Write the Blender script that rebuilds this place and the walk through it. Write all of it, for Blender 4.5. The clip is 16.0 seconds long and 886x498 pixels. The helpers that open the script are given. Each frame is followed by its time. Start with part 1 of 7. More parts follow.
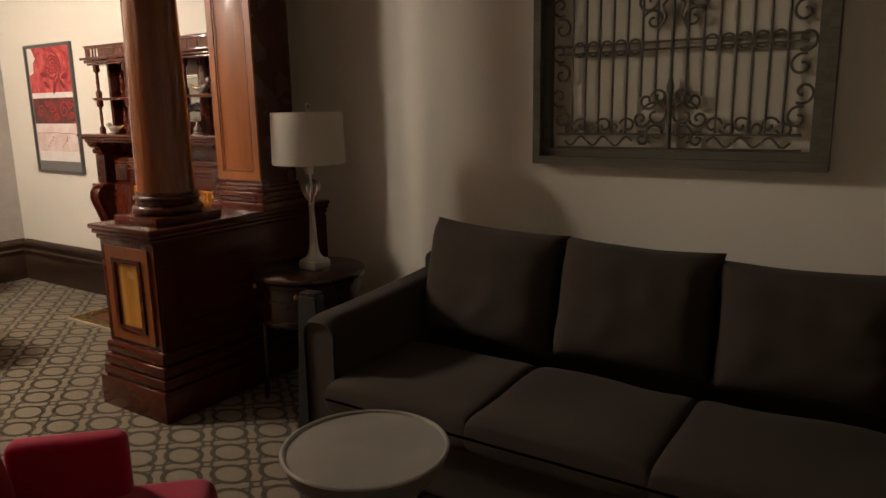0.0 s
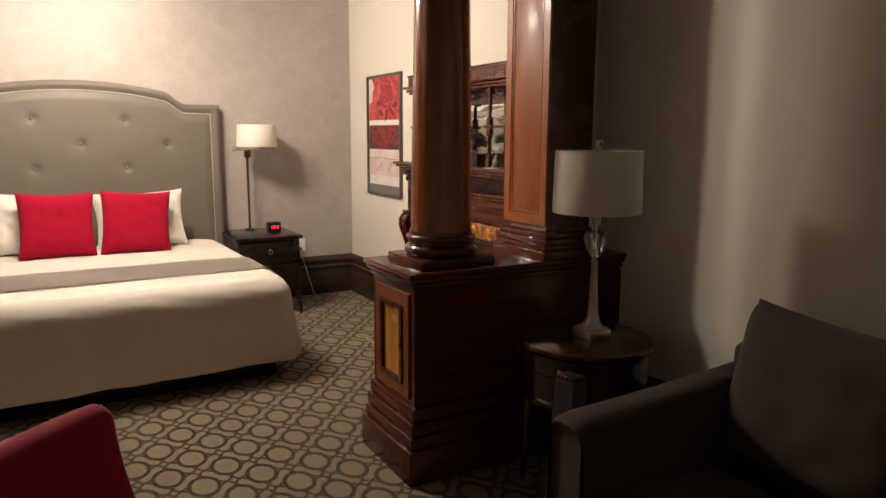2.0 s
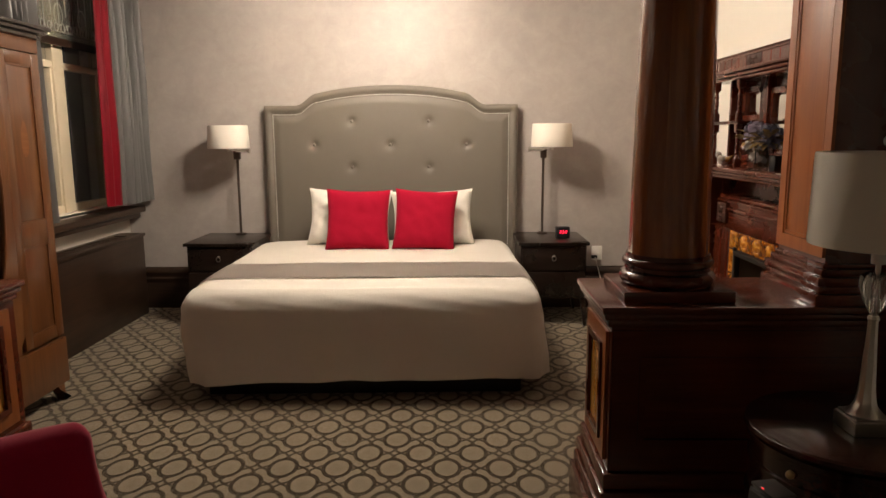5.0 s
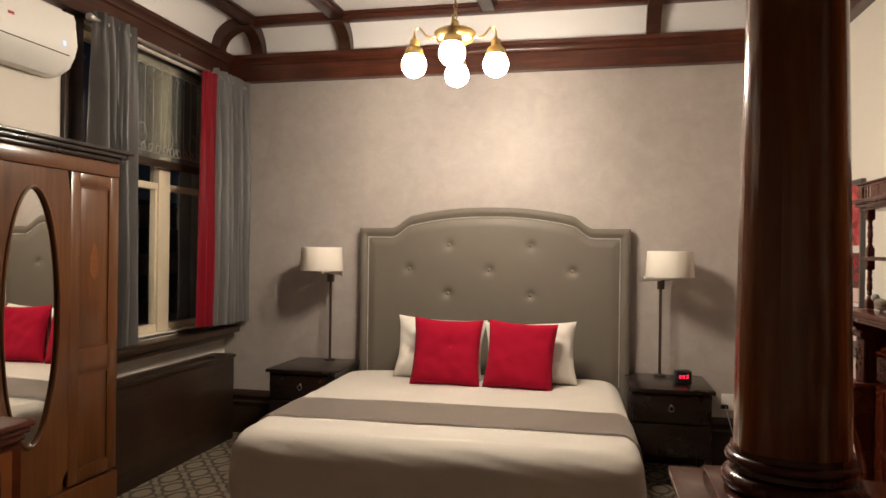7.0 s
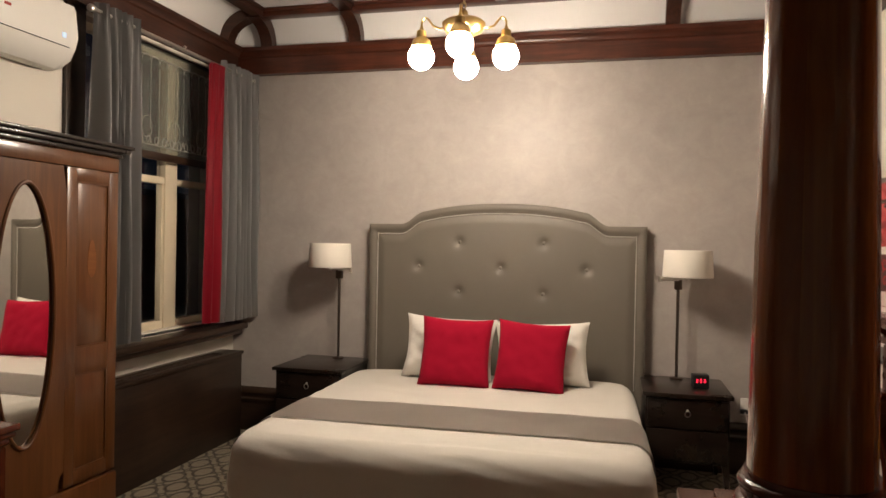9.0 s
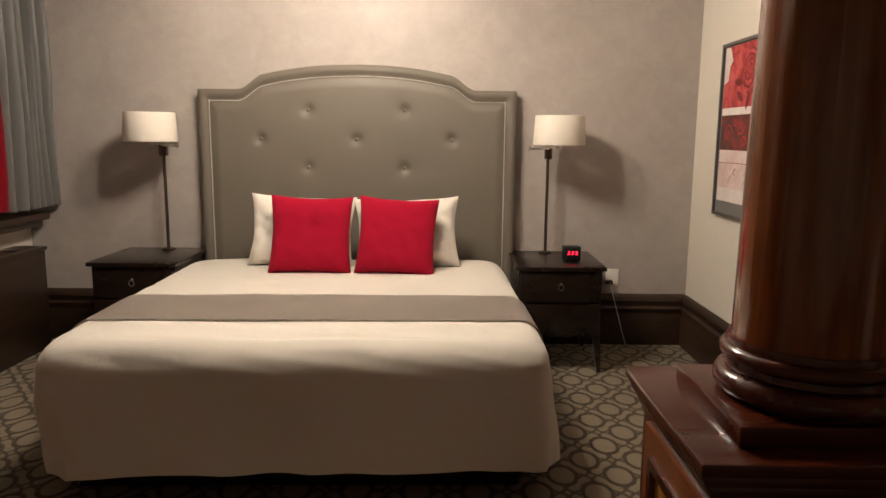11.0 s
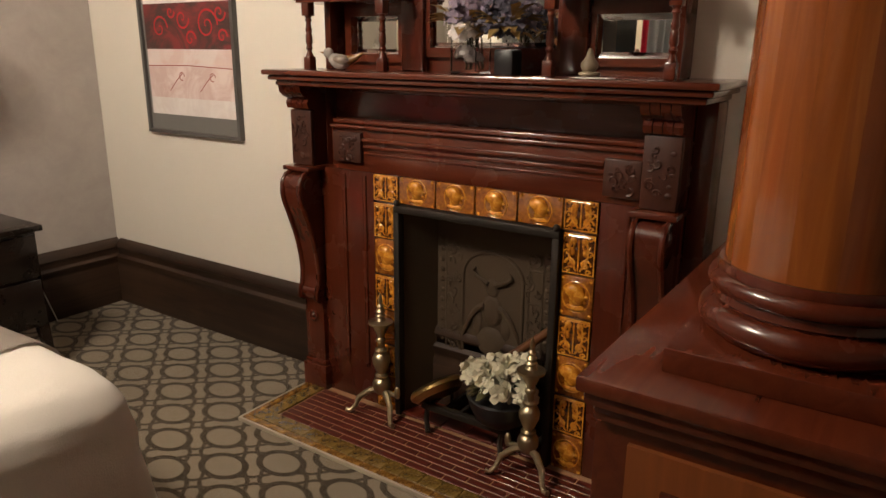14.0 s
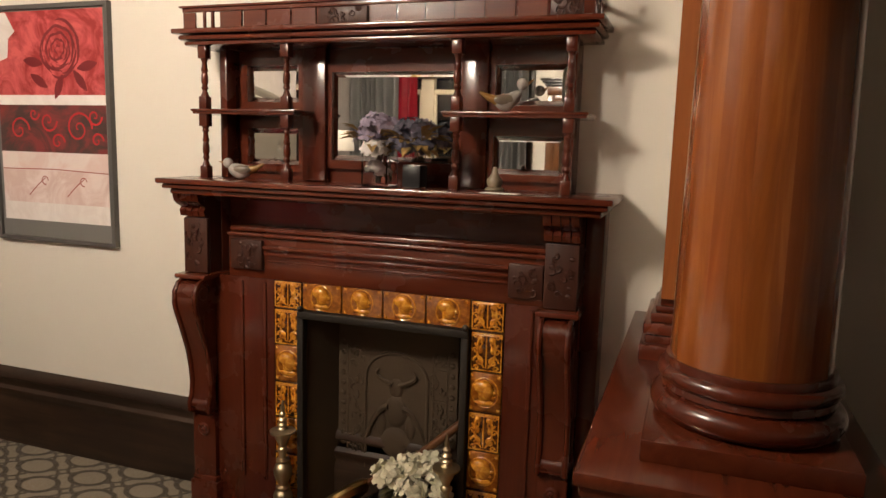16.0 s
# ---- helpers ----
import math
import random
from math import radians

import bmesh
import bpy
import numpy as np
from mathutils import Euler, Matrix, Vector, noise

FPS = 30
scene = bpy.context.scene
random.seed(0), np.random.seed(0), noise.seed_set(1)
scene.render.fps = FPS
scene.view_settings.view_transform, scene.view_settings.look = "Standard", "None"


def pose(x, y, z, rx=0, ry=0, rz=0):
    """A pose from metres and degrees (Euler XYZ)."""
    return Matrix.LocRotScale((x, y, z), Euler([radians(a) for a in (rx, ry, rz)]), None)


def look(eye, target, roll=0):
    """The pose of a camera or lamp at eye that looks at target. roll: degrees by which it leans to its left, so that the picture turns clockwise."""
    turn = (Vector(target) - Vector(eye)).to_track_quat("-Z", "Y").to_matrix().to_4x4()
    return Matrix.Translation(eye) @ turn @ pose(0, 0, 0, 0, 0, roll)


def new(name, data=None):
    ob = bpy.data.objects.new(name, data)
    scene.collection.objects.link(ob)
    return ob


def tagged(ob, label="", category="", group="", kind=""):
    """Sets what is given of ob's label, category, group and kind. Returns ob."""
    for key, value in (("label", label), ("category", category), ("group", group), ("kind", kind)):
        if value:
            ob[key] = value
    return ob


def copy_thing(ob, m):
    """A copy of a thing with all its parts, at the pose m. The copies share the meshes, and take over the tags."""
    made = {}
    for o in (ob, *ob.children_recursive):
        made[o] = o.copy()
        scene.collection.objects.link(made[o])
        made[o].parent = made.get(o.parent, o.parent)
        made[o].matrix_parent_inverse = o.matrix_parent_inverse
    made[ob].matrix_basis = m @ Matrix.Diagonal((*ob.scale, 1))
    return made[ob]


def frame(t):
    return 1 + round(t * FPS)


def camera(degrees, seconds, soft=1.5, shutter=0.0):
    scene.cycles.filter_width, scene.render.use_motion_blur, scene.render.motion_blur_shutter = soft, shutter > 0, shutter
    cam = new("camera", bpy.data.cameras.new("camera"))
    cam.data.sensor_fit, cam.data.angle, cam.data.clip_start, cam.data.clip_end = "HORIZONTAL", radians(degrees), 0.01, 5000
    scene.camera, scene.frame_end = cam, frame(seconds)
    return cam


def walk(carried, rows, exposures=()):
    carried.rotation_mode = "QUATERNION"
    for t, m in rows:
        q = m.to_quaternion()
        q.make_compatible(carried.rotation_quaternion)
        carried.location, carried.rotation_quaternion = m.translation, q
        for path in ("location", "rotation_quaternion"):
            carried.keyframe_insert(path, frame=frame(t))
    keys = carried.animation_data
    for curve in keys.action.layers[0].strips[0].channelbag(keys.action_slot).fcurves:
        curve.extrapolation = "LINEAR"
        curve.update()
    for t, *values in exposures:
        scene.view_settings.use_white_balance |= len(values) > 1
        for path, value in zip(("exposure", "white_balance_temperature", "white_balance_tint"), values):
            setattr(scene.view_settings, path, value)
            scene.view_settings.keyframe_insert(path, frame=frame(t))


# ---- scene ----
cam = camera(64.7, 16.0)
PATH = [
    (0, (-0.05, 0.053, 1.454), (-1.126, 1.691, 1.055), -1.0),
    (0.5, (-0.217, 0.283, 1.475), (-1.486, 1.784, 1.105), 0.1),
    (1, (-0.3, 0.383, 1.467), (-1.709, 1.76, 1.123), 0.6),
    (1.5, (-0.371, 0.507, 1.484), (-1.924, 1.727, 1.166), 0.1),
    (2, (-0.331, 0.65, 1.497), (-2.051, 1.618, 1.175), 0.3),
    (2.5, (-0.262, 0.839, 1.501), (-2.12, 1.511, 1.19), 1.5),
    (3, (-0.274, 0.96, 1.493), (-2.173, 1.507, 1.182), 0.5),
    (3.5, (-0.387, 1.055, 1.496), (-2.331, 1.448, 1.239), 1.2),
    (4, (-0.463, 1.168, 1.502), (-2.435, 1.387, 1.251), -0.5),
    (4.2, (-0.479, 1.256, 1.49), (-2.456, 1.403, 1.228), -0.6),
    (6.3, (-0.976, 1.577, 1.494), (-2.946, 1.316, 1.269), -0.5),
    (6.5, (-1.038, 1.645, 1.518), (-3.005, 1.325, 1.356), -0.6),
    (7, (-1.145, 1.689, 1.563), (-3.099, 1.264, 1.566), 0.7),
    (7.5, (-1.198, 1.74, 1.612), (-3.135, 1.253, 1.725), 2.1),
    (8, (-1.239, 1.751, 1.622), (-3.169, 1.25, 1.771), 2.1),
    (8.5, (-1.262, 1.757, 1.608), (-3.19, 1.233, 1.695), 1.6),
    (8.7, (-1.269, 1.751, 1.605), (-3.197, 1.221, 1.632), 1.2),
    (11, (-1.794, 1.500, 1.443), (-3.768, 1.487, 1.123), 0.5),
    (11.5, (-2.021, 1.412, 1.426), (-3.979, 1.575, 1.046), -1.7),
    (12, (-2.243, 1.305, 1.404), (-4.139, 1.764, 0.958), -1.1),
    (12.5, (-2.433, 1.186, 1.393), (-4.176, 2.026, 0.887), -2.3),
    (13, (-2.614, 1.078, 1.392), (-4.158, 2.221, 0.834), -3.0),
    (13.5, (-2.827, 1.08, 1.392), (-4.168, 2.455, 0.834), -2.2),
    (14, (-2.984, 1.04, 1.375), (-4.053, 2.641, 0.83), 0.5),
    (14.5, (-3.087, 0.949, 1.387), (-3.916, 2.688, 0.852), 0.5),
    (15, (-3.162, 0.87, 1.384), (-3.874, 2.669, 0.88), 1.1),
    (15.5, (-3.183, 0.844, 1.42), (-3.854, 2.685, 1.022), 1.6),
    (16, (-3.186, 0.832, 1.438), (-3.845, 2.699, 1.153), 1.6),
]
EXPOSURES = [(0.0, 0.94), (0.5, 1.07), (1.3, 1.05), (2.5, 0.86), (4.2, 0.77), (6.3, 0.64), (7.0, 0.40), (8.7, 0.30), (10.8, 0.58), (12.0, 0.56), (13.5, 0.74), (16.0, 0.82)]
walk(cam, [(t, look(eye, target, roll)) for t, eye, target, roll in PATH], EXPOSURES)

# ---- world and lamps' strength ----
GLOBE_POWER = 172.0
world = bpy.data.worlds.new("night")
scene.world = world
world.use_nodes = True
world.node_tree.nodes["Background"].inputs[0].default_value = (0.10, 0.13, 0.20, 1)
world.node_tree.nodes["Background"].inputs[1].default_value = 0.02


# ---- node helpers and materials ----
def mat(name):
    m = bpy.data.materials.new(name)
    m.use_nodes = True
    return m, m.node_tree.nodes, m.node_tree.links, m.node_tree.nodes["Principled BSDF"]


def mix_rgb(N, L, fac, a, b, mode="MIX"):
    n = N.new("ShaderNodeMix")
    n.data_type, n.blend_type = "RGBA", mode
    for sock, v in ((n.inputs[0], fac), (n.inputs[6], a), (n.inputs[7], b)):
        if hasattr(v, "links"):
            L.new(v, sock)
        elif isinstance(v, tuple):
            sock.default_value = (*v[:3], 1)
        else:
            sock.default_value = v
    return n.outputs[2]


def math_node(N, L, op, a, b=None, c=None):
    n = N.new("ShaderNodeMath")
    n.operation = op
    for i, v in enumerate((a, b, c)):
        if v is None:
            continue
        if hasattr(v, "links"):
            L.new(v, n.inputs[i])
        else:
            n.inputs[i].default_value = v
    return n.outputs[0]


def coords(N, L, scale=(1, 1, 1), space="Object"):
    tc, mp = N.new("ShaderNodeTexCoord"), N.new("ShaderNodeMapping")
    mp.inputs[3].default_value = scale
    L.new(tc.outputs[space], mp.inputs[0])
    return mp.outputs[0]


def noise_tex(N, L, vec, scale, detail=4.0, rough=0.55, dist=0.0):
    n = N.new("ShaderNodeTexNoise")
    n.inputs["Scale"].default_value, n.inputs["Detail"].default_value = scale, detail
    n.inputs["Roughness"].default_value, n.inputs["Distortion"].default_value = rough, dist
    L.new(vec, n.inputs["Vector"])
    return n.outputs[0]


def ramp(N, L, fac, stops):
    r = N.new("ShaderNodeValToRGB")
    el = r.color_ramp.elements
    while len(el) < len(stops):
        el.new(0.5)
    for e, (p, c) in zip(el, stops):
        e.position, e.color = p, (*c, 1) if len(c) == 3 else c
    L.new(fac, r.inputs[0])
    return r.outputs[0]


def bump(N, L, b, height, strength, dist=0.01):
    n = N.new("ShaderNodeBump")
    n.inputs["Strength"].default_value, n.inputs["Distance"].default_value = strength, dist
    L.new(height, n.inputs["Height"])
    L.new(n.outputs[0], b.inputs["Normal"])


def spread(v, k):
    return tuple(min(1.0, c * k) for c in v)


def plain(name, color, rough=0.5, metal=0.0, var=0.12, scale=12.0, grain=0.05, coat=0.0, spec=0.5):
    """Painted, cast or glazed stuff: slight change of tone, uneven gloss, fine relief."""
    m, N, L, b = mat(name)
    v = coords(N, L)
    big = noise_tex(N, L, v, scale * 0.25, 3)
    fine = noise_tex(N, L, v, scale * 8, 4)
    c = mix_rgb(N, L, big, spread(color, 1 - var), spread(color, 1 + var))
    L.new(c, b.inputs["Base Color"])
    L.new(math_node(N, L, "MULTIPLY_ADD", big, 0.16, rough - 0.08), b.inputs["Roughness"])
    b.inputs["Metallic"].default_value = metal
    b.inputs["Coat Weight"].default_value = coat
    b.inputs["Specular IOR Level"].default_value = spec
    if grain:
        bump(N, L, b, fine, grain, 0.004)
    return m


def wood(name, dark, mid, light, axis=2, rough=0.3, coat=0.35, scale=1.0):
    """Varnished wood, its grain along one axis."""
    m, N, L, b = mat(name)
    s = [16.0 * scale] * 3
    s[axis] = 1.1 * scale
    v = coords(N, L, s)
    info = N.new("ShaderNodeObjectInfo")
    add = N.new("ShaderNodeVectorMath")
    add.operation = "ADD"
    mul = N.new("ShaderNodeVectorMath")
    mul.operation = "SCALE"
    mul.inputs[0].default_value = (13, 7, 5)
    L.new(info.outputs["Random"], mul.inputs["Scale"])
    L.new(v, add.inputs[0])
    L.new(mul.outputs[0], add.inputs[1])
    v = add.outputs[0]
    g = noise_tex(N, L, v, 1.6, 6, 0.62, 0.9)
    fig = noise_tex(N, L, coords(N, L, (2.2, 2.2, 1.3)), 1.4, 3)
    f = math_node(N, L, "MULTIPLY_ADD", fig, 0.45, math_node(N, L, "MULTIPLY", g, 0.62))
    L.new(ramp(N, L, f, ((0.30, dark), (0.52, mid), (0.74, light))), b.inputs["Base Color"])
    wear = noise_tex(N, L, coords(N, L), 5, 4)
    L.new(math_node(N, L, "MULTIPLY_ADD", wear, 0.14, rough - 0.06), b.inputs["Roughness"])
    b.inputs["Coat Weight"].default_value, b.inputs["Coat Roughness"].default_value = coat, 0.12
    b.inputs["Specular IOR Level"].default_value = 0.34
    bump(N, L, b, g, 0.025, 0.002)
    return m


def cloth(name, color, rough=0.9, weave=900.0, var=0.1, sheen=0.25, relief=0.25, soil=3.0):
    m, N, L, b = mat(name)
    v = coords(N, L)
    tone = noise_tex(N, L, v, soil, 4)
    threads = noise_tex(N, L, v, weave * 0.35, 2, 0.7)
    t = math_node(N, L, "MULTIPLY_ADD", threads, 0.5, math_node(N, L, "MULTIPLY", tone, 0.5))
    L.new(mix_rgb(N, L, t, spread(color, 1 - 2 * var), spread(color, 1 + 2 * var)), b.inputs["Base Color"])
    b.inputs["Roughness"].default_value, b.inputs["Sheen Weight"].default_value = rough, sheen
    b.inputs["Specular IOR Level"].default_value = 0.2
    fold = noise_tex(N, L, v, 9, 3)
    h = math_node(N, L, "MULTIPLY_ADD", threads, 0.25, fold)
    bump(N, L, b, h, relief, 0.012)
    return m


def glowing(name, color, strength):
    m, N, L, b = mat(name)
    b.inputs["Base Color"].default_value = (*color, 1)
    b.inputs["Emission Color"].default_value = (*color, 1)
    b.inputs["Emission Strength"].default_value = strength
    return m


def clear_glass(name, tint=(1, 1, 1), rough=0.0):
    m, N, L, b = mat(name)
    b.inputs["Base Color"].default_value = (*tint, 1)
    b.inputs["Transmission Weight"].default_value, b.inputs["Roughness"].default_value = 1.0, rough
    b.inputs["IOR"].default_value = 1.45
    return m


def carpet_mat():
    """Grey-green carpet with brown rings, linked round small squares at the corners of a diagonal lattice."""
    m, N, L, b = mat("carpet")
    tc, sep = N.new("ShaderNodeTexCoord"), N.new("ShaderNodeSeparateXYZ")
    wob = noise_tex(N, L, tc.outputs["Object"], 40, 2)
    L.new(tc.outputs["Object"], sep.inputs[0])
    x = math_node(N, L, "MULTIPLY_ADD", wob, 0.006, sep.outputs[0])
    y = math_node(N, L, "MULTIPLY_ADD", wob, 0.006, sep.outputs[1])
    x = math_node(N, L, "DIVIDE", x, 0.300)
    y = math_node(N, L, "DIVIDE", y, 0.248)
    u = math_node(N, L, "ADD", math_node(N, L, "ADD", x, y), 101.81)
    w = math_node(N, L, "ADD", math_node(N, L, "SUBTRACT", x, y), 99.99)
    fu = math_node(N, L, "SUBTRACT", math_node(N, L, "FRACT", u), 0.5)
    fw = math_node(N, L, "SUBTRACT", math_node(N, L, "FRACT", w), 0.5)
    a = math_node(N, L, "MULTIPLY", math_node(N, L, "ADD", fu, fw), 0.70711 * 0.92)
    c = math_node(N, L, "SUBTRACT", fu, fw)
    c = math_node(N, L, "MULTIPLY", c, 0.70711 * 1.06)
    r = math_node(N, L, "SQRT", math_node(N, L, "ADD", math_node(N, L, "MULTIPLY", a, a), math_node(N, L, "MULTIPLY", c, c)))
    soft = 0.014

    def band(v, centre, half):
        d = math_node(N, L, "ABSOLUTE", math_node(N, L, "SUBTRACT", v, centre))
        mr = N.new("ShaderNodeMapRange")
        mr.interpolation_type = "SMOOTHSTEP"
        mr.inputs[1].default_value, mr.inputs[2].default_value = half + soft, half - soft
        L.new(d, mr.inputs[0])
        return mr.outputs[0]

    ring = band(r, 0.372, 0.058)
    outside = math_node(N, L, "GREATER_THAN", r, 0.375)
    au, aw = math_node(N, L, "ABSOLUTE", fu), math_node(N, L, "ABSOLUTE", fw)
    # short curved links from ring to ring round the small square at each corner
    bow = lambda v: math_node(N, L, "MULTIPLY_ADD", math_node(N, L, "SUBTRACT", 0.5, v), -0.22, 0.405)
    l1 = math_node(N, L, "MULTIPLY", band(math_node(N, L, "SUBTRACT", au, bow(aw)), 0.0, 0.040), math_node(N, L, "GREATER_THAN", aw, 0.20))
    l2 = math_node(N, L, "MULTIPLY", band(math_node(N, L, "SUBTRACT", aw, bow(au)), 0.0, 0.040), math_node(N, L, "GREATER_THAN", au, 0.20))
    lines = math_node(N, L, "MULTIPLY", math_node(N, L, "MAXIMUM", l1, l2), outside)
    mask = math_node(N, L, "MAXIMUM", ring, math_node(N, L, "MULTIPLY", lines, 0.95))
    pile = noise_tex(N, L, tc.outputs["Object"], 420, 3, 0.7)
    stain = noise_tex(N, L, tc.outputs["Object"], 1.7, 4)
    shade = math_node(N, L, "MULTIPLY_ADD", pile, 0.5, math_node(N, L, "MULTIPLY", stain, 0.5))
    ground = mix_rgb(N, L, shade, (0.145, 0.117, 0.081), (0.285, 0.236, 0.168))
    brown = mix_rgb(N, L, shade, (0.022, 0.014, 0.006), (0.062, 0.040, 0.018))
    L.new(mix_rgb(N, L, mask, ground, brown), b.inputs["Base Color"])
    b.inputs["Roughness"].default_value, b.inputs["Sheen Weight"].default_value = 0.95, 0.2
    b.inputs["Specular IOR Level"].default_value = 0.1
    bump(N, L, b, math_node(N, L, "MULTIPLY_ADD", mask, -0.25, pile), 0.5, 0.006)
    return m


def pearl_wall():
    """Silvery taupe wallpaper with a mottled pearl sheen."""
    m, N, L, b = mat("pearl_wallpaper")
    v = coords(N, L)
    a = noise_tex(N, L, v, 4.5, 5, 0.65, 0.6)
    f = noise_tex(N, L, coords(N, L, (1, 0.8, 1)), 15, 6, 0.75, 0.5)
    t = math_node(N, L, "MULTIPLY_ADD", f, 0.42, math_node(N, L, "MULTIPLY", a, 0.62))
    L.new(ramp(N, L, t, ((0.30, (0.352, 0.316, 0.290)), (0.55, (0.405, 0.365, 0.336)), (0.78, (0.462, 0.420, 0.388)))), b.inputs["Base Color"])
    L.new(math_node(N, L, "MULTIPLY_ADD", t, 0.30, 0.29), b.inputs["Roughness"])
    b.inputs["Specular IOR Level"].default_value = 0.24
    bump(N, L, b, t, 0.22, 0.006)
    return m


def paint_wall(name, color):
    m, N, L, b = mat(name)
    v = coords(N, L)
    a = noise_tex(N, L, v, 0.9, 4)
    f = noise_tex(N, L, v, 120, 4, 0.7)
    L.new(mix_rgb(N, L, a, spread(color, 0.93), spread(color, 1.05)), b.inputs["Base Color"])
    L.new(math_node(N, L, "MULTIPLY_ADD", a, 0.15, 0.55), b.inputs["Roughness"])
    bump(N, L, b, f, 0.10, 0.003)
    return m


def glaze_mat(name, dark, mid, light):
    """Majolica glaze, run unevenly."""
    m, N, L, b = mat(name)
    v = coords(N, L)
    pool = noise_tex(N, L, v, 55, 3, 0.6, 0.6)
    t = math_node(N, L, "MULTIPLY_ADD", noise_tex(N, L, v, 9, 2), 0.25, math_node(N, L, "MULTIPLY", pool, 0.8))
    L.new(ramp(N, L, t, ((0.30, dark), (0.52, mid), (0.75, light))), b.inputs["Base Color"])
    b.inputs["Roughness"].default_value, b.inputs["Coat Weight"].default_value = 0.22, 0.8
    b.inputs["Coat Roughness"].default_value = 0.06
    bump(N, L, b, pool, 0.20, 0.005)
    return m


CARPET = carpet_mat()
PEARL = pearl_wall()
CREAM = paint_wall("cream_wall_paint", (0.70, 0.655, 0.575))
GREYWALL = paint_wall("greige_wall_paint", (0.82, 0.775, 0.685))
CEIL = paint_wall("ceiling_paint", (0.76, 0.745, 0.725))
MAHOG = wood("mahogany_upright", (0.046, 0.0075, 0.0032), (0.068, 0.0120, 0.0048), (0.092, 0.0185, 0.0072), 2, 0.26, 0.45)
# tone raised over the upright mahogany to make up for light missing higher up
MAHOGX = wood("mahogany_along_x", (0.060, 0.0105, 0.0045), (0.088, 0.0165, 0.0066), (0.122, 0.026, 0.0100), 0, 0.25, 0.6)
MAHOGY = wood("mahogany_along_y", (0.048, 0.0085, 0.0037), (0.074, 0.0145, 0.0058), (0.104, 0.023, 0.0090), 1, 0.20, 0.22)
CHERRY = wood("cherry_panel", (0.20, 0.053, 0.012), (0.29, 0.084, 0.019), (0.37, 0.118, 0.028), 2, 0.44, 0.06)
CHERRYDARK = wood("dark_cherry_frame", (0.125, 0.034, 0.009), (0.185, 0.052, 0.013), (0.25, 0.078, 0.019), 2, 0.34, 0.15)
BURL = wood("golden_burl_panel", (0.28, 0.11, 0.018), (0.46, 0.21, 0.038), (0.62, 0.33, 0.075), 2, 0.25, 0.5, 0.8)
BEAMX = wood("stained_beam_x", (0.014, 0.006, 0.004), (0.040, 0.014, 0.008), (0.085, 0.028, 0.014), 0, 0.36, 0.2)
BEAMY = wood("stained_beam_y", (0.024, 0.008, 0.005), (0.060, 0.016, 0.008), (0.11, 0.030, 0.014), 1, 0.36, 0.2)
SKIRTX = wood("dark_skirting_x", (0.012, 0.007, 0.005), (0.028, 0.015, 0.009), (0.052, 0.028, 0.016), 0, 0.38, 0.15)
SKIRTY = wood("dark_skirting_y", (0.012, 0.007, 0.005), (0.028, 0.015, 0.009), (0.052, 0.028, 0.016), 1, 0.38, 0.15)
WALNUT = wood("walnut_wardrobe", (0.060, 0.020, 0.007), (0.100, 0.037, 0.012), (0.155, 0.062, 0.021), 2, 0.30, 0.3)
ESPRESSO = wood("espresso_lacquer", (0.006, 0.004, 0.003), (0.013, 0.008, 0.006), (0.024, 0.014, 0.010), 1, 0.28, 0.3)
CARVED = wood("carved_walnut", (0.020, 0.006, 0.0035), (0.040, 0.0115, 0.006), (0.066, 0.020, 0.010), 2, 0.45, 0.05, 2.5)
SHEET = cloth("white_bed_linen", (0.62, 0.585, 0.525), 0.85, 700, 0.03, 0.2, 0.38)
PILLOW = cloth("white_pillow_cotton", (0.70, 0.665, 0.60), 0.85, 700, 0.03, 0.2, 0.3)
RUNNER = cloth("grey_bed_runner", (0.40, 0.350, 0.305), 0.8, 800, 0.05, 0.2, 0.12)
REDCLOTH = cloth("crimson_cushion_cloth", (0.32, 0.0015, 0.021), 0.9, 800, 0.08, 0.02, 0.45)
REDFELT = cloth("red_felt_upholstery", (0.40, 0.006, 0.045), 0.9, 900, 0.10, 0.2, 0.08)
SOFACLOTH = cloth("charcoal_sofa_cloth", (0.054, 0.041, 0.032), 0.95, 1000, 0.18, 0.04, 0.12)
CURTAIN = cloth("grey_curtain_satin", (0.25, 0.245, 0.24), 0.40, 1200, 0.06, 0.1, 0.03)
CURTAIN.node_tree.nodes["Principled BSDF"].inputs["Specular IOR Level"].default_value = 0.7
REDSATIN = cloth("red_curtain_edge", (0.30, 0.004, 0.018), 0.45, 1200, 0.1, 0.2, 0.08)
SHADE = cloth("ivory_lampshade_linen", (0.74, 0.70, 0.62), 0.9, 900, 0.03, 0.1, 0.06)
LEATHER = plain("grey_leatherette", (0.140, 0.121, 0.097), 0.54, 0, 0.05, 60, 0.06)
STEEL = plain("brushed_nickel", (0.55, 0.52, 0.48), 0.3, 1, 0.08, 30, 0.04)
DARKSTEEL = plain("dark_bronze_steel", (0.16, 0.13, 0.11), 0.35, 1, 0.15, 30, 0.04)
BRASS = plain("aged_brass", (0.62, 0.43, 0.17), 0.3, 1, 0.18, 25, 0.05)
OLDBRASS = plain("dull_antique_brass", (0.40, 0.30, 0.15), 0.36, 1, 0.3, 40, 0.08)
IRON = plain("black_cast_iron", (0.024, 0.019, 0.014), 0.55, 0.4, 0.35, 30, 0.25)
SOOT = plain("sooty_fire_iron", (0.060, 0.038, 0.020), 0.75, 0.1, 0.35, 14, 0.4)
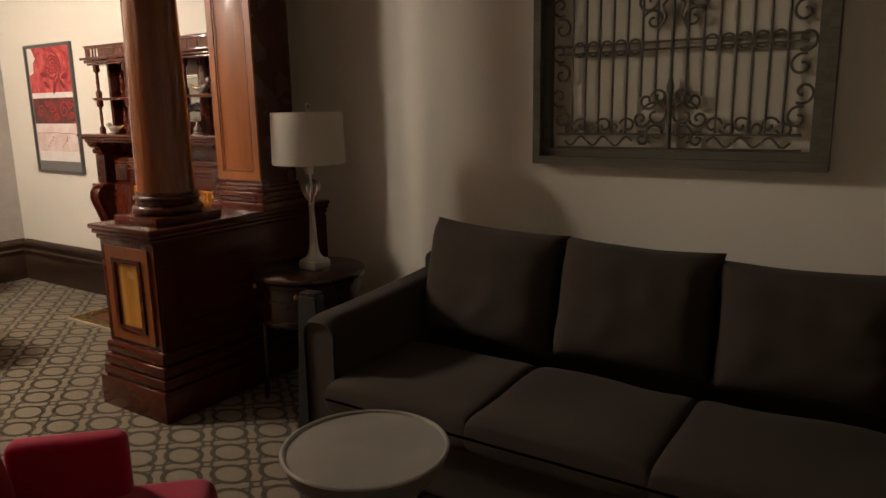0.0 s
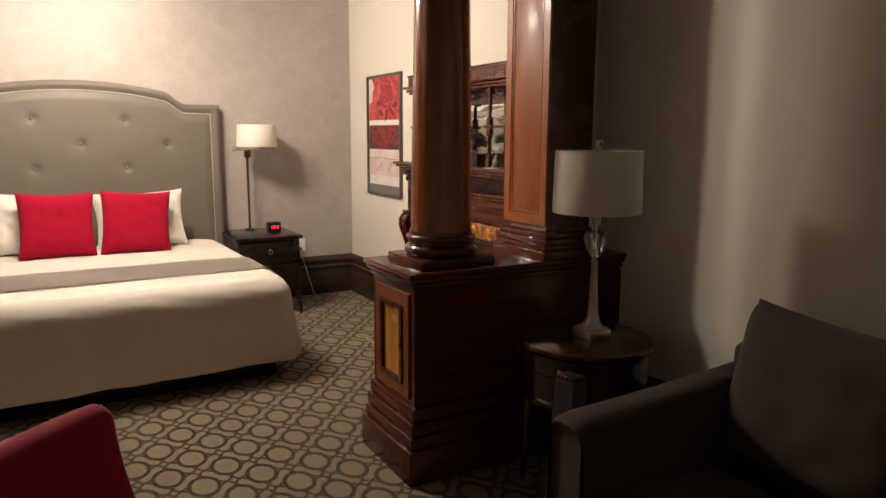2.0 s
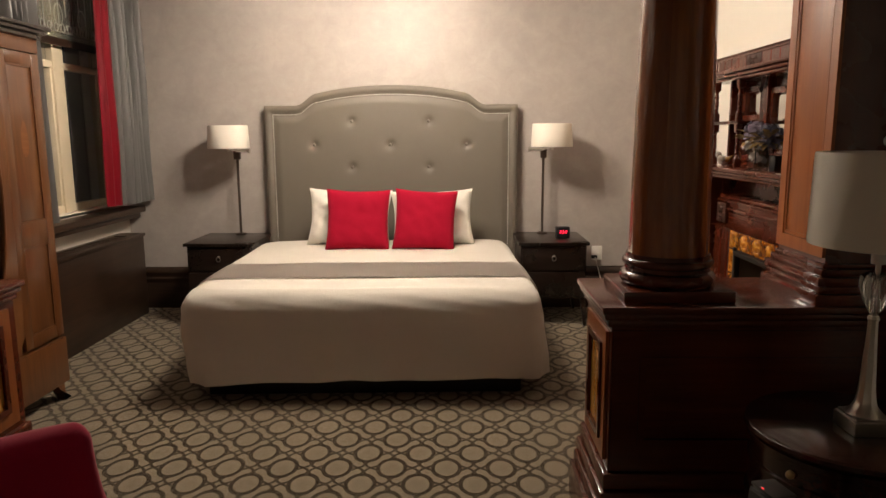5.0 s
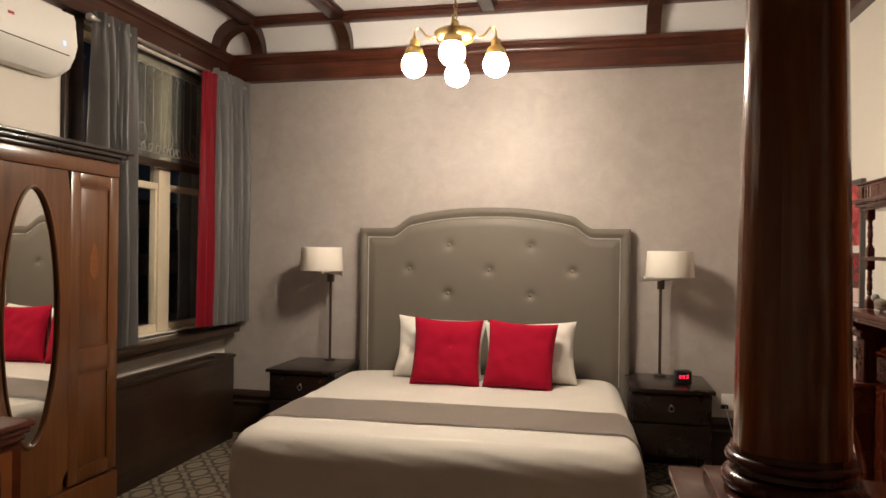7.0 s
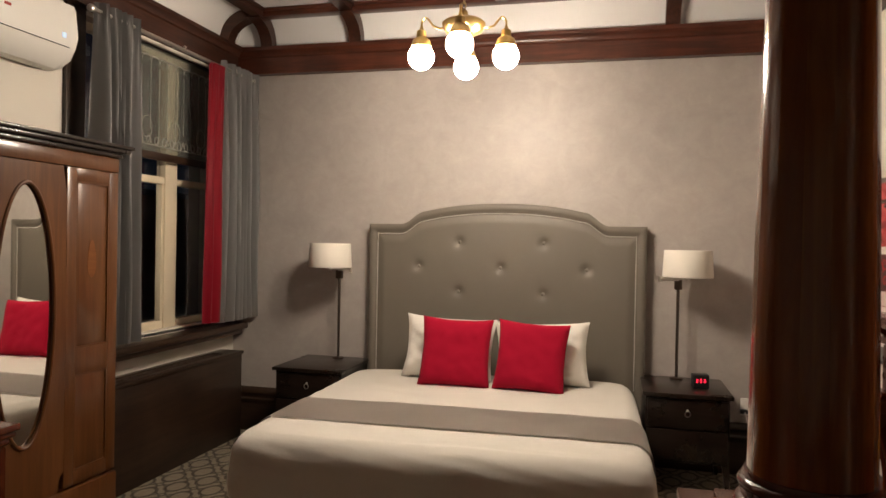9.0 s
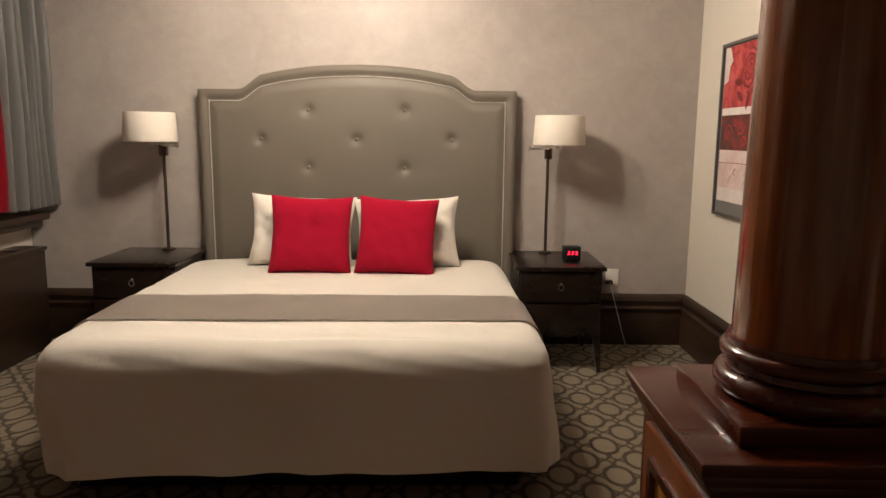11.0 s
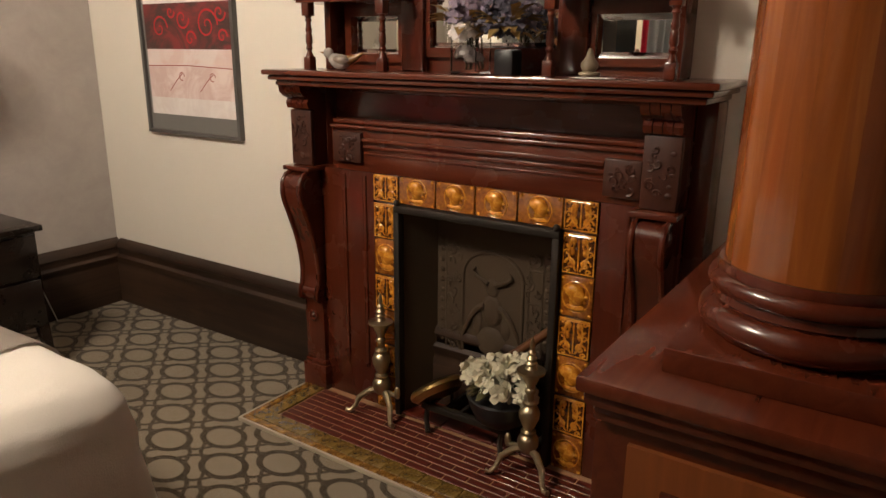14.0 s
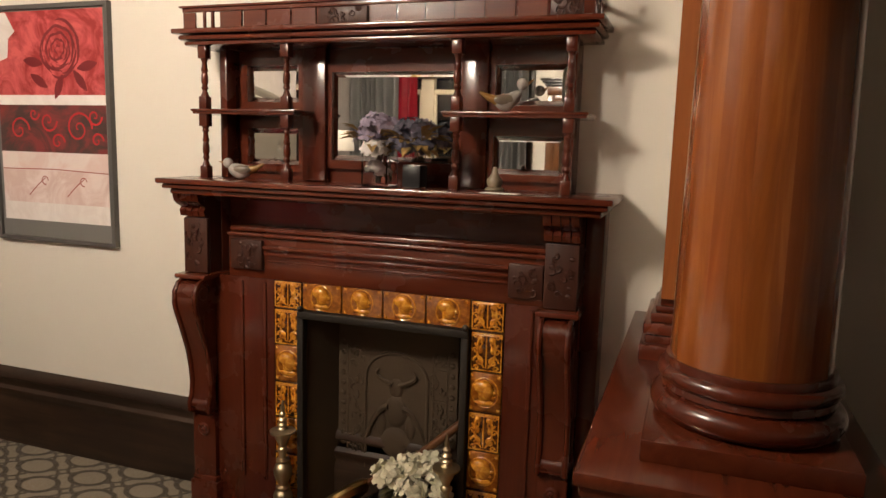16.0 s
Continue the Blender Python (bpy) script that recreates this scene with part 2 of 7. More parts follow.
WROUGHT = plain("weathered_wrought_iron", (0.105, 0.092, 0.068), 0.65, 0.1, 0.3, 50, 0.3)
GREYWOOD = wood("weathered_grey_frame", (0.07, 0.064, 0.048), (0.115, 0.106, 0.083), (0.165, 0.153, 0.12), 0, 0.6, 0.0)
BLACK = plain("black_plastic", (0.012, 0.012, 0.013), 0.35, 0, 0.1, 20, 0.03)
WHITEPLASTIC = plain("white_plastic", (0.76, 0.74, 0.69), 0.4, 0, 0.03, 10, 0.01)
WINPAINT = plain("cream_window_paint", (0.70, 0.61, 0.45), 0.45, 0, 0.06, 20, 0.05)
MIRROR, _n, _l, _b = mat("mirror_silver")
_b.inputs["Base Color"].default_value, _b.inputs["Metallic"].default_value, _b.inputs["Roughness"].default_value = (0.86, 0.86, 0.83, 1), 1, 0.015
GLASS = clear_glass("clear_glass")
CRYSTAL = clear_glass("crystal")
PANE = clear_glass("window_glass")
LEADED = clear_glass("bevelled_leaded_glass", (0.40, 0.41, 0.37), 0.16)
LEADED.node_tree.nodes["Principled BSDF"].inputs["Transmission Weight"].default_value = 0.86
LEAD = plain("lead_came", (0.30, 0.29, 0.26), 0.5, 0.3, 0.2, 40, 0.1)
AMBER = glaze_mat("amber_glaze", (0.20, 0.050, 0.004), (0.56, 0.21, 0.015), (0.80, 0.40, 0.045))
OLIVE = glaze_mat("olive_amber_glaze", (0.040, 0.022, 0.006), (0.13, 0.078, 0.018), (0.24, 0.15, 0.04))
BRAID = glaze_mat("brown_amber_glaze", (0.05, 0.018, 0.004), (0.19, 0.09, 0.018), (0.36, 0.19, 0.04))
TILEGROUT = plain("dark_tile_joint", (0.13, 0.060, 0.022), 0.8, 0, 0.2, 60, 0.2)
AMBERDEEP = glaze_mat("deep_amber_glaze", (0.030, 0.009, 0.002), (0.075, 0.022, 0.003), (0.16, 0.052, 0.006))
BRICKRED = plain("oxblood_hearth_tile", (0.085, 0.014, 0.007), 0.42, 0, 0.6, 45, 0.06, 0.05, 0.3)
ANDBRASS = plain("worn_polished_brass", (0.46, 0.385, 0.25), 0.36, 1, 0.15, 40, 0.06)
PEWTER = plain("dull_pewter", (0.36, 0.335, 0.30), 0.42, 0.4, 0.3, 16, 0.04)
# wall tone taken down for the shade inside the iron grille
GRILLESHADE = plain("grille_shade_grey", (0.62, 0.585, 0.49), 0.8, 0, 0.15, 8, 0.05)
GROUT = plain("pale_grout", (0.30, 0.165, 0.085), 0.85, 0, 0.2, 60, 0.2)
BULB = glowing("lit_opal_globe", (1.0, 0.85, 0.69), GLOBE_POWER)
LED = glowing("red_clock_digits", (1.0, 0.02, 0.06), 2.2)
DARKTABLE = wood("dark_polished_table", (0.014, 0.005, 0.003), (0.030, 0.009, 0.005), (0.050, 0.015, 0.008), 0, 0.22, 0.5)
NAIL = plain("bright_nailhead", (0.85, 0.82, 0.76), 0.3, 0.0, 0.05, 20, 0.0)
LEDBLUE = glowing("pale_blue_display", (0.45, 0.65, 1.0), 0.8)


# ---- mesh helpers ----
def part(name, bm, material, parent=None, label="", smooth=40):
    """Links a bmesh as one mesh object, under a thing or a part."""
    bmesh.ops.recalc_face_normals(bm, faces=bm.faces)
    me = bpy.data.meshes.new(name)
    bm.to_mesh(me)
    bm.free()
    me.materials.append(material)
    if smooth:
        me.shade_smooth()
        me.set_sharp_from_angle(angle=radians(smooth))
    ob = new(name, me)
    if parent is not None:
        ob.parent = parent
    if label:
        ob["label"] = label
    return ob


def thing(name, label, category, at=(0, 0, 0), rz=0.0, group="", kind=""):
    ob = new(name)
    ob.matrix_world = pose(*at, 0, 0, rz)
    ob.empty_display_size = 0.05
    return tagged(ob, label, category, group, kind)


def BM():
    return bmesh.new()


def add_mesh(bm, verts, faces):
    vs = [bm.verts.new(v) for v in verts]
    for f in faces:
        try:
            bm.faces.new([vs[i] for i in f])
        except ValueError:
            pass
    return vs


def box(bm, x0, x1, y0, y1, z0, z1, b=0.0, seg=2):
    if b <= 0:
        add_mesh(bm, [(x, y, z) for x in (x0, x1) for y in (y0, y1) for z in (z0, z1)],
                 [(0, 1, 3, 2), (4, 6, 7, 5), (0, 4, 5, 1), (2, 3, 7, 6), (0, 2, 6, 4), (1, 5, 7, 3)])
        return bm
    t = bmesh.new()
    bmesh.ops.create_cube(t, size=1)
    for v in t.verts:
        v.co = ((x0 + x1) / 2 + v.co.x * (x1 - x0), (y0 + y1) / 2 + v.co.y * (y1 - y0), (z0 + z1) / 2 + v.co.z * (z1 - z0))
    bmesh.ops.bevel(t, geom=t.edges[:], offset=b, segments=seg, affect="EDGES", profile=0.5)
    merge(bm, t)
    return bm


def merge(bm, t, m=None):
    t.verts.index_update()
    add_mesh(bm, [(m @ v.co) if m else v.co.copy() for v in t.verts], [[v.index for v in f.verts] for f in t.faces])
    t.free()


def prism(bm, pts, vec):
    """A solid: the closed outline pts pushed along vec."""
    n, vec = len(pts), Vector(vec)
    p = [Vector(q) for q in pts]
    add_mesh(bm, p + [q + vec for q in p], [tuple(range(n))[::-1], tuple(range(n, 2 * n))] + [(i, (i + 1) % n, n + (i + 1) % n, n + i) for i in range(n)])
    return bm


def lathe(bm, prof, n=32, c=(0, 0, 0), sx=1.0, sy=1.0):
    """Profile of (radius, height) turned round an upright axis."""
    vs, fs = [], []
    for r, z in prof:
        vs += [(c[0] + sx * r * math.cos(2 * math.pi * i / n), c[1] + sy * r * math.sin(2 * math.pi * i / n), c[2] + z) for i in range(n)]
    for k in range(len(prof) - 1):
        fs += [(k * n + i, k * n + (i + 1) % n, (k + 1) * n + (i + 1) % n, (k + 1) * n + i) for i in range(n)]
    fs += [tuple(range(n))[::-1], tuple(range((len(prof) - 1) * n, len(prof) * n))]
    add_mesh(bm, vs, fs)
    return bm


def tube(bm, pts, r, n=8):
    """A round bar along a line of points; r: one radius or one a point."""
    p = [Vector(q) for q in pts]
    rs = [float(v) for v in r] if isinstance(r, (list, tuple)) else [float(r)] * len(p)
    vs, fs, side = [], [], None
    for k, q in enumerate(p):
        d = (p[min(k + 1, len(p) - 1)] - p[max(k - 1, 0)]).normalized()
        if side is None:
            side = d.orthogonal().normalized()
        side = (side - d * side.dot(d)).normalized()
        up = d.cross(side)
        vs += [q + rs[k] * (side * math.cos(2 * math.pi * i / n) + up * math.sin(2 * math.pi * i / n)) for i in range(n)]
    for k in range(len(p) - 1):
        fs += [(k * n + i, k * n + (i + 1) % n, (k + 1) * n + (i + 1) % n, (k + 1) * n + i) for i in range(n)]
    fs += [tuple(range(n))[::-1], tuple(range((len(p) - 1) * n, len(p) * n))]
    add_mesh(bm, vs, fs)
    return bm


def ball(bm, c, r, n=12, sx=1.0, sy=1.0, sz=1.0):
    k = max(6, n // 2)
    lathe(bm, [(max(0.002 * r, r * math.sin(math.pi * j / k)), -sz * r * math.cos(math.pi * j / k)) for j in range(k + 1)], n, c, sx, sy)
    return bm


def grid(bm, nu, nv, fn):
    vs = [fn(i / nu, j / nv) for i in range(nu + 1) for j in range(nv + 1)]
    add_mesh(bm, vs, [(i * (nv + 1) + j, (i + 1) * (nv + 1) + j, (i + 1) * (nv + 1) + j + 1, i * (nv + 1) + j + 1) for i in range(nu) for j in range(nv)])
    return bm


def pad(bm, w, h, t, m, n=18, pinch=0.06, seed=0, wrinkle=0.006):
    """A stuffed pillow, w by h and t thick in the middle, its plane x-z, set by m."""
    for s in (-1, 1):
        def fn(a, b):
            u, v = 2 * a - 1, 2 * b - 1
            edge = (1 - u ** 4) * (1 - v ** 4)
            k = 1 - pinch * (1 - abs(u * v)) * max(abs(u), abs(v)) ** 2
            wr = (wrinkle * noise.noise((u * 3 + seed, v * 3, s * 2.0)) + 0.6 * wrinkle * noise.noise(((u + v) * 6 + seed, (u - v) * 2, s * 3.0)) * max(abs(u), abs(v))) * edge
            ro = 1 + 0.012 * noise.noise((u * 2 + seed, v * 2, 7.0))
            return m @ Vector((u * w / 2 * (1 - pinch * (1 - v * v) * abs(u) ** 3) * ro, s * (t / 2 * max(0, edge) ** 0.45 + 0.003) + wr, v * h / 2 * (1 - pinch * (1 - u * u) * abs(v) ** 3) * ro))
        grid(bm, n, n, fn)
    bmesh.ops.remove_doubles(bm, verts=bm.verts, dist=0.0015)
    return bm


def arc(c, r, a0, a1, n, plane="xz", other=0.0):
    out = []
    for i in range(n + 1):
        a = radians(a0 + (a1 - a0) * i / n)
        p, q = c[0] + r * math.cos(a), c[1] + r * math.sin(a)
        out.append({"xz": (p, other, q), "yz": (other, p, q), "xy": (p, q, other)}[plane])
    return out


# ---- plan of the place ----
WX, NY, SY = -6.60, 3.17, -1.40        # bedroom: west, north and south walls
SNY, EX = 3.10, 2.30                   # sitting area: north wall; east wall
ZC, ZB, ZT = 3.42, 2.955, 3.17         # ceiling; cornice beam's underside and top
CX, CY = -5.00, 0.89                   # middle of the bedroom ceiling


def setting(name, bm, material, label, category):
    return tagged(part(name, bm, material), label, category, kind="structure")


b = BM()
box(b, WX - 0.2, EX + 0.2, SY - 0.45, NY + 0.2, -0.12, 0.0)
setting("floor", b, CARPET, "grey-green carpet with brown rings and lattice lines", "carpet")
b = BM()
box(b, WX - 0.2, EX + 0.2, SY - 0.45, NY + 0.2, ZC, ZC + 0.12)
setting("ceiling", b, CEIL, "white painted flat ceiling between dark beams", "ceiling")
b = BM()
box(b, WX - 0.2, WX, SY - 0.45, NY + 0.2, 0, ZC)
setting("wall_west", b, PEARL, "silvery taupe mottled wallpaper behind the bed", "wall")
b = BM()
box(b, WX, -3.15, NY, NY + 0.2, 0, ZC)
setting("wall_north_bedroom", b, CREAM, "plain cream painted wall behind the fireplace", "wall")
b = BM()
box(b, -3.15, EX, SNY, NY + 0.2, 0, ZC)
setting("wall_north_sitting", b, GREYWALL, "plain greige painted wall behind the sofa", "wall")
b = BM()
box(b, EX, EX + 0.2, SY - 0.45, NY + 0.2, 0, ZC)
setting("wall_east", b, GREYWALL, "plain greige painted wall closing the sitting area", "wall")
b = BM()
box(b, -3.20, -3.10, 2.905, SNY, 0.92, 2.62)
box(b, -3.20, -3.15, SNY, NY, 0.92, 2.62)
setting("wall_stub", b, GREYWALL, "short plain greige wall behind the pilaster", "wall")
# south wall with the window's opening
W0, W1, WZ0, WZ1 = -6.46, -4.84, 0.93, 2.93
b = BM()
box(b, WX, W0, SY - 0.25, SY, 0, ZC)
box(b, W1, EX, SY - 0.25, SY, 0, ZC)
box(b, W0, W1, SY - 0.25, SY, 0, WZ0)
box(b, W0, W1, SY - 0.25, SY, WZ1, ZC)
setting("wall_south", b, CREAM, "plain cream painted wall with a tall window", "wall")
b = BM()
box(b, -3.30, -2.88, SY, NY, 2.66, ZC)
box(b, -3.34, -2.84, SY, NY, 2.62, 2.665)
box(b, -3.36, -2.82, SY, NY, 2.90, 2.955)
setting("header_beam", b, MAHOGY, "dark mahogany header beam over the column screen", "beam")


def skirting(name, p0, p1, inward, material):
    """Tall moulded baseboard from p0 to p1, its face towards inward."""
    prof = ((0, 0), (0.035, 0), (0.035, 0.20), (0.028, 0.215), (0.028, 0.235), (0.036, 0.245), (0.036, 0.262), (0.022, 0.275), (0.022, 0.30), (0.030, 0.312), (0.026, 0.335), (0.012, 0.352), (0, 0.36))
    i = Vector((*inward, 0))
    bm = prism(BM(), [Vector((*p0, 0)) + i * d + Vector((0, 0, z)) for d, z in prof], Vector((*p1, 0)) - Vector((*p0, 0)))
    setting(name, bm, material, "tall dark brown moulded wooden baseboard", "baseboard")


skirting("baseboard_west", (WX, SY), (WX, NY), (1, 0), SKIRTY)
skirting("baseboard_north", (WX + 0.036, NY), (-3.34, NY), (0, -1), SKIRTX)
skirting("baseboard_south", (WX + 0.036, SY), (-3.34, SY), (0, 1), SKIRTX)
skirting("baseboard_sitting", (-2.84, SNY), (EX, SNY), (0, -1), SKIRTX)


def cornice(name, p0, p1, inward, material):
    prof = ((0, ZB), (0.075, ZB), (0.075, ZT - 0.085), (0.088, ZT - 0.075), (0.088, ZT - 0.06), (0.10, ZT - 0.04), (0.115, ZT - 0.03), (0.115, ZT), (0, ZT))
    i = Vector((*inward, 0))
    bm = prism(BM(), [Vector((*p0, z)) + i * d for d, z in prof], Vector((*p1, 0)) - Vector((*p0, 0)))
    setting(name, bm, material, "dark stained wooden cornice beam along the wall", "beam")


cornice("cornice_west", (WX, SY), (WX, NY), (1, 0), BEAMY)
cornice("cornice_north", (WX + 0.116, NY), (-3.36, NY), (0, -1), BEAMX)
cornice("cornice_south", (WX + 0.116, SY), (-3.36, SY), (0, 1), BEAMX)
# cove between cornice and ceiling
COVE = 0.24
bm = BM()
prism(bm, [(WX, SY, ZT)] + [(WX + 0.02 + (COVE - 0.02) * (1 - math.cos(a)), SY, ZT + (ZC - ZT) * math.sin(a)) for a in np.linspace(0, math.pi / 2, 9)] + [(WX, SY, ZC)], (0, NY - SY, 0))
setting("cove_west", bm, CEIL, "white plaster cove above the cornice", "ceiling")
for nm, y0, s in (("cove_north", NY, -1), ("cove_south", SY, 1)):
    bm = BM()
    prism(bm, [(WX, y0, ZT)] + [(WX, y0 + s * (0.02 + (COVE - 0.02) * (1 - math.cos(a))), ZT + (ZC - ZT) * math.sin(a)) for a in np.linspace(0, math.pi / 2, 9)] + [(WX, y0, ZC)], (-3.36 - WX, 0, 0))
    setting(nm, bm, CEIL, "white plaster cove above the cornice", "ceiling")
# ceiling beams, a grid of them, and the curved ribs that carry them down to the cornice
BW, BZ = 0.05, ZC - 0.065


def ceiling_beam(name, x0, x1, y0, y1, material):
    bm = BM()
    box(bm, x0, x1, y0, y1, BZ, ZC - 0.004, 0.008)
    w = 0.022
    if x1 - x0 > y1 - y0:
        box(bm, x0, x1, y0 - w, y1 + w, BZ + 0.035, ZC - 0.004, 0.006)
    else:
        box(bm, x0 - w, x1 + w, y0, y1, BZ + 0.035, ZC - 0.004, 0.006)
    tagged(part(name, bm, material), "dark stained moulded wooden ceiling beam", "beam", "ceiling beams", "structure")


XB = (WX + COVE, CX, -3.62)
YB = (SY + COVE + 0.10, CY - 1.20, CY, CY + 1.20, NY - COVE - 0.10)
for i, x in enumerate(XB):
    ceiling_beam("ceiling_beam_" + "abc"[i], x - BW, x + BW, SY + COVE, NY - COVE, BEAMY)
for i, y in enumerate(YB):
    ceiling_beam("ceiling_beam_" + "defgh"[i], WX + COVE, -3.36, y - BW, y + BW, BEAMX)


def rib(name, at, rz):
    """A curved bracket, from the cornice up and in to the ceiling beam."""
    n, R = 12, 0.25
    bm = BM()
    outer = [(0.015 + R * (1 - math.cos(a)), 0, 0.99 * (ZC - ZT) * math.sin(a)) for a in np.linspace(0, math.pi / 2, n)]
    inner = [(0.10 + (R - 0.02) * (1 - math.cos(a)), 0, 0.68 * (ZC - ZT) * math.sin(a)) for a in np.linspace(0, math.pi / 2, n)]
    prism(bm, [(p[0], -0.05, p[2]) for p in outer + inner[::-1]], (0, 0.10, 0))
    ob = part(name, bm, BEAMX)
    ob.matrix_world = pose(*at, 0, 0, rz)
    tagged(ob, "dark curved wooden rib under the ceiling", "beam", "curved ceiling ribs", "structure")


for i, y in enumerate((YB[0] - 0.02, YB[1], YB[3], YB[4] + 0.02)):
    rib("ceiling_rib_w" + "abcd"[i], (WX, y, ZT), 0)
for i, x in enumerate((XB[0] + 0.02,)):
    rib("ceiling_rib_s" + "a"[i], (x, SY, ZT), 90)
    rib("ceiling_rib_n" + "a"[i], (x, NY, ZT), -90)


# ---- column screen ----
def panel_frame(bm, u0, u1, z0, z1, w, d, put):
    """Four mitred-looking strips round a recess, w wide and d deep; put(u, depth, z) gives the place."""
    for a, c, e, f in ((u0, u1, z1 - w, z1), (u0, u1, z0, z0 + w), (u0, u0 + w, z0 + w, z1 - w), (u1 - w, u1, z0 + w, z1 - w)):
        vs = [put(u, q, z) for u in (a, c) for q in (0, d) for z in (e, f)]
        add_mesh(bm, vs, [(0, 1, 3, 2), (4, 6, 7, 5), (0, 4, 5, 1), (2, 3, 7, 6), (0, 2, 6, 4), (1, 5, 7, 3)])


def column_screen(label, yend, ywall, s):
    """Pedestal with a round column at its end and a square pilaster by the wall; s = 1: it runs north from yend."""
    t = thing("column_screen", label, "column", (-3.09, yend, 0))
    L_ = abs(ywall - yend)
    Y = lambda v: s * v
    def bx(bm, x0, x1, a, c, z0, z1, bev=0.0):
        box(bm, x0, x1, min(Y(a), Y(c)), max(Y(a), Y(c)), z0, z1, bev)
    bm = BM()
    bx(bm, -0.215, 0.205, 0.045, L_, 0.30, 0.87)
    part("pedestal_body", bm, MAHOGY, t)
    bm = BM()
    bx(bm, -0.265, 0.255, -0.005, L_, 0.0, 0.155, 0.006)
    part("base_block", bm, MAHOGY, t)
    for x0, x1, y0, z0, z1, q in ((-0.255, 0.243, 0.008, 0.155, 0.21, 0.012), (-0.248, 0.236, 0.016, 0.212, 0.27, 0.012), (-0.236, 0.224, 0.026, 0.272, 0.335, 0.014)):
        bm = BM()
        bx(bm, x0, x1, y0, L_, z0, z1, q)
        part("base_moulding", bm, MAHOGY, t)
    for nm, x0, x1, y0, z0, z1, q in (("top_slab", -0.245, 0.246, 0.004, 0.903, 0.928, 0.006), ("top_moulding", -0.236, 0.236, 0.014, 0.880, 0.902, 0.008), ("top_moulding", -0.226, 0.222, 0.028, 0.852, 0.879, 0.010)):
        bm = BM()
        bx(bm, x0, x1, y0, L_, z0, z1, q)
        part(nm, bm, MAHOGY, t)
    # end face: cherry frame, dark moulding, burl panel
    bm = BM()
    put = lambda u, q, z: Vector((u, Y(0.045 - q), z))
    panel_frame(bm, -0.17, 0.165, 0.36, 0.825, 0.055, 0.010, put)
    part("end_frame", bm, CHERRYDARK, t, "lighter cherry frame of the end panel")
    bm = BM()
    panel_frame(bm, -0.115, 0.11, 0.415, 0.77, 0.022, 0.018, put)
    part("panel_moulding", bm, MAHOG, t)
    bm = BM()
    bx(bm, -0.093, 0.088, 0.040, 0.0445, 0.437, 0.748)
    part("burl_panel", bm, BURL, t, "golden burl inlaid panel")
    # long faces
    for nm, x, sx, m_ in (("west_panel", -0.215, -1, CHERRY), ("east_panel", 0.205, 1, MAHOGY)):
        bm = BM()
        putx = lambda u, q, z: Vector((x + sx * q, Y(u), z))
        panel_frame(bm, 0.05, L_ - 0.04, 0.345, 0.84, 0.09, 0.010, putx)
        part(nm, bm, MAHOGY, t)
        bm = BM()
        panel_frame(bm, 0.14, L_ - 0.13, 0.435, 0.75, 0.022, 0.016, putx)
        part("panel_moulding", bm, m_, t)
    # column
    cy = 0.275
    bm = BM()
    bx(bm, -0.147, 0.185, cy - 0.187, cy + 0.185, 0.928, 0.966, 0.003)
    part("plinth", bm, MAHOGY, t)
    bm = BM()
    prof = [(0.148, 0.966)]
    prof += [(0.143 + 0.023 * math.cos(a), 0.992 + 0.024 * math.sin(a)) for a in np.linspace(-1.5, 1.5, 9)]
    prof += [(0.148, 1.020), (0.146, 1.029)]
    prof += [(0.143 + 0.014 * math.cos(a), 1.046 + 0.015 * math.sin(a)) for a in np.linspace(-1.4, 1.4, 8)]
    prof += [(0.146, 1.064), (0.143, 1.075)]
    lathe(bm, prof, 48, (0.023, Y(cy), 0))
    part("column_base", bm, MAHOG, t, "turned mahogany ring base")
    bm = BM()
    lathe(bm, [(0.1285 - 0.024 * k ** 1.3, 1.073 + 1.36 * k) for k in np.linspace(0, 1, 6)], 24, (0.023, Y(cy), 0))
    core = part("shaft", bm, SHAFT, t, "glossy mahogany column shaft of glued staves")
    # staves, each a slightly flattened slice of the shaft with eased long edges
    ns, nk = 14, 7
    for j in range(ns):
        a0, a1 = 2 * math.pi * (j + 0.0005) / ns, 2 * math.pi * (j + 0.9995) / ns
        vs, fs = [], []
        for k in np.linspace(0, 1, 8):
            r, z_ = 0.1365 - 0.024 * k ** 1.3, 1.073 + 1.36 * k
            for q in range(nk):
                a = a0 + (a1 - a0) * q / (nk - 1)
                d = abs(2 * q / (nk - 1) - 1)
                rr = r * (1 - 0.0010 * d ** 2)
                vs.append((0.023 + rr * math.cos(a), Y(cy) + rr * math.sin(a), z_))
            for a in (a1, a0):
                vs.append((0.023 + (r - 0.008) * math.cos(a), Y(cy) + (r - 0.008) * math.sin(a), z_))
        w_ = nk + 2
        for i in range(7):
            fs += [(i * w_ + q, i * w_ + (q + 1) % w_, (i + 1) * w_ + (q + 1) % w_, (i + 1) * w_ + q) for q in range(w_)]
        fs += [tuple(range(w_))[::-1], tuple(range(7 * w_, 8 * w_))]
        bm = BM()
        add_mesh(bm, vs, fs)
        part("stave", bm, STAVES[(j * 5 + j // 3) % 3], core, "", 30)
    bm = BM()
    lathe(bm, [(0.112, 2.43), (0.15, 2.44), (0.15, 2.46), (0.132, 2.47), (0.132, 2.50), (0.16, 2.53), (0.19, 2.56), (0.19, 2.575)], 40, (0.023, Y(cy), 0))
    bx(bm, -0.205, 0.215, cy - 0.21, cy + 0.21, 2.575, 2.62, 0.006)
    part("capital", bm, MAHOG, t)
    # pilaster by the wall
    y0, PE = 0.715, min(L_, 1.0)
    bm = BM()
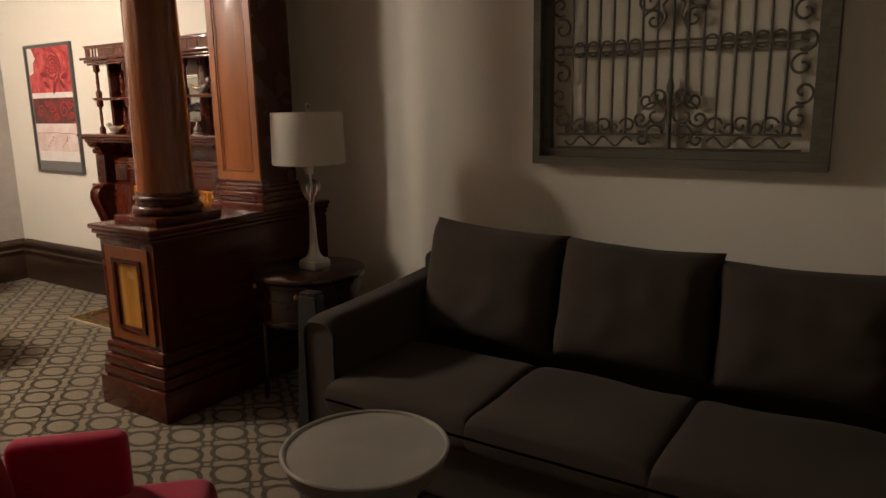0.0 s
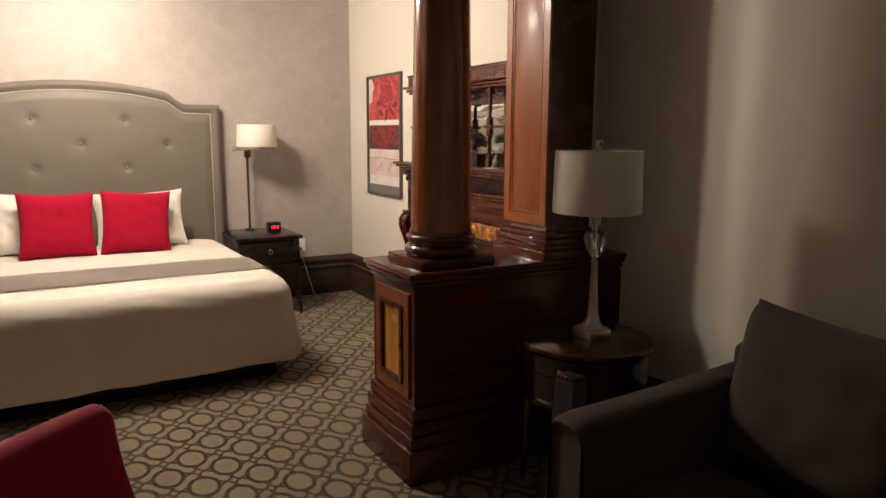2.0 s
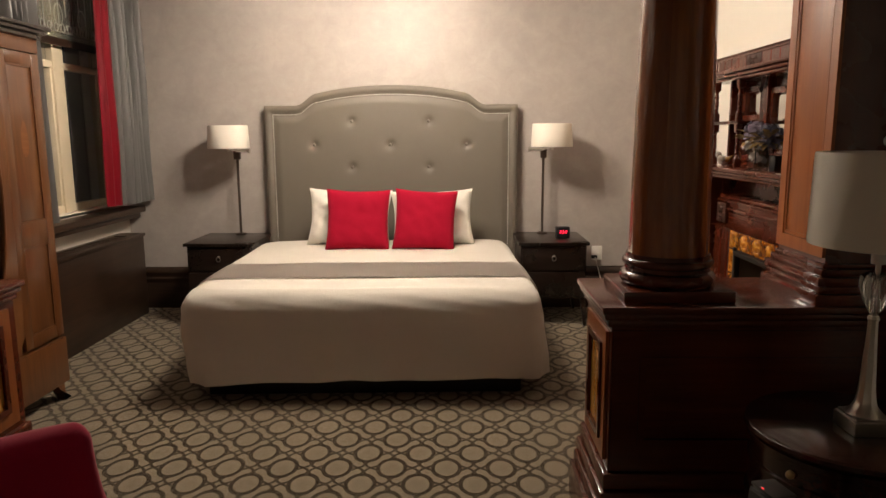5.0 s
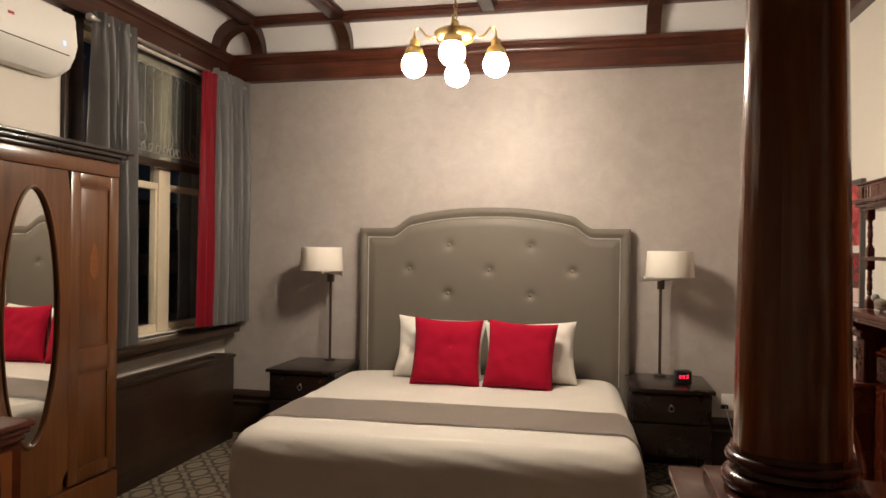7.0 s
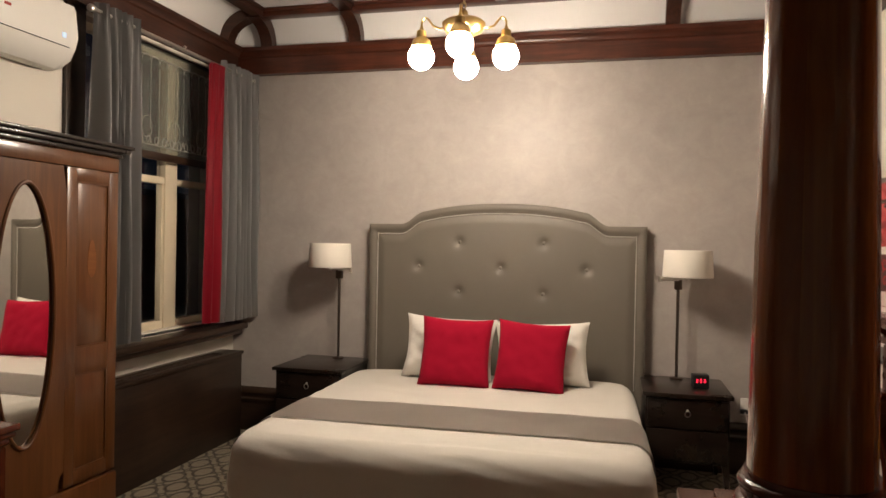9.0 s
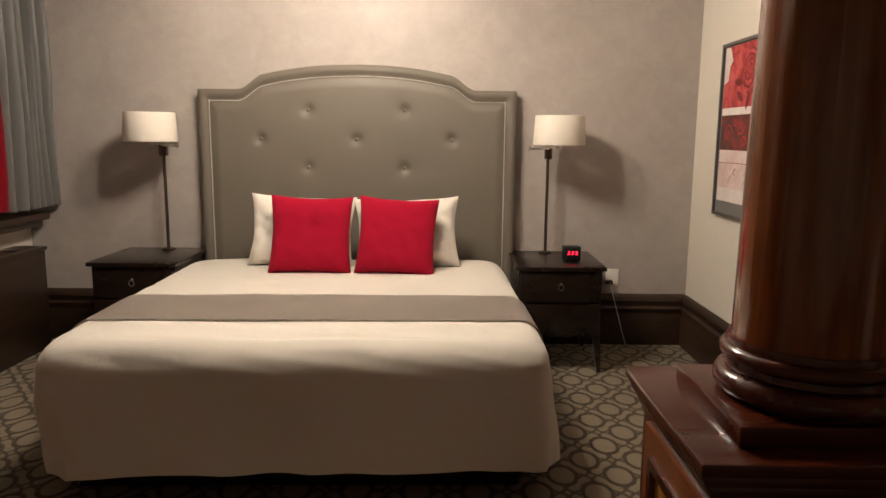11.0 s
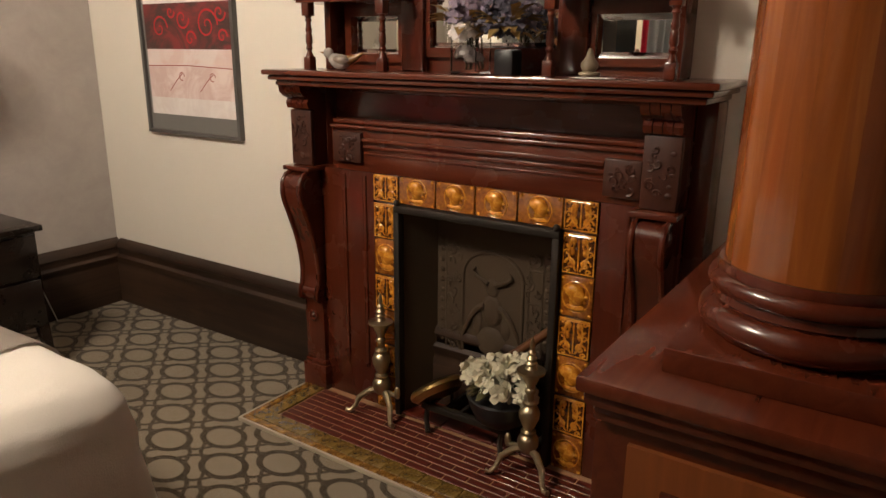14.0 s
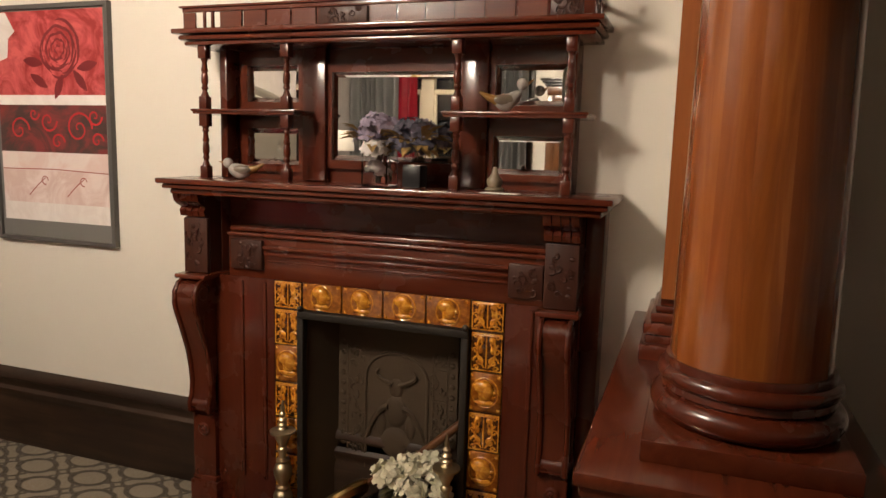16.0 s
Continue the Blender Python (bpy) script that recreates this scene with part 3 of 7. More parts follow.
    bx(bm, -0.15, 0.185, y0 + 0.03, PE, 1.06, 2.62)
    part("pilaster", bm, MAHOG, t)
    for k, (g, z0, z1) in enumerate(((0.045, 0.916, 0.965), (0.032, 0.965, 0.99), (0.038, 0.99, 1.02), (0.022, 1.02, 1.045), (0.012, 1.045, 1.062))):
        bm = BM()
        bx(bm, -0.15 - g, 0.185 + g, y0 + 0.03 - g, PE + g, z0, z1, 0.007)
        part("pilaster_moulding", bm, MAHOGX, t)
    bm = BM()
    panel_frame(bm, -0.15, 0.185, 1.08, 2.56, 0.045, 0.012, lambda u, q, z: Vector((u, Y(y0 + 0.03 - q), z)))
    part("pilaster_frame", bm, CHERRY, t)
    bm = BM()
    bx(bm, -0.104, 0.139, y0 + 0.024, y0 + 0.0295, 1.126, 2.514, 0.002)
    part("pilaster_panel", bm, CHERRY, t, "orange cherry veneer panel with a raised bead")
    bm = BM()
    panel_frame(bm, -0.098, 0.133, 1.132, 2.508, 0.008, 0.004, lambda u, q, z: Vector((u, Y(y0 + 0.024 - q), z)))
    part("bead", bm, CHERRY, t)
    return t


SHAFT = wood("column_mahogany", (0.125, 0.029, 0.007), (0.200, 0.053, 0.011), (0.31, 0.098, 0.021), 2, 0.16, 0.8, 0.9)
STAVES = (SHAFT, wood("column_mahogany_red", (0.120, 0.027, 0.0065), (0.190, 0.048, 0.010), (0.29, 0.088, 0.019), 2, 0.16, 0.8, 0.8),
          wood("column_mahogany_gold", (0.130, 0.031, 0.0073), (0.210, 0.058, 0.0117), (0.32, 0.105, 0.0225), 2, 0.17, 0.8, 1.0))
column_screen("glossy mahogany column on a panelled pedestal beside the fireplace", 1.905, NY, 1)
column_screen("glossy mahogany column on a panelled pedestal beside the wardrobe", -0.30, SY, -1)


# ---- bed ----
BY = 0.862
BED = thing("bed", "king bed with white cover and dark recessed base", "bed", (-5.43, BY, 0), 1.8)
bm = BM()
box(bm, -1.05, 0.93, -0.90, 0.92, 0.0, 0.20, 0.01)
part("bed_base", bm, BLACK, BED, "black recessed bed base")


def bed_cover():
    """The white cover: a rounded top, sides that hang with shallow folds to an uneven hem."""
    bm = BM()
    hx, hy = 1.055, 1.072
    n = 220
    loop = []
    for i in range(n):
        a = 2 * math.pi * i / n
        c, s_ = math.cos(a), math.sin(a)
        k = 1 / max((abs(c) ** 15 + abs(s_) ** 15) ** (1 / 15), 1e-6)
        loop.append((hx * c * k, hy * s_ * k, a))
    rings = [(0.02, 0.628, 0)] + [(f, 0.628, 0) for f in (0.3, 0.5, 0.6, 0.68, 0.74, 0.78, 0.81, 0.84, 0.86)]
    for q in np.linspace(0, math.pi / 2, 14):
        rings.append((0.875 + 0.105 * math.sin(q), 0.628 - 0.135 * (1 - math.cos(q)), 0.02 * q))
    for q in np.linspace(0.06, 1, 18):
        rings.append((0.980 + 0.011 * q, 0.493 - 0.360 * q, q))
    vs, fs = [], []
    for f, z, q in rings:
        for x, y, a in loop:
            w = q * (0.010 * math.sin(a * 17 + 1.3 * math.sin(a * 5)) + 0.014 * noise.noise((x * 2.2, y * 2.2, z * 1.5)))
            corner = min(1.0, (abs(x / hx) * abs(y / hy)) ** 8)
            k = f + w * 0.9 + corner * (q * 0.026 * math.sin(a * 60) + (0.016 * noise.noise((x * 14, y * 14, z * 11)) if z < 0.62 else 0.0)) + q * 0.006 * noise.noise((x * 6, y * 6, z * 9))
            dz = 0.006 * noise.noise((x * f * 2.5, y * f * 2.5, 1.7)) + 0.004 * noise.noise((x * f * 9, y * f * 3, 4.0))
            # drawn creases along the front edge, slanting folds below
            if x > 0.7:
                ridge = max(0.0, 1 - abs(z - 0.56) / 0.13)
                k += ridge * (0.006 * noise.noise((y * 2.2 + z * 5, z * 24 + y * 3, 2.0)) + 0.004 * noise.noise((y * 5 + z * 9, z * 60 + y * 9, 5.0))) + q * 0.022 * noise.noise((y * 1.6 + z * 2.5, z * 2, 6.0))
                dz += 0.004 * noise.noise((y * 2.0, f * 30, 9.0)) * (1 if f > 0.7 else 0)
            if q > 0.05:
                dz = q * (0.020 * noise.noise((x * 1.7, y * 2.6, 8.0)) - 0.012 * corner - (0.022 * max(0, -y / hy) if x > 0.8 else 0))
            vs.append((x * k + (0.035 * q if x > 0.9 else 0.0), y * k + (0.10 * max(0, q - 0.3) if y < -0.9 else 0.0), z + dz))
    for r in range(len(rings) - 1):
        fs += [(r * n + i, r * n + (i + 1) % n, (r + 1) * n + (i + 1) % n, (r + 1) * n + i) for i in range(n)]
    fs.append(tuple(range(n))[::-1])
    add_mesh(bm, vs, fs)
    return bm


cov = part("bed_cover", bed_cover(), SHEET, BED, "white cotton cover hanging to an uneven hem", 60)
bm = BM()
lathe(bm, [(0.002, -0.004), (0.010, -0.003), (0.010, 0.003), (0.002, 0.004)], 10)
grm = part("eyelet", bm, OLDBRASS, BED, "small brown eyelet in the cover")
grm.matrix_local = pose(1.042, 0.10, 0.185, 0, 90, 0)
bm = BM()


def runner_pt(a, t):
    """Across the bed and over its sides."""
    u = 2 * a - 1
    x = 0.15 + 0.49 * t
    d = abs(u) * 1.55
    d -= 0.052
    if d < 0.878:
        y, z = d, 0.633
    elif d < 1.068:
        q = (d - 0.878) / 0.19 * math.pi / 2
        y, z = 0.878 + 0.118 * math.sin(q), 0.634 - 0.135 * (1 - math.cos(q))
    else:
        y, z = 0.996 + 0.022 * (d - 1.068) / 0.43, 0.499 - (d - 1.068) * 0.85
    w = 0.004 * noise.noise((x * 4, u * 6, 3))
    return (x + 0.02 * noise.noise((u * 1.5, 0, 5)), math.copysign(max(0, y + 0.052) + 0.010, u), z + 0.003 + w)


grid(bm, 90, 8, runner_pt)
bmesh.ops.solidify(bm, geom=bm.faces[:], thickness=0.004)
tagged(part("bed_runner", bm, RUNNER, None, "", 60), "smooth grey bed runner laid across the white cover", "runner").matrix_world = pose(-5.43, BY, 0, 0, 0, 1.8)


def headboard():
    t = thing("headboard", "tall grey leatherette headboard with buttons and nailhead trim", "headboard", (WX, 0.893, 0))
    def top(d):
        d = abs(d)
        if d < 0.60:
            return 1.897 - 0.062 * (d / 0.60) ** 2.2
        if d < 0.79:
            q = (d - 0.60) / 0.19
            return 1.835 - 0.100 * (0.5 - 0.5 * math.cos(math.pi * q)) 
        return 1.735
    H2 = 1.052
    buttons = [(-0.326, 1.604), (0.314, 1.604), (-0.645, 1.412), (-0.006, 1.412), (0.63, 1.412), (-0.33, 1.225), (0.314, 1.225)]
    def front(d, z, e):
        """Depth of the padding: e is the way in from the edge."""
        x = 0.086 + 0.026 * math.sin(math.pi * min(1, (e + 0.012) / 0.080)) if e < 0.066 else 0.088 + 0.020 * min(1, (e - 0.066) / 0.06) ** 0.7
        if e >= 0.066:
            for by, bz in buttons:
                r2 = (d - by) ** 2 + (z - bz) ** 2
                x -= 0.022 * math.exp(-r2 / 0.0009) + 0.007 * math.exp(-r2 / 0.006)
        return x
    bm = BM()
    nu, nv = 150, 110
    def fn(a, c):
        d = (2 * a - 1) * H2
        zt = top(d)
        z = 0.25 + (zt - 0.25) * c
        e = min(H2 - abs(d), (zt - z) * 0.93)
        return (front(d, z, max(0, e)), d, z)
    grid(bm, nu, nv, fn)
    for a in (0.0, 1.0):
        grid(bm, 1, 40, lambda p, c: (fn(a, c)[0] * p, fn(a, c)[1], fn(a, c)[2]))
    grid(bm, nu, 1, lambda a, p: (fn(a, 1)[0] * p, fn(a, 1)[1], fn(a, 1)[2]))
    bmesh.ops.remove_doubles(bm, verts=bm.verts, dist=0.0004)
    part("padded_board", bm, LEATHER, t, "", 60)
    for by, bz in buttons:
        bm = ball(BM(), (front(by, bz, 1) + 0.003, by, bz), 0.015, 12, 0.5)
        part("button", bm, LEATHER, t)
    # nailheads along the inner line, from the lower edge up, over the crest and down
    bm = BM()
    e = 0.074
    line = [(-H2 + e, z) for z in np.arange(0.55, 1.735 - e, 0.0145)]
    line += [(d, top(d) - e) for d in np.arange(-H2 + e, H2 - e, 0.0135)]
    line += [(H2 - e, z) for z in np.arange(1.735 - e, 0.55, -0.0145)]
    for d, z in line:
        lathe(bm, [(0.0040, 0), (0.0032, 0.003), (0.001, 0.0042)], 6, (0, 0, 0))
        for v in list(bm.verts)[-18:]:
            v.co = Vector((0.1015 + v.co.z, d + v.co.x, z + v.co.y))
    tagged(part("nailhead_trim", bm, NAIL, t, "row of small bright nailheads"), kind="stuff")
    return t


headboard()


def cushion_thing(name, label, material, w, h, t, at, lean, rz, seed, roll=0.0, pinch=0.10, wrinkle=0.014):
    bm = pad(BM(), w, h, t, Matrix.Translation((0, 0, h / 2 * 0.97)) @ pose(0, 0, 0, 0, roll, 0), 26, pinch, seed, wrinkle)
    ob = part(name, bm, material, None, "", 70)
    ob.matrix_world = pose(*at, lean, 0, rz)
    return tagged(ob, label, "pillow", name + "s on the bed")


# plane of a pad is x-z; turned by 90 it faces east along the bed, and leans back to the headboard
cushion_thing("white_pillow", "plump white pillow leaning against the grey headboard", PILLOW, 0.67, 0.460, 0.17, (-6.10, 0.585, 0.625), -14, 90, 1, 2.0, 0.09, 0.040)
cushion_thing("white_pillow", "plump white pillow leaning against the grey headboard", PILLOW, 0.66, 0.45, 0.17, (-6.10, 1.245, 0.625), -14, 90, 5, -2.0, 0.09, 0.040)
cushion_thing("red_cushion", "square crimson cushion leaning on a white pillow", REDCLOTH, 0.495, 0.480, 0.15, (-5.90, 0.680, 0.62), -15, 93, 9, 1.5, 0.075, 0.012)
cushion_thing("red_cushion", "square crimson cushion leaning on a white pillow", REDCLOTH, 0.485, 0.475, 0.15, (-5.895, 1.190, 0.62), -15, 86, 14, 2.5, 0.075, 0.012)


# ---- nightstands, wall lamps, clock ----
def nightstand():
    t = thing("nightstand", "espresso lacquered nightstand with a drawer and splayed legs", "nightstand", (-6.26, 2.19, 0), group="nightstands by the bed")
    bm = BM()
    box(bm, -0.295, 0.315, -0.275, 0.275, 0.640, 0.665, 0.004)
    part("tabletop", bm, ESPRESSO, t)
    bm = BM()
    box(bm, -0.28, 0.285, -0.255, 0.255, 0.22, 0.640, 0.004)
    part("body", bm, ESPRESSO, t)
    for z0, z1 in ((0.445, 0.625), (0.24, 0.43)):
        bm = BM()
        box(bm, 0.285, 0.300, -0.245, 0.245, z0, z1, 0.003)
        d = part("drawer_front", bm, ESPRESSO, t)
        if z0 > 0.4:
            bm = BM()
            tube(bm, [(0.318, 0.016 * math.cos(a), 0.540 + 0.018 * math.sin(a)) for a in np.linspace(0, 2 * math.pi, 17)], 0.0035, 6)
            ball(bm, (0.308, 0, 0.560), 0.009, 10)
            part("ring_pull", bm, STEEL, d, "small nickel ring pull")
    for sx in (-1, 1):
        for sy in (-1, 1):
            bm = BM()
            ax, ay = sx * 0.262, sy * 0.235
            for k in range(1):
                vs = [(ax + a * 0.022, ay + c * 0.022, 0.23) for a in (-1, 1) for c in (-1, 1)] + [(ax + (0.02 if sx > 0 else 0.0) + a * 0.011, ay + sy * 0.018 + c * 0.011, 0.0) for a in (-1, 1) for c in (-1, 1)]
                add_mesh(bm, vs, [(0, 1, 3, 2), (4, 6, 7, 5), (0, 4, 5, 1), (2, 3, 7, 6), (0, 2, 6, 4), (1, 5, 7, 3)])
            part("leg", bm, ESPRESSO, t)
    return t


NS = nightstand()
copy_thing(NS, pose(-6.26, -0.42, 0))


def bedside_lamp(at, dy):
    """A thin pole on the nightstand, a hinge block, a swing arm and a drum shade; dy: how far the shade swings aside."""
    t = thing("bedside_lamp", "unlit swing-arm lamp with ivory drum shade on a nightstand", "lamp", at, group="lamps on the nightstands")
    bm = BM()
    lathe(bm, [(0.045, 0.0), (0.045, 0.008), (0.040, 0.012), (0.012, 0.014)], 28)
    part("foot", bm, DARKSTEEL, t)
    bm = BM()
    tube(bm, [(0, 0, 0.01), (0, 0, 0.66)], 0.0105, 14)
    part("pole", bm, DARKSTEEL, t, "thin dark metal pole")
    bm = BM()
    box(bm, -0.022, 0.022, -0.026, 0.026, 0.63, 0.735, 0.006)
    part("hinge_block", bm, DARKSTEEL, t)
    c = Vector((0.145, dy, 0.705))
    bm = BM()
    o = 1 if dy < 0 else -1
    tube(bm, [(0.02, 0, 0.70), (0.10, o * 0.13, 0.70)], 0.008)
    tube(bm, [(0.10, o * 0.13, 0.712), (c.x, c.y, 0.712)], 0.008)
    tube(bm, [(0.10, o * 0.13, 0.685), (0.10, o * 0.13, 0.726)], 0.012, 12)
    part("swing_arm", bm, STEEL, t, "brushed nickel swing arm")
    bm = BM()
    tube(bm, [(c.x, c.y, c.z - 0.005), (c.x, c.y, c.z + 0.09)], 0.017, 14)
    part("lamp_holder", bm, STEEL, t)
    bm = BM()
    r0, r1, z0, z1 = 0.165, 0.155, 0.020, 0.204
    lathe(bm, [(r0, z0), (r0 + 0.002, z0 + 0.004), (r1 + 0.002, z1 - 0.004), (r1, z1), (r1 - 0.004, z1), (r0 - 0.004, z0)], 48, tuple(c))
    bmesh.ops.delete(bm, geom=[f for f in bm.faces if len(f.verts) > 4], context="FACES")
    part("shade", bm, SHADE, t, "ivory linen drum shade")
    bm = BM()
    for k in range(3):
        a = 2 * math.pi * k / 3
        tube(bm, [(c.x, c.y, c.z + 0.085), (c.x + 0.154 * math.cos(a), c.y + 0.154 * math.sin(a), c.z + 0.185)], 0.0025, 6)
    part("shade_spider", bm, STEEL, t)
    return t


bedside_lamp((-6.47, 2.16, 0.665), 0.048)
bedside_lamp((-6.47, -0.393, 0.665), -0.020)
t = thing("alarm_clock", "small black alarm clock with red lit digits", "clock", (-6.17, 2.285, 0.665), 96)
bm = BM()
box(bm, -0.052, 0.052, -0.04, 0.04, 0.004, 0.098, 0.010, 3)
part("case", bm, BLACK, t)
bm = BM()
for x0 in (-0.034, -0.010, 0.014):
    for z0 in (0.046, 0.056, 0.066):
        box(bm, x0, x0 + 0.011, -0.0415, -0.040, z0, z0 + 0.003)
    box(bm, x0 + 0.0105, x0 + 0.013, -0.0415, -0.040, 0.047, 0.068)
part("display", bm, LED, t, "glowing red display bars")
t.matrix_world = pose(-6.17, 2.285, 0.665, 0, 0, 96)
t = thing("wall_socket", "white wall socket with plug above the baseboard", "socket", (WX, 2.65, 0.475))
bm = BM()
box(bm, 0, 0.010, -0.045, 0.045, -0.06, 0.06, 0.004)
part("plate", bm, WHITEPLASTIC, t)
bm = BM()
box(bm, 0.010, 0.045, -0.05, 0.0, -0.045, -0.015, 0.005)
part("plug", bm, BLACK, t, "black plug")
bm = BM()
tube(bm, [(0.045, -0.02, -0.03), (0.07, 0.0, -0.12), (0.075, 0.06, -0.33), (0.07, 0.10, -0.465)], 0.003, 6)
part("cord", bm, WHITEPLASTIC, t, "thin pale cord")


# ---- chandelier ----
def chandelier():
    t = thing("chandelier", "brass ceiling chandelier with four lit opal globes", "chandelier", (CX, CY + 0.015, ZC))
    z = lambda v: v - ZC
    bm = BM()
    lathe(bm, [(0.02, z(3.355)), (0.30, z(3.355)), (0.315, z(3.345)), (0.315, z(3.33)), (0.27, z(3.315)), (0.24, z(3.30)), (0.225, z(3.285)), (0.10, z(3.262)), (0.09, z(3.25)), (0.02, z(3.245))], 56)
    can = part("canopy", bm, OLDBRASS, t, "broad dull brass ceiling rose")
    bm = BM()
    for k in range(30):
        a = 2 * math.pi * k / 30
        m = Matrix.Rotation(a, 4, "Z")
        q = BM()
        box(q, 0.10, 0.17, -0.006, 0.006, z(3.258), z(3.282))
        merge(bm, q, m)
    part("fluted_rosette", bm, BRASS, can)
    bm = BM()
    lathe(bm, [(0.09, z(3.26)), (0.075, z(3.22)), (0.055, z(3.20)), (0.058, z(3.18)), (0.035, z(3.14)), (0.012, z(3.12))], 28)
    part("socket_cup", bm, OLDBRASS, t)
    bm = BM()
    for k in range(9):
        zc = 3.105 - k * 0.028
        pts = [(0.010 * math.cos(a), 0, zc - ZC + 0.020 * math.sin(a)) if k % 2 else (0, 0.010 * math.cos(a), zc - ZC + 0.020 * math.sin(a)) for a in np.linspace(0, 2 * math.pi, 13)]
        tube(bm, pts, 0.0035, 6)
    part("chain", bm, OLDBRASS, t, "short brass link chain")
    bm = BM()
    lathe(bm, [(0.008, z(2.86)), (0.02, z(2.85)), (0.025, z(2.82)), (0.10, z(2.80)), (0.118, z(2.785)), (0.118, z(2.775)), (0.10, z(2.74)), (0.05, z(2.715)), (0.02, z(2.70)), (0.015, z(2.68)), (0.004, z(2.675))], 40)
    part("bowl", bm, BRASS, t, "polished brass centre bowl")
    for k in range(4):
        a = math.radians(8 + 90 * k)
        m = Matrix.Rotation(a, 4, "Z")
        R = 0.230
        bm = BM()
        pts = [(0.09, 2.768), (0.13, 2.758), (0.165, 2.772), (0.186, 2.80), (0.203, 2.818), (0.220, 2.812), (R, 2.792), (R, 2.768)]
        fine = []
        for i in range(len(pts) - 1):
            for q in np.linspace(0, 1, 4)[:-1]:
                fine.append(m @ Vector((pts[i][0] + q * (pts[i + 1][0] - pts[i][0]), 0, z(pts[i][1] + q * (pts[i + 1][1] - pts[i][1])))))
        fine.append(m @ Vector((R, 0, z(2.768))))
        tube(bm, fine, 0.006, 8)
        arm = part("arm", bm, BRASS, t, "curved brass arm")
        c = m @ Vector((R, 0, 0))
        bm = BM()
        lathe(bm, [(0.006, z(2.775)), (0.012, z(2.755)), (0.026, z(2.745)), (0.028, z(2.71)), (0.046, z(2.698)), (0.056, z(2.668)), (0.057, z(2.658)), (0.052, z(2.657))], 24, (c.x, c.y, 0))
        part("gallery", bm, BRASS, arm)
        bm = ball(BM(), (c.x, c.y, z(2.606)), 0.071, 28)
        part("globe", bm, BULB, arm, "lit opal glass globe")
    return t


chandelier()


# ---- fireplace ----
FX = -4.198                       # its middle
FIRE = thing("fireplace", "carved mahogany fireplace surround with amber relief tiles", "fireplace", (FX, NY, 0))
# local: x along the wall from the middle, y negative into the room


def fpart(name, bm, material, label="", parent=None, smooth=40):
    return part(name, bm, material, parent or FIRE, label, smooth)


bm = BM()
box(bm, -0.805, 0.805, -0.317, 0.0, 1.286, 1.306, 0.006)
fpart("mantel_shelf", bm, MAHOGX, "long polished mantel shelf")
fpart("shelf_moulding", box(BM(), -0.790, 0.790, -0.302, 0.0, 1.268, 1.285, 0.007), MAHOGX)
fpart("shelf_moulding", box(BM(), -0.770, 0.770, -0.282, 0.0, 1.248, 1.267, 0.007), MAHOGX)
bm = BM()
box(bm, -0.67, 0.67, -0.075, -0.002, 1.09, 1.247)
fpart("upper_recess", bm, MAHOGX)
for z0, z1, d in ((1.225, 1.247, 0.10), (1.115, 1.132, 0.165), (1.098, 1.113, 0.185)):
    fpart("upper_moulding", box(BM(), -0.60, 0.60, -d, -0.075, z0, z1, 0.006), MAHOGX)
bm = BM()
box(bm, -0.60, 0.60, -0.17, -0.002, 0.945, 1.097, 0.003)
fpart("frieze", bm, MAHOGX, "mahogany frieze board")
for z0, z1, d in ((1.055, 1.07, 0.186), (1.03, 1.045, 0.180), (1.008, 1.018, 0.176)):
    fpart("frieze_bead", box(BM(), -0.445, 0.475, -d, -0.17, z0, z1, 0.004), MAHOGX)
for x0, x1 in ((-0.675, -0.408), (0.467, 0.700)):
    bm = BM()
    box(bm, x0, x1, -0.165, -0.002, 0.0, 0.945, 0.003)
    fpart("jamb", bm, MAHOG)
    bm = BM()
    xm = x0 + 0.14 if x0 < 0 else x0 + 0.10
    for k in (0, 0.10):
        box(bm, xm + k - 0.02, xm + k - 0.005, -0.172, -0.165, 0.16, 0.93, 0.002)
    fpart("jamb_bead", bm, MAHOG)


def carving(x0, x1, z0, z1, y, seed):
    """Low relief of leaves and scrolls on a square block."""
    rnd = random.Random(seed)
    bm = BM()
    box(bm, x0, x1, y, y + 0.02, z0, z1, 0.004)
    w, h = x1 - x0, z1 - z0
    for k in range(9):
        cx, cz = x0 + w * rnd.uniform(0.2, 0.8), z0 + h * rnd.uniform(0.15, 0.85)
        r = rnd.uniform(0.010, 0.02)
        a0 = rnd.uniform(0, 6.3)
        tube(bm, [(cx + r * (1 - q * 0.7) * math.cos(a0 + q * 5), y - 0.001, cz + r * (1 - q * 0.7) * math.sin(a0 + q * 5)) for q in np.linspace(0, 1, 9)], [0.0045 - 0.002 * q for q in np.linspace(0, 1, 9)], 5)
    for k in range(6):
        ball(bm, (x0 + w * rnd.uniform(0.15, 0.85), y, z0 + h * rnd.uniform(0.1, 0.9)), rnd.uniform(0.005, 0.010), 8, 1.3, 0.35, 1.0)
    return bm


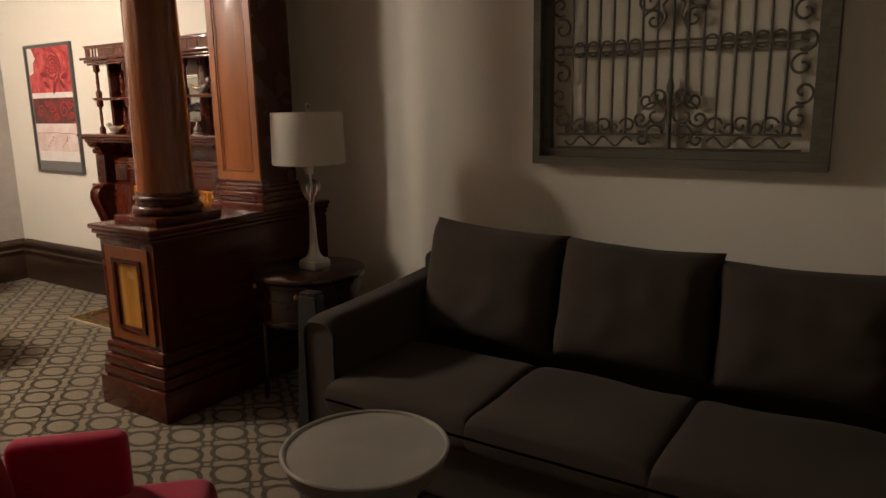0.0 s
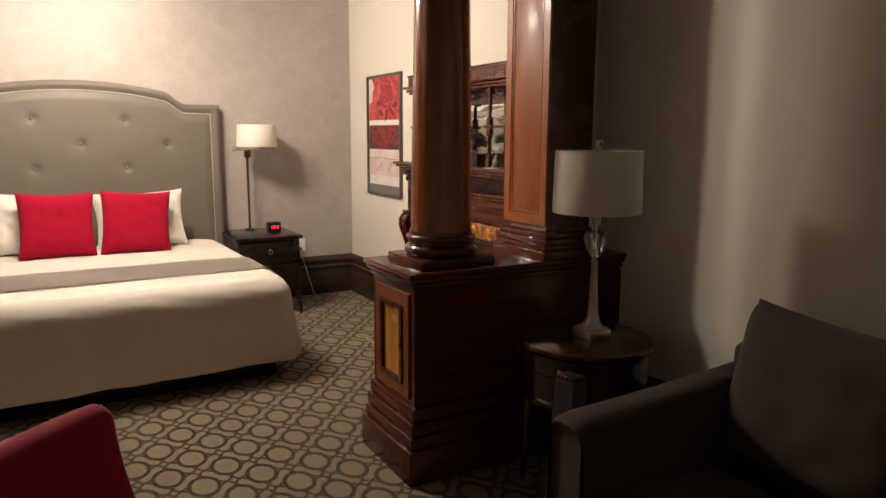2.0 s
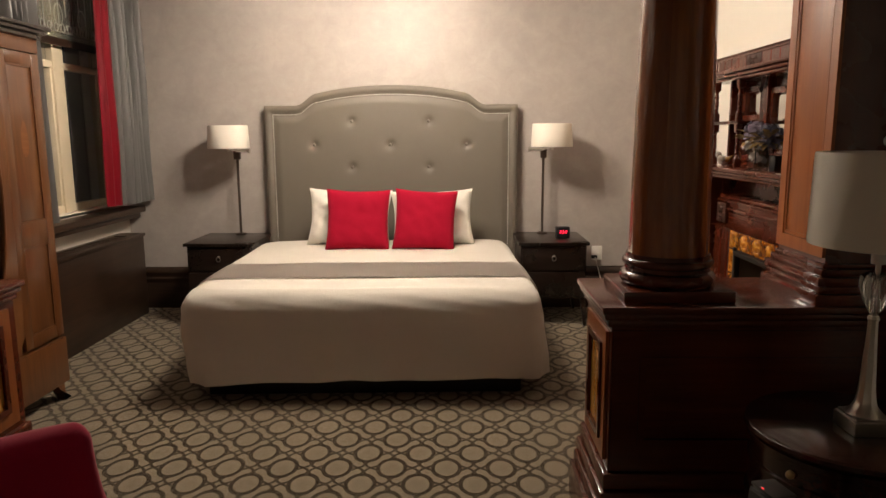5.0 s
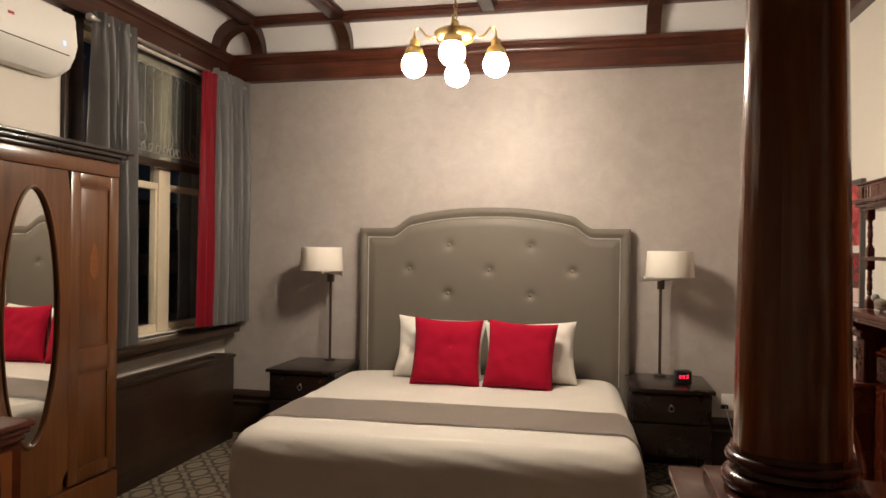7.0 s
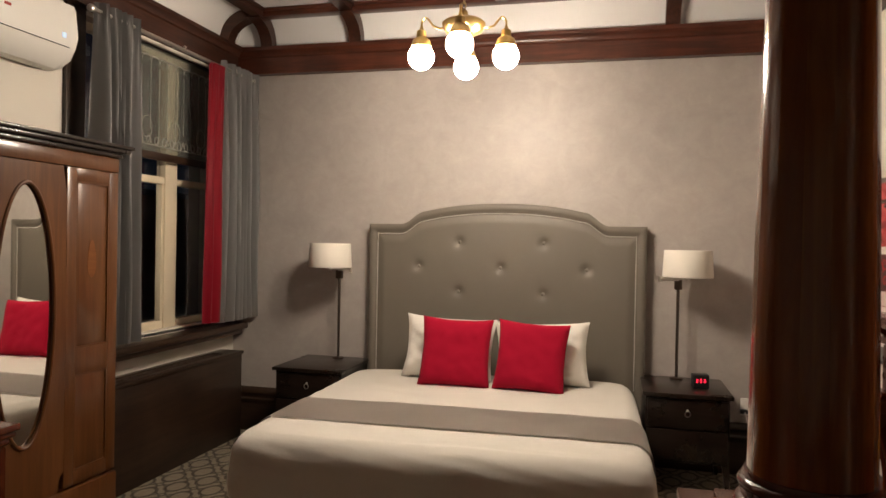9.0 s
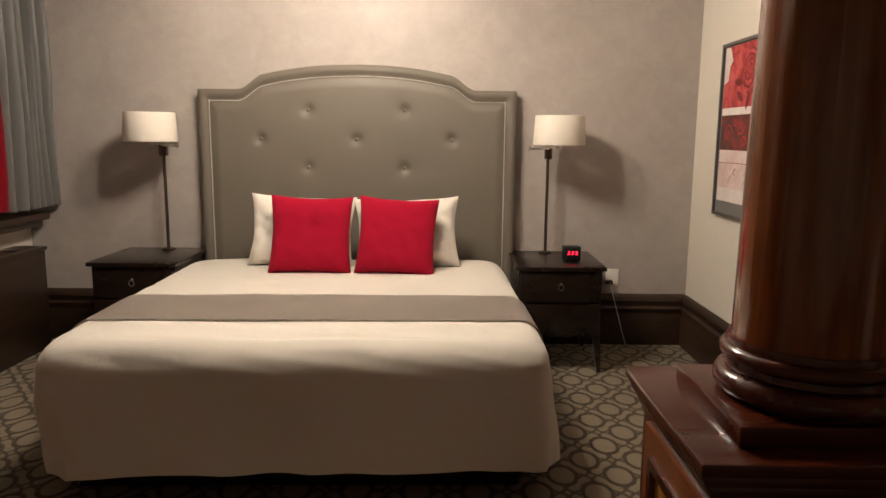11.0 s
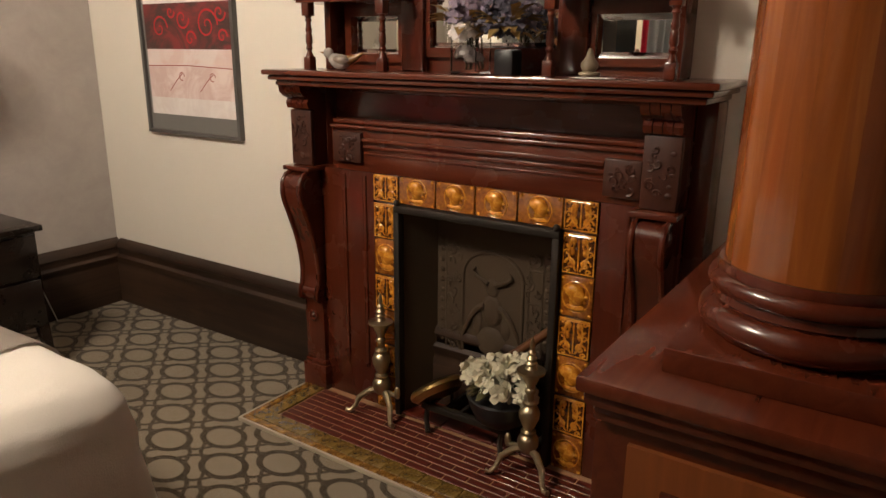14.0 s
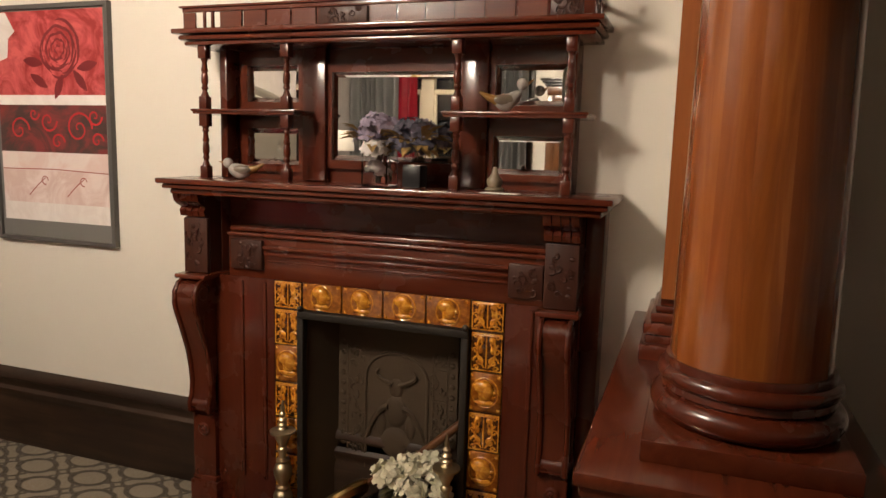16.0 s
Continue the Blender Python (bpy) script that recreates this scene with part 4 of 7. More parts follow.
fpart("carved_block", carving(-0.580, -0.447, 0.978, 1.088, -0.188, 3), CARVED, "dark carved corner block")
fpart("carved_block", carving(0.477, 0.590, 0.968, 1.080, -0.188, 4), CARVED, "dark carved corner block")
for x0, x1 in ((-0.828, -0.771), (0.706, 0.763)):
    fpart("side_return", box(BM(), x0, x1, -0.115, -0.002, 0.0, 1.247, 0.003), MAHOG, "dark mahogany side return")
for sx, c in ((-1, -0.715), (1, 0.650)):
    # bracket pier: plinth, pier, scrolled console, carved block, corbel
    bm = BM()
    box(bm, c - 0.062, c + 0.062, -0.20, 0.0, 0.0, 0.115, 0.005)
    box(bm, c - 0.056, c + 0.056, -0.192, 0.0, 0.115, 0.135, 0.006)
    fpart("bracket_plinth", bm, MAHOG)
    bm = BM()
    box(bm, c - 0.050, c + 0.050, -0.185, 0.0, 0.13, 0.40, 0.004)
    box(bm, c - 0.055, c + 0.055, -0.13, 0.0, 0.40, 1.248, 0.003)
    fpart("bracket_pier", bm, MAHOG)
    bm = lathe(BM(), [(0.004, 0), (0.022, 0.003), (0.026, 0.008), (0.018, 0.012), (0.010, 0.010), (0.004, 0.016)], 20)
    for v in bm.verts:
        v.co = Vector((c + v.co.x, -0.185 - v.co.z, 0.33 + v.co.y))
    fpart("rosette", bm, MAHOG)
    bm = BM()
    front = [(-0.225, 0.93), (-0.258, 0.918), (-0.278, 0.890), (-0.282, 0.850), (-0.272, 0.81), (-0.254, 0.765), (-0.234, 0.71), (-0.214, 0.65), (-0.200, 0.58), (-0.194, 0.52), (-0.199, 0.47), (-0.212, 0.44), (-0.212, 0.41), (-0.195, 0.40)]
    prism(bm, [(c - 0.048, y, z) for y, z in front] + [(c - 0.048, -0.12, 0.40), (c - 0.048, -0.12, 0.93)], (0.096, 0, 0))
    for x_ in (c - 0.044, c + 0.044):
        tube(bm, [(x_, y - 0.002, z) for y, z in front], 0.010, 8)
    for yc, zc, r in ((-0.238, 0.880, 0.044), (-0.190, 0.432, 0.027)):
        q = lathe(BM(), [(r * 0.2, -0.056), (r * 0.55, -0.054), (r * 0.6, -0.050), (r, -0.048), (r, 0.048), (r * 0.6, 0.050), (r * 0.55, 0.054), (r * 0.2, 0.056)], 22)
        for v in q.verts:
            v.co = Vector((c + v.co.z, yc + v.co.x, zc + v.co.y))
        merge(bm, q)
    fpart("scroll_console", bm, MAHOG, "scrolled mahogany console bracket")
    bm = BM()
    box(bm, c - 0.068, c + 0.068, -0.255, 0.0, 0.932, 0.950, 0.005)
    fpart("console_cap", bm, MAHOGX)
    bm = carving(c - 0.052, c + 0.052, 0.952, 1.158, -0.215, 7 + sx)
    fpart("carved_block", bm, CARVED, "dark carved foliage block")
    bm = BM()
    box(bm, c - 0.052, c + 0.052, -0.195, 0.0, 0.952, 1.248)
    fpart("bracket_head", bm, MAHOG)
    bm = BM()
    prof = [(-0.195, 1.16), (-0.225, 1.165), (-0.232, 1.185), (-0.222, 1.20), (-0.246, 1.21), (-0.262, 1.225), (-0.268, 1.248), (-0.195, 1.248)]
    for k in range(4):
        x_ = c - 0.055 + k * 0.028
        prism(bm, [(x_, y, z) for y, z in prof], (0.025, 0, 0))
    fpart("corbel", bm, MAHOG, "reeded corbel under the shelf")
# firebox: iron frame, cheeks, back
bm = BM()
box(bm, -0.300, 0.350, -0.19, -0.155, 0.815, 0.842, 0.004)
box(bm, -0.300, -0.275, -0.19, -0.155, 0.0, 0.815, 0.004)
box(bm, 0.325, 0.350, -0.19, -0.155, 0.0, 0.815, 0.004)
for x_ in (-0.287, 0.338):
    ball(bm, (x_, -0.185, 0.850), 0.012, 10)
fpart("fire_frame", bm, IRON, "black iron frame round the fire opening")
bm = BM()
box(bm, -0.41, 0.47, -0.155, -0.002, 0.84, 0.944)
box(bm, -0.41, -0.275, -0.155, -0.002, 0.0, 0.84)
box(bm, 0.325, 0.47, -0.155, -0.002, 0.0, 0.84)
fpart("tile_backing", bm, TILEGROUT)
bm = BM()
prism(bm, [(-0.275, -0.155, 0.0), (-0.275, -0.002, 0.0), (-0.215, -0.004, 0.0)], (0, 0, 0.815))
fpart("fire_cheek", bm, SOOT)
bm = BM()
prism(bm, [(0.325, -0.155, 0.0), (0.325, -0.002, 0.0), (0.265, -0.004, 0.0)], (0, 0, 0.815))
fpart("fire_cheek", bm, SOOT)
bm = BM()
box(bm, -0.215, 0.265, -0.022, -0.002, 0.0, 0.815)
fb = fpart("fireback", bm, SOOT, "sooty cast iron fireback with worn relief")
bm = BM()
# an arched niche with a horned trophy on a swag, between beaded side bands of scrollwork
tube(bm, [(-0.10, -0.022, 0.10), (-0.10, -0.022, 0.58)] + [(0.025 + 0.125 * math.cos(a), -0.022, 0.58 + 0.10 * math.sin(a)) for a in np.linspace(math.pi, 0, 13)] + [(0.15, -0.022, 0.58), (0.15, -0.022, 0.10)], 0.007, 6)
for x_, z_, r, sx_, sz in ((0.025, 0.545, 0.034, 1.0, 1.3), (0.025, 0.455, 0.048, 1.1, 1.5), (0.025, 0.33, 0.055, 1.3, 1.3), (-0.035, 0.40, 0.030, 0.8, 1.9), (0.085, 0.40, 0.030, 0.8, 1.9), (0.025, 0.22, 0.045, 1.6, 0.9)):
    ball(bm, (x_, -0.021, z_), r * 0.88, 14, sx_, 0.26, sz)
for sx in (-1, 1):
    tube(bm, [(0.025 + sx * (0.015 + 0.065 * math.sin(q * 2.2)), -0.030, 0.56 + 0.055 * q) for q in np.linspace(0, 1, 9)], [0.010 - 0.006 * q for q in np.linspace(0, 1, 9)], 6)
    tube(bm, [(0.025 + sx * (0.03 + 0.09 * q), -0.026, 0.47 - 0.13 * q * q) for q in np.linspace(0, 1, 9)], [0.014 - 0.006 * q for q in np.linspace(0, 1, 9)], 6)
for k in range(16):
    ball(bm, (-0.195, -0.022, 0.10 + k * 0.040), 0.011, 8, 1, 0.6)
    ball(bm, (0.245, -0.022, 0.10 + k * 0.040), 0.011, 8, 1, 0.6)
for x_ in (-0.176, 0.172, 0.226):
    tube(bm, [(x_, -0.022, 0.08), (x_, -0.022, 0.70)], 0.004, 5)
for z_ in (0.40, 0.52, 0.64):
    tube(bm, [(0.172, -0.022, z_), (0.226, -0.022, z_)], 0.004, 5)
rnd = random.Random(12)
for k in range(90):
    x_ = rnd.uniform(-0.165, -0.115) if k % 2 else rnd.uniform(0.165, 0.225)
    z_, r, a0 = rnd.uniform(0.12, 0.70), rnd.uniform(0.010, 0.018), rnd.uniform(0, 6.3)
    tube(bm, [(x_ + r * (1 - 0.6 * q) * math.cos(a0 + 4 * q), -0.023, z_ + 1.4 * r * (1 - 0.6 * q) * math.sin(a0 + 4 * q)) for q in np.linspace(0, 1, 7)], rnd.uniform(0.003, 0.006), 5)
part("cast_relief", bm, SOOT, fb)


AMBERMID = glaze_mat("mid_amber_glaze", (0.10, 0.026, 0.003), (0.25, 0.075, 0.006), (0.40, 0.15, 0.017))


def tile_relief(kind, w, h):
    """A moulded majolica tile: a slab with a raised edge and a plain oval medallion, or scrollwork. Lies in x-z."""
    bm = BM()
    box(bm, -w / 2, w / 2, -0.010, 0.0, -h / 2, h / 2, 0.002, 1)
    slab = len(bm.faces)
    if kind == "medallion":
        r = min(w, h) * 0.44
        tube(bm, [(r * 0.95 * math.cos(a), -0.010, r * 1.03 * math.sin(a)) for a in np.linspace(0, 2 * math.pi, 25)], 0.0028, 5)
        ball(bm, (r * 0.06, -0.010, r * 0.12), r * 0.70, 14, 0.84, 0.5, 1.05)
        ball(bm, (-r * 0.14, -0.011, r * 0.40), r * 0.66, 14, 1.1, 0.55, 0.75)
        ball(bm, (-r * 0.10, -0.010, -r * 0.36), r * 0.36, 12, 1.0, 0.5, 1.1)
        ball(bm, (-r * 0.05, -0.010, -r * 0.72), r * 0.40, 12, 1.8, 0.5, 0.6)
        ball(bm, (r * 0.66, -0.011, r * 0.08), r * 0.15, 8, 1.2, 0.7, 0.9)
        ball(bm, (r * 0.54, -0.011, -r * 0.26), r * 0.17, 8, 1.1, 0.7, 0.8)
        for sx in (-1, 1):
            for sz in (-1, 1):
                ball(bm, (sx * w * 0.42, -0.010, sz * h * 0.42), 0.006, 6, 1, 0.6)
    else:
        for sx in (-1, 1):
            tube(bm, [(sx * (0.006 + 0.030 * abs(math.sin(q * 2.6)) * (1 - 0.25 * q)), -0.011, -h * 0.40 + q * h * 0.8) for q in np.linspace(0, 1, 17)], [0.0028 + 0.0035 * abs(math.sin(q * 6)) for q in np.linspace(0, 1, 17)], 5)
            cx, cz = sx * w * 0.22, -h * 0.24
            tube(bm, [(cx + sx * 0.019 * (1 - q) * math.cos(q * 9), -0.011, cz + 0.019 * (1 - q) * math.sin(q * 9)) for q in np.linspace(0, 0.92, 17)], 0.0045, 5)
            tube(bm, [(cx + sx * 0.016 * (1 - q) * math.cos(q * 8), -0.011, h * 0.22 - 0.016 * (1 - q) * math.sin(q * 8)) for q in np.linspace(0, 0.9, 13)], 0.004, 5)
            tube(bm, [(sx * w * 0.46, -0.010, -h * 0.47), (sx * w * 0.46, -0.010, h * 0.47)], 0.0028, 4)
            ball(bm, (sx * 0.020, -0.010, h * 0.31), 0.012, 8, 1, 0.6, 1.1)
            ball(bm, (sx * 0.021, -0.010, h * 0.05), 0.008, 8, 1, 0.7, 1.7)
            for c0, z0_, r0_ in ((0.33, 0.02, 0.012), (0.30, -0.40, 0.010), (0.35, 0.38, 0.009)):
                tube(bm, [(sx * (w * c0 + r0_ * (1 - 0.8 * q) * math.cos(q * 7)), -0.011, h * z0_ + r0_ * (1 - 0.8 * q) * math.sin(q * 7)) for q in np.linspace(0, 1, 11)], 0.0032, 4)
        tube(bm, [(0, -0.011, -h * 0.4), (0, -0.011, h * 0.42)], 0.0028, 5)
        for zz_ in (-0.46, 0.46):
            tube(bm, [(-w * 0.46, -0.010, h * zz_), (w * 0.46, -0.010, h * zz_)], 0.0030, 4)
        tube(bm, [(-w * 0.3, -0.011, h * 0.42), (w * 0.3, -0.011, h * 0.42)], 0.003, 5)
    bmesh.ops.recalc_face_normals(bm, faces=bm.faces)
    me = bpy.data.meshes.new("relief_tile")
    bm.to_mesh(me)
    bm.free()
    me.materials.append(AMBER)
    me.materials.append(AMBERMID if kind == "medallion" else AMBERDEEP)
    for f in me.polygons[:slab]:
        f.material_index = 1
    me.shade_smooth()
    me.set_sharp_from_angle(angle=radians(45))
    return me


def lay_tiles():
    tw = 0.160
    top_m, top_s = tile_relief("medallion", tw - 0.004, 0.100), tile_relief("scroll", 0.114, 0.100)
    side_m, side_s = tile_relief("medallion", 0.112, 0.136), tile_relief("scroll", 0.112, 0.136)
    def lay(me, x, z, label=""):
        ob = new("relief_tile", me)
        ob.parent = FIRE
        ob.matrix_local = pose(x, -0.157, z)
        if label:
            ob["label"] = label
    for k in range(4):
        lay(top_m, -0.408 + 0.1175 + tw * (k + 0.5), 0.894, "amber glazed tile with an oval medallion")
    for x in (-0.408 + 0.0585, 0.467 - 0.0585):
        lay(top_s, x, 0.894, "amber glazed tile with scrolls")
        for k in range(6):
            lay(side_m if k % 2 == 1 else side_s, x, 0.772 - k * 0.1395)


lay_tiles()

# ---- overmantel ----
OV = thing("overmantel", "dark mahogany shelf unit with small mirrors above the mantel", "overmantel", (FX, NY, 1.306))
# local z from the mantel shelf
bm = BM()
box(bm, -0.665, 0.640, -0.035, -0.002, 0.0, 0.475)
part("back_board", bm, MAHOGX, OV)
# side returns
for x0, x1 in ((-0.67, -0.64), (0.62, 0.65)):
    bm = BM()
    box(bm, x0, x1, -0.115, -0.002, 0.0, 0.475, 0.004)
    part("end_stile", bm, MAHOG, OV)
for x0, x1 in ((-0.345, -0.25), (0.265, 0.355)):
    bm = BM()
    box(bm, x0, x1, -0.075, -0.035, 0.0, 0.475, 0.006)
    part("stile", bm, MAHOG, OV)


def mirror_pane(x0, x1, z0, z1, w):
    bm = BM()
    panel_frame(bm, x0 - w, x1 + w, z0 - w, z1 + w, w, 0.022, lambda u, q, z: Vector((u, -0.035 - q, z)))
    f = part("mirror_frame", bm, MAHOGX, OV)
    bm = BM()
    e, d = 0.018, 0.0035
    a = [(x0, -0.0385, z0), (x1, -0.0385, z0), (x1, -0.0385, z1), (x0, -0.0385, z1)]
    c = [(x0 + e, -0.0385 - d, z0 + e), (x1 - e, -0.0385 - d, z0 + e), (x1 - e, -0.0385 - d, z1 - e), (x0 + e, -0.0385 - d, z1 - e)]
    q = [(x, -0.036, z) for x, _, z in a]
    add_mesh(bm, a + c + q, [(4, 5, 6, 7), (0, 1, 5, 4), (1, 2, 6, 5), (2, 3, 7, 6), (3, 0, 4, 7), (8, 9, 1, 0), (9, 10, 2, 1), (10, 11, 3, 2), (11, 8, 0, 3)])
    part("bevelled_mirror", bm, MIRROR, f, "bevelled mirror glass", 5)


zz = lambda v: v - 1.306
mirror_pane(-0.590, -0.370, zz(1.590), zz(1.722), 0.028)
mirror_pane(-0.590, -0.370, zz(1.362), zz(1.494), 0.028)
mirror_pane(-0.233, 0.248, zz(1.385), zz(1.697), 0.030)
mirror_pane(0.373, 0.612, zz(1.582), zz(1.715), 0.024)
mirror_pane(0.373, 0.612, zz(1.358), zz(1.484), 0.024)
for x0, x1 in ((-0.722, -0.30), (0.245, 0.700)):
    bm = BM()
    prism(bm, [(x0, -0.205, 0.232), (x1, -0.205, 0.232), (x1, -0.036, 0.232), (x0, -0.036, 0.232)], (0, 0, 0.008))
    box(bm, x0 - 0.006, x1 + 0.006, -0.212, -0.036, 0.240, 0.250, 0.004)
    part("middle_shelf", bm, MAHOGX, OV)


def post(x, y, h):
    """Turned post with square blocks at its ends."""
    bm = BM()
    box(bm, x - 0.016, x + 0.016, y - 0.016, y + 0.016, 0, 0.045, 0.003)
    lathe(bm, [(0.017, 0.040), (0.012, 0.055), (0.008, 0.065), (0.013, 0.075), (0.009, 0.085), (0.013, 0.095), (0.012, 0.12), (0.009, 0.128), (0.013, 0.136), (0.010, 0.150), (0.0085, 0.165), (0.013, 0.172), (0.010, h - 0.052), (0.016, h - 0.04)], 14, (x, y, 0))
    box(bm, x - 0.017, x + 0.017, y - 0.017, y + 0.017, h - 0.045, h, 0.003)
    return bm


for x in (-0.682, -0.340, 0.285, 0.645):
    p = part("turned_post", post(x, -0.185, 0.232), MAHOG, OV, "slender turned post")
    p = part("turned_post", post(x, -0.185, 0.222), MAHOG, OV, "slender turned post")
    p.location = (0, 0, 0.250)
bm = BM()
box(bm, -0.745, 0.715, -0.215, -0.002, 0.472, 0.486, 0.004)
box(bm, -0.760, 0.728, -0.232, -0.002, 0.488, 0.506, 0.008)
box(bm, -0.775, 0.742, -0.250, -0.002, 0.508, 0.526, 0.005)
part("cornice", bm, MAHOGX, OV, "moulded cornice shelf")
bm = BM()
box(bm, -0.745, 0.715, -0.222, -0.210, 0.583, 0.598, 0.003)
box(bm, -0.755, 0.725, -0.228, -0.205, 0.598, 0.606, 0.003)
part("gallery_rail", bm, MAHOGX, OV)
bm = BM()
box(bm, -0.56, 0.70, -0.030, -0.002, 0.526, 0.640, 0.004)
part("crest_board", bm, MAHOGX, OV)
x = -0.745
for k in range(15):
    w = 0.088 if k else 0.05
    if k == 1:
        for q in (0.028, 0.062):
            bm = BM()
            box(bm, x + q, x + q + 0.010, -0.219, -0.212, 0.527, 0.583)
            part("slat", bm, MAHOG, OV)
    elif k in (6, 7):
        if k == 6:
            part("carved_block", carving(x + 0.004, x + 0.184, 0.528, 0.582, -0.222, 21), CARVED, OV, "carved foliage panel")
    elif k == 14:
        part("carved_block", carving(x + 0.004, x + 0.10, 0.528, 0.582, -0.222, 22), CARVED, OV, "carved foliage panel")
    else:
        bm = BM()
        box(bm, x + 0.004, x + w + 0.004, -0.220, -0.211, 0.528, 0.582)
        part("gallery_panel", bm, MAHOGX, OV)
    x += w + 0.009
    if x > 0.66:
        break
for y in (-0.17, -0.11, -0.05):
    bm = BM()
    tube(bm, [(0.706, y, 0.526), (0.706, y, 0.585)], 0.005, 6)
    part("spindle", bm, MAHOG, OV)
bm = BM()
box(bm, 0.696, 0.716, -0.21, -0.002, 0.583, 0.598, 0.003)
part("side_rail", bm, MAHOGY, OV)

# ---- hearth ----
HE = thing("hearth", "tiled hearth with olive border and oxblood brick tiles", "hearth", (FX, 2.80, 0), kind="structure")
HE.name = "hearth"
bm = BM()
box(bm, -0.765, 0.78, -0.185, 0.365, 0.001, 0.010)
part("hearth_bed", bm, GROUT, HE)
bm = BM()
box(bm, -0.772, 0.785, -0.192, -0.184, 0.001, 0.018, 0.002)
box(bm, -0.772, -0.764, -0.184, 0.16, 0.001, 0.018, 0.002)
part("edge_strip", bm, plain("worn_pale_strip", (0.36, 0.30, 0.22), 0.6, 0, 0.25, 30, 0.1), HE, "pale worn edge strip")


def tile_mesh(w, d, material, h=0.008):
    bm = BM()
    box(bm, -w / 2, w / 2, -d / 2, d / 2, 0, h, 0.0018, 1)
    bmesh.ops.recalc_face_normals(bm, faces=bm.faces)
    me = bpy.data.meshes.new("tile")
    bm.to_mesh(me)
    bm.free()
    me.materials.append(material)
    return me


def put_tile(name, me, x, y, z=0.010, rz=0.0):
    ob = new(name, me)
    ob.parent = HE
    ob.matrix_local = pose(x, y, z, 0, 0, rz)


braid, olive = tile_mesh(0.070, 0.026, BRAID), tile_mesh(0.072, 0.062, OLIVE)
for k in range(21):
    put_tile("border_tile", braid, -0.727 + k * 0.0735, -0.168)
    put_tile("border_tile", olive, -0.727 + k * 0.0735, -0.120)
for k in range(5):
    put_tile("border_tile", braid, -0.748, -0.118 + k * 0.0735, 0.0105, 90)
for k in range(4):
    put_tile("border_tile", olive, -0.697, -0.050 + k * 0.0735, 0.0105, 90)
brick = [tile_mesh(0.1455, 0.0280, BRICKRED, 0.0035), tile_mesh(0.072, 0.0280, BRICKRED, 0.0035)]
for r in range(8):
    x, y = -0.660, -0.068 + r * 0.0325
    if r % 2:
        put_tile("brick_tile", brick[1], x + 0.037, y)
        x += 0.0765
    while x < 0.62:
        put_tile("brick_tile", brick[0], x + 0.074, y)
        x += 0.1505
big = tile_mesh(0.105, 0.070, BRICKRED, 0.0095)
for k in range(6):
    put_tile("firebox_tile", big, -0.255 + k * 0.109, 0.227, 0.0102)
    put_tile("firebox_tile", big, -0.255 + k * 0.109, 0.300, 0.0102)

# ---- things in the fireplace ----


def andiron(x, y):
    t = thing("andiron", "antique brass andiron with a turned post and scrolled feet", "andiron", (x, y, 0.018), group="andirons on the hearth")
    bm = BM()
    lathe(bm, [(0.020, 0.080), (0.026, 0.086), (0.034, 0.105), (0.036, 0.122), (0.030, 0.138), (0.018, 0.146), (0.026, 0.152), (0.026, 0.158), (0.016, 0.164), (0.022, 0.178), (0.033, 0.205), (0.035, 0.225), (0.028, 0.243), (0.016, 0.252), (0.024, 0.258), (0.024, 0.264), (0.014, 0.270), (0.013, 0.290), (0.018, 0.298), (0.018, 0.306), (0.013, 0.312), (0.016, 0.325), (0.026, 0.345), (0.030, 0.362), (0.046, 0.368), (0.047, 0.376), (0.020, 0.382), (0.014, 0.392), (0.020, 0.400), (0.013, 0.408), (0.018, 0.418), (0.010, 0.428), (0.013, 0.438), (0.007, 0.448), (0.009, 0.460), (0.002, 0.490)], 22)
    part("turned_post", bm, ANDBRASS, t, "turned brass post with finial")
    for s in (-1, 1):
        bm = BM()
        tube(bm, [(0, 0, 0.095), (s * 0.04, -0.02, 0.090), (s * 0.075, -0.045, 0.060), (s * 0.085, -0.06, 0.025), (s * 0.10, -0.075, 0.008), (s * 0.115, -0.08, 0.012)], [0.014, 0.013, 0.011, 0.009, 0.008, 0.010], 8)
        part("scroll_foot", bm, ANDBRASS, t)
    bm = BM()
    tube(bm, [(0, 0, 0.085), (0, 0.06, 0.075), (0, 0.17, 0.075), (0, 0.20, 0.07), (0, 0.205, 0.0)], 0.009, 6)
    part("log_bar", bm, IRON, t)
    bm = BM()
    for s in (-1,):
        tube(bm, [(s * 0.0, 0.0, 0.09), (0.07 if x < FX else -0.07, 0.0, 0.088)], 0.010, 8)
        ball(bm, (0.075 if x < FX else -0.075, 0, 0.10), 0.012, 10, 1, 1, 2.2)
    part("side_arm", bm, ANDBRASS, t)


andiron(-4.542, 2.955)
andiron(-3.885, 2.905)
t = thing("fire_grate", "low black iron fire grate on the hearth", "grate", (-4.17, 2.99, 0.018))
bm = BM()
box(bm, -0.17, 0.19, -0.055, -0.030, 0.085, 0.110, 0.004)
part("front_bar", bm, IRON, t)
for k in range(6):
    bm = BM()
    box(bm, -0.155 + k * 0.064, -0.143 + k * 0.064, -0.04, 0.13, 0.088, 0.100)
    part("grate_bar", bm, IRON, t)
for x in (-0.15, 0.16):
    bm = BM()
    tube(bm, [(x, -0.045, 0.09), (x, -0.05, 0.04), (x + 0.012, -0.06, 0.01), (x + 0.02, -0.07, 0.006)], 0.010, 6)
    part("foot", bm, IRON, t)
    bm = BM()
    tube(bm, [(x, 0.12, 0.09), (x, 0.12, 0.0)], 0.008, 6)
    part("foot", bm, IRON, t)
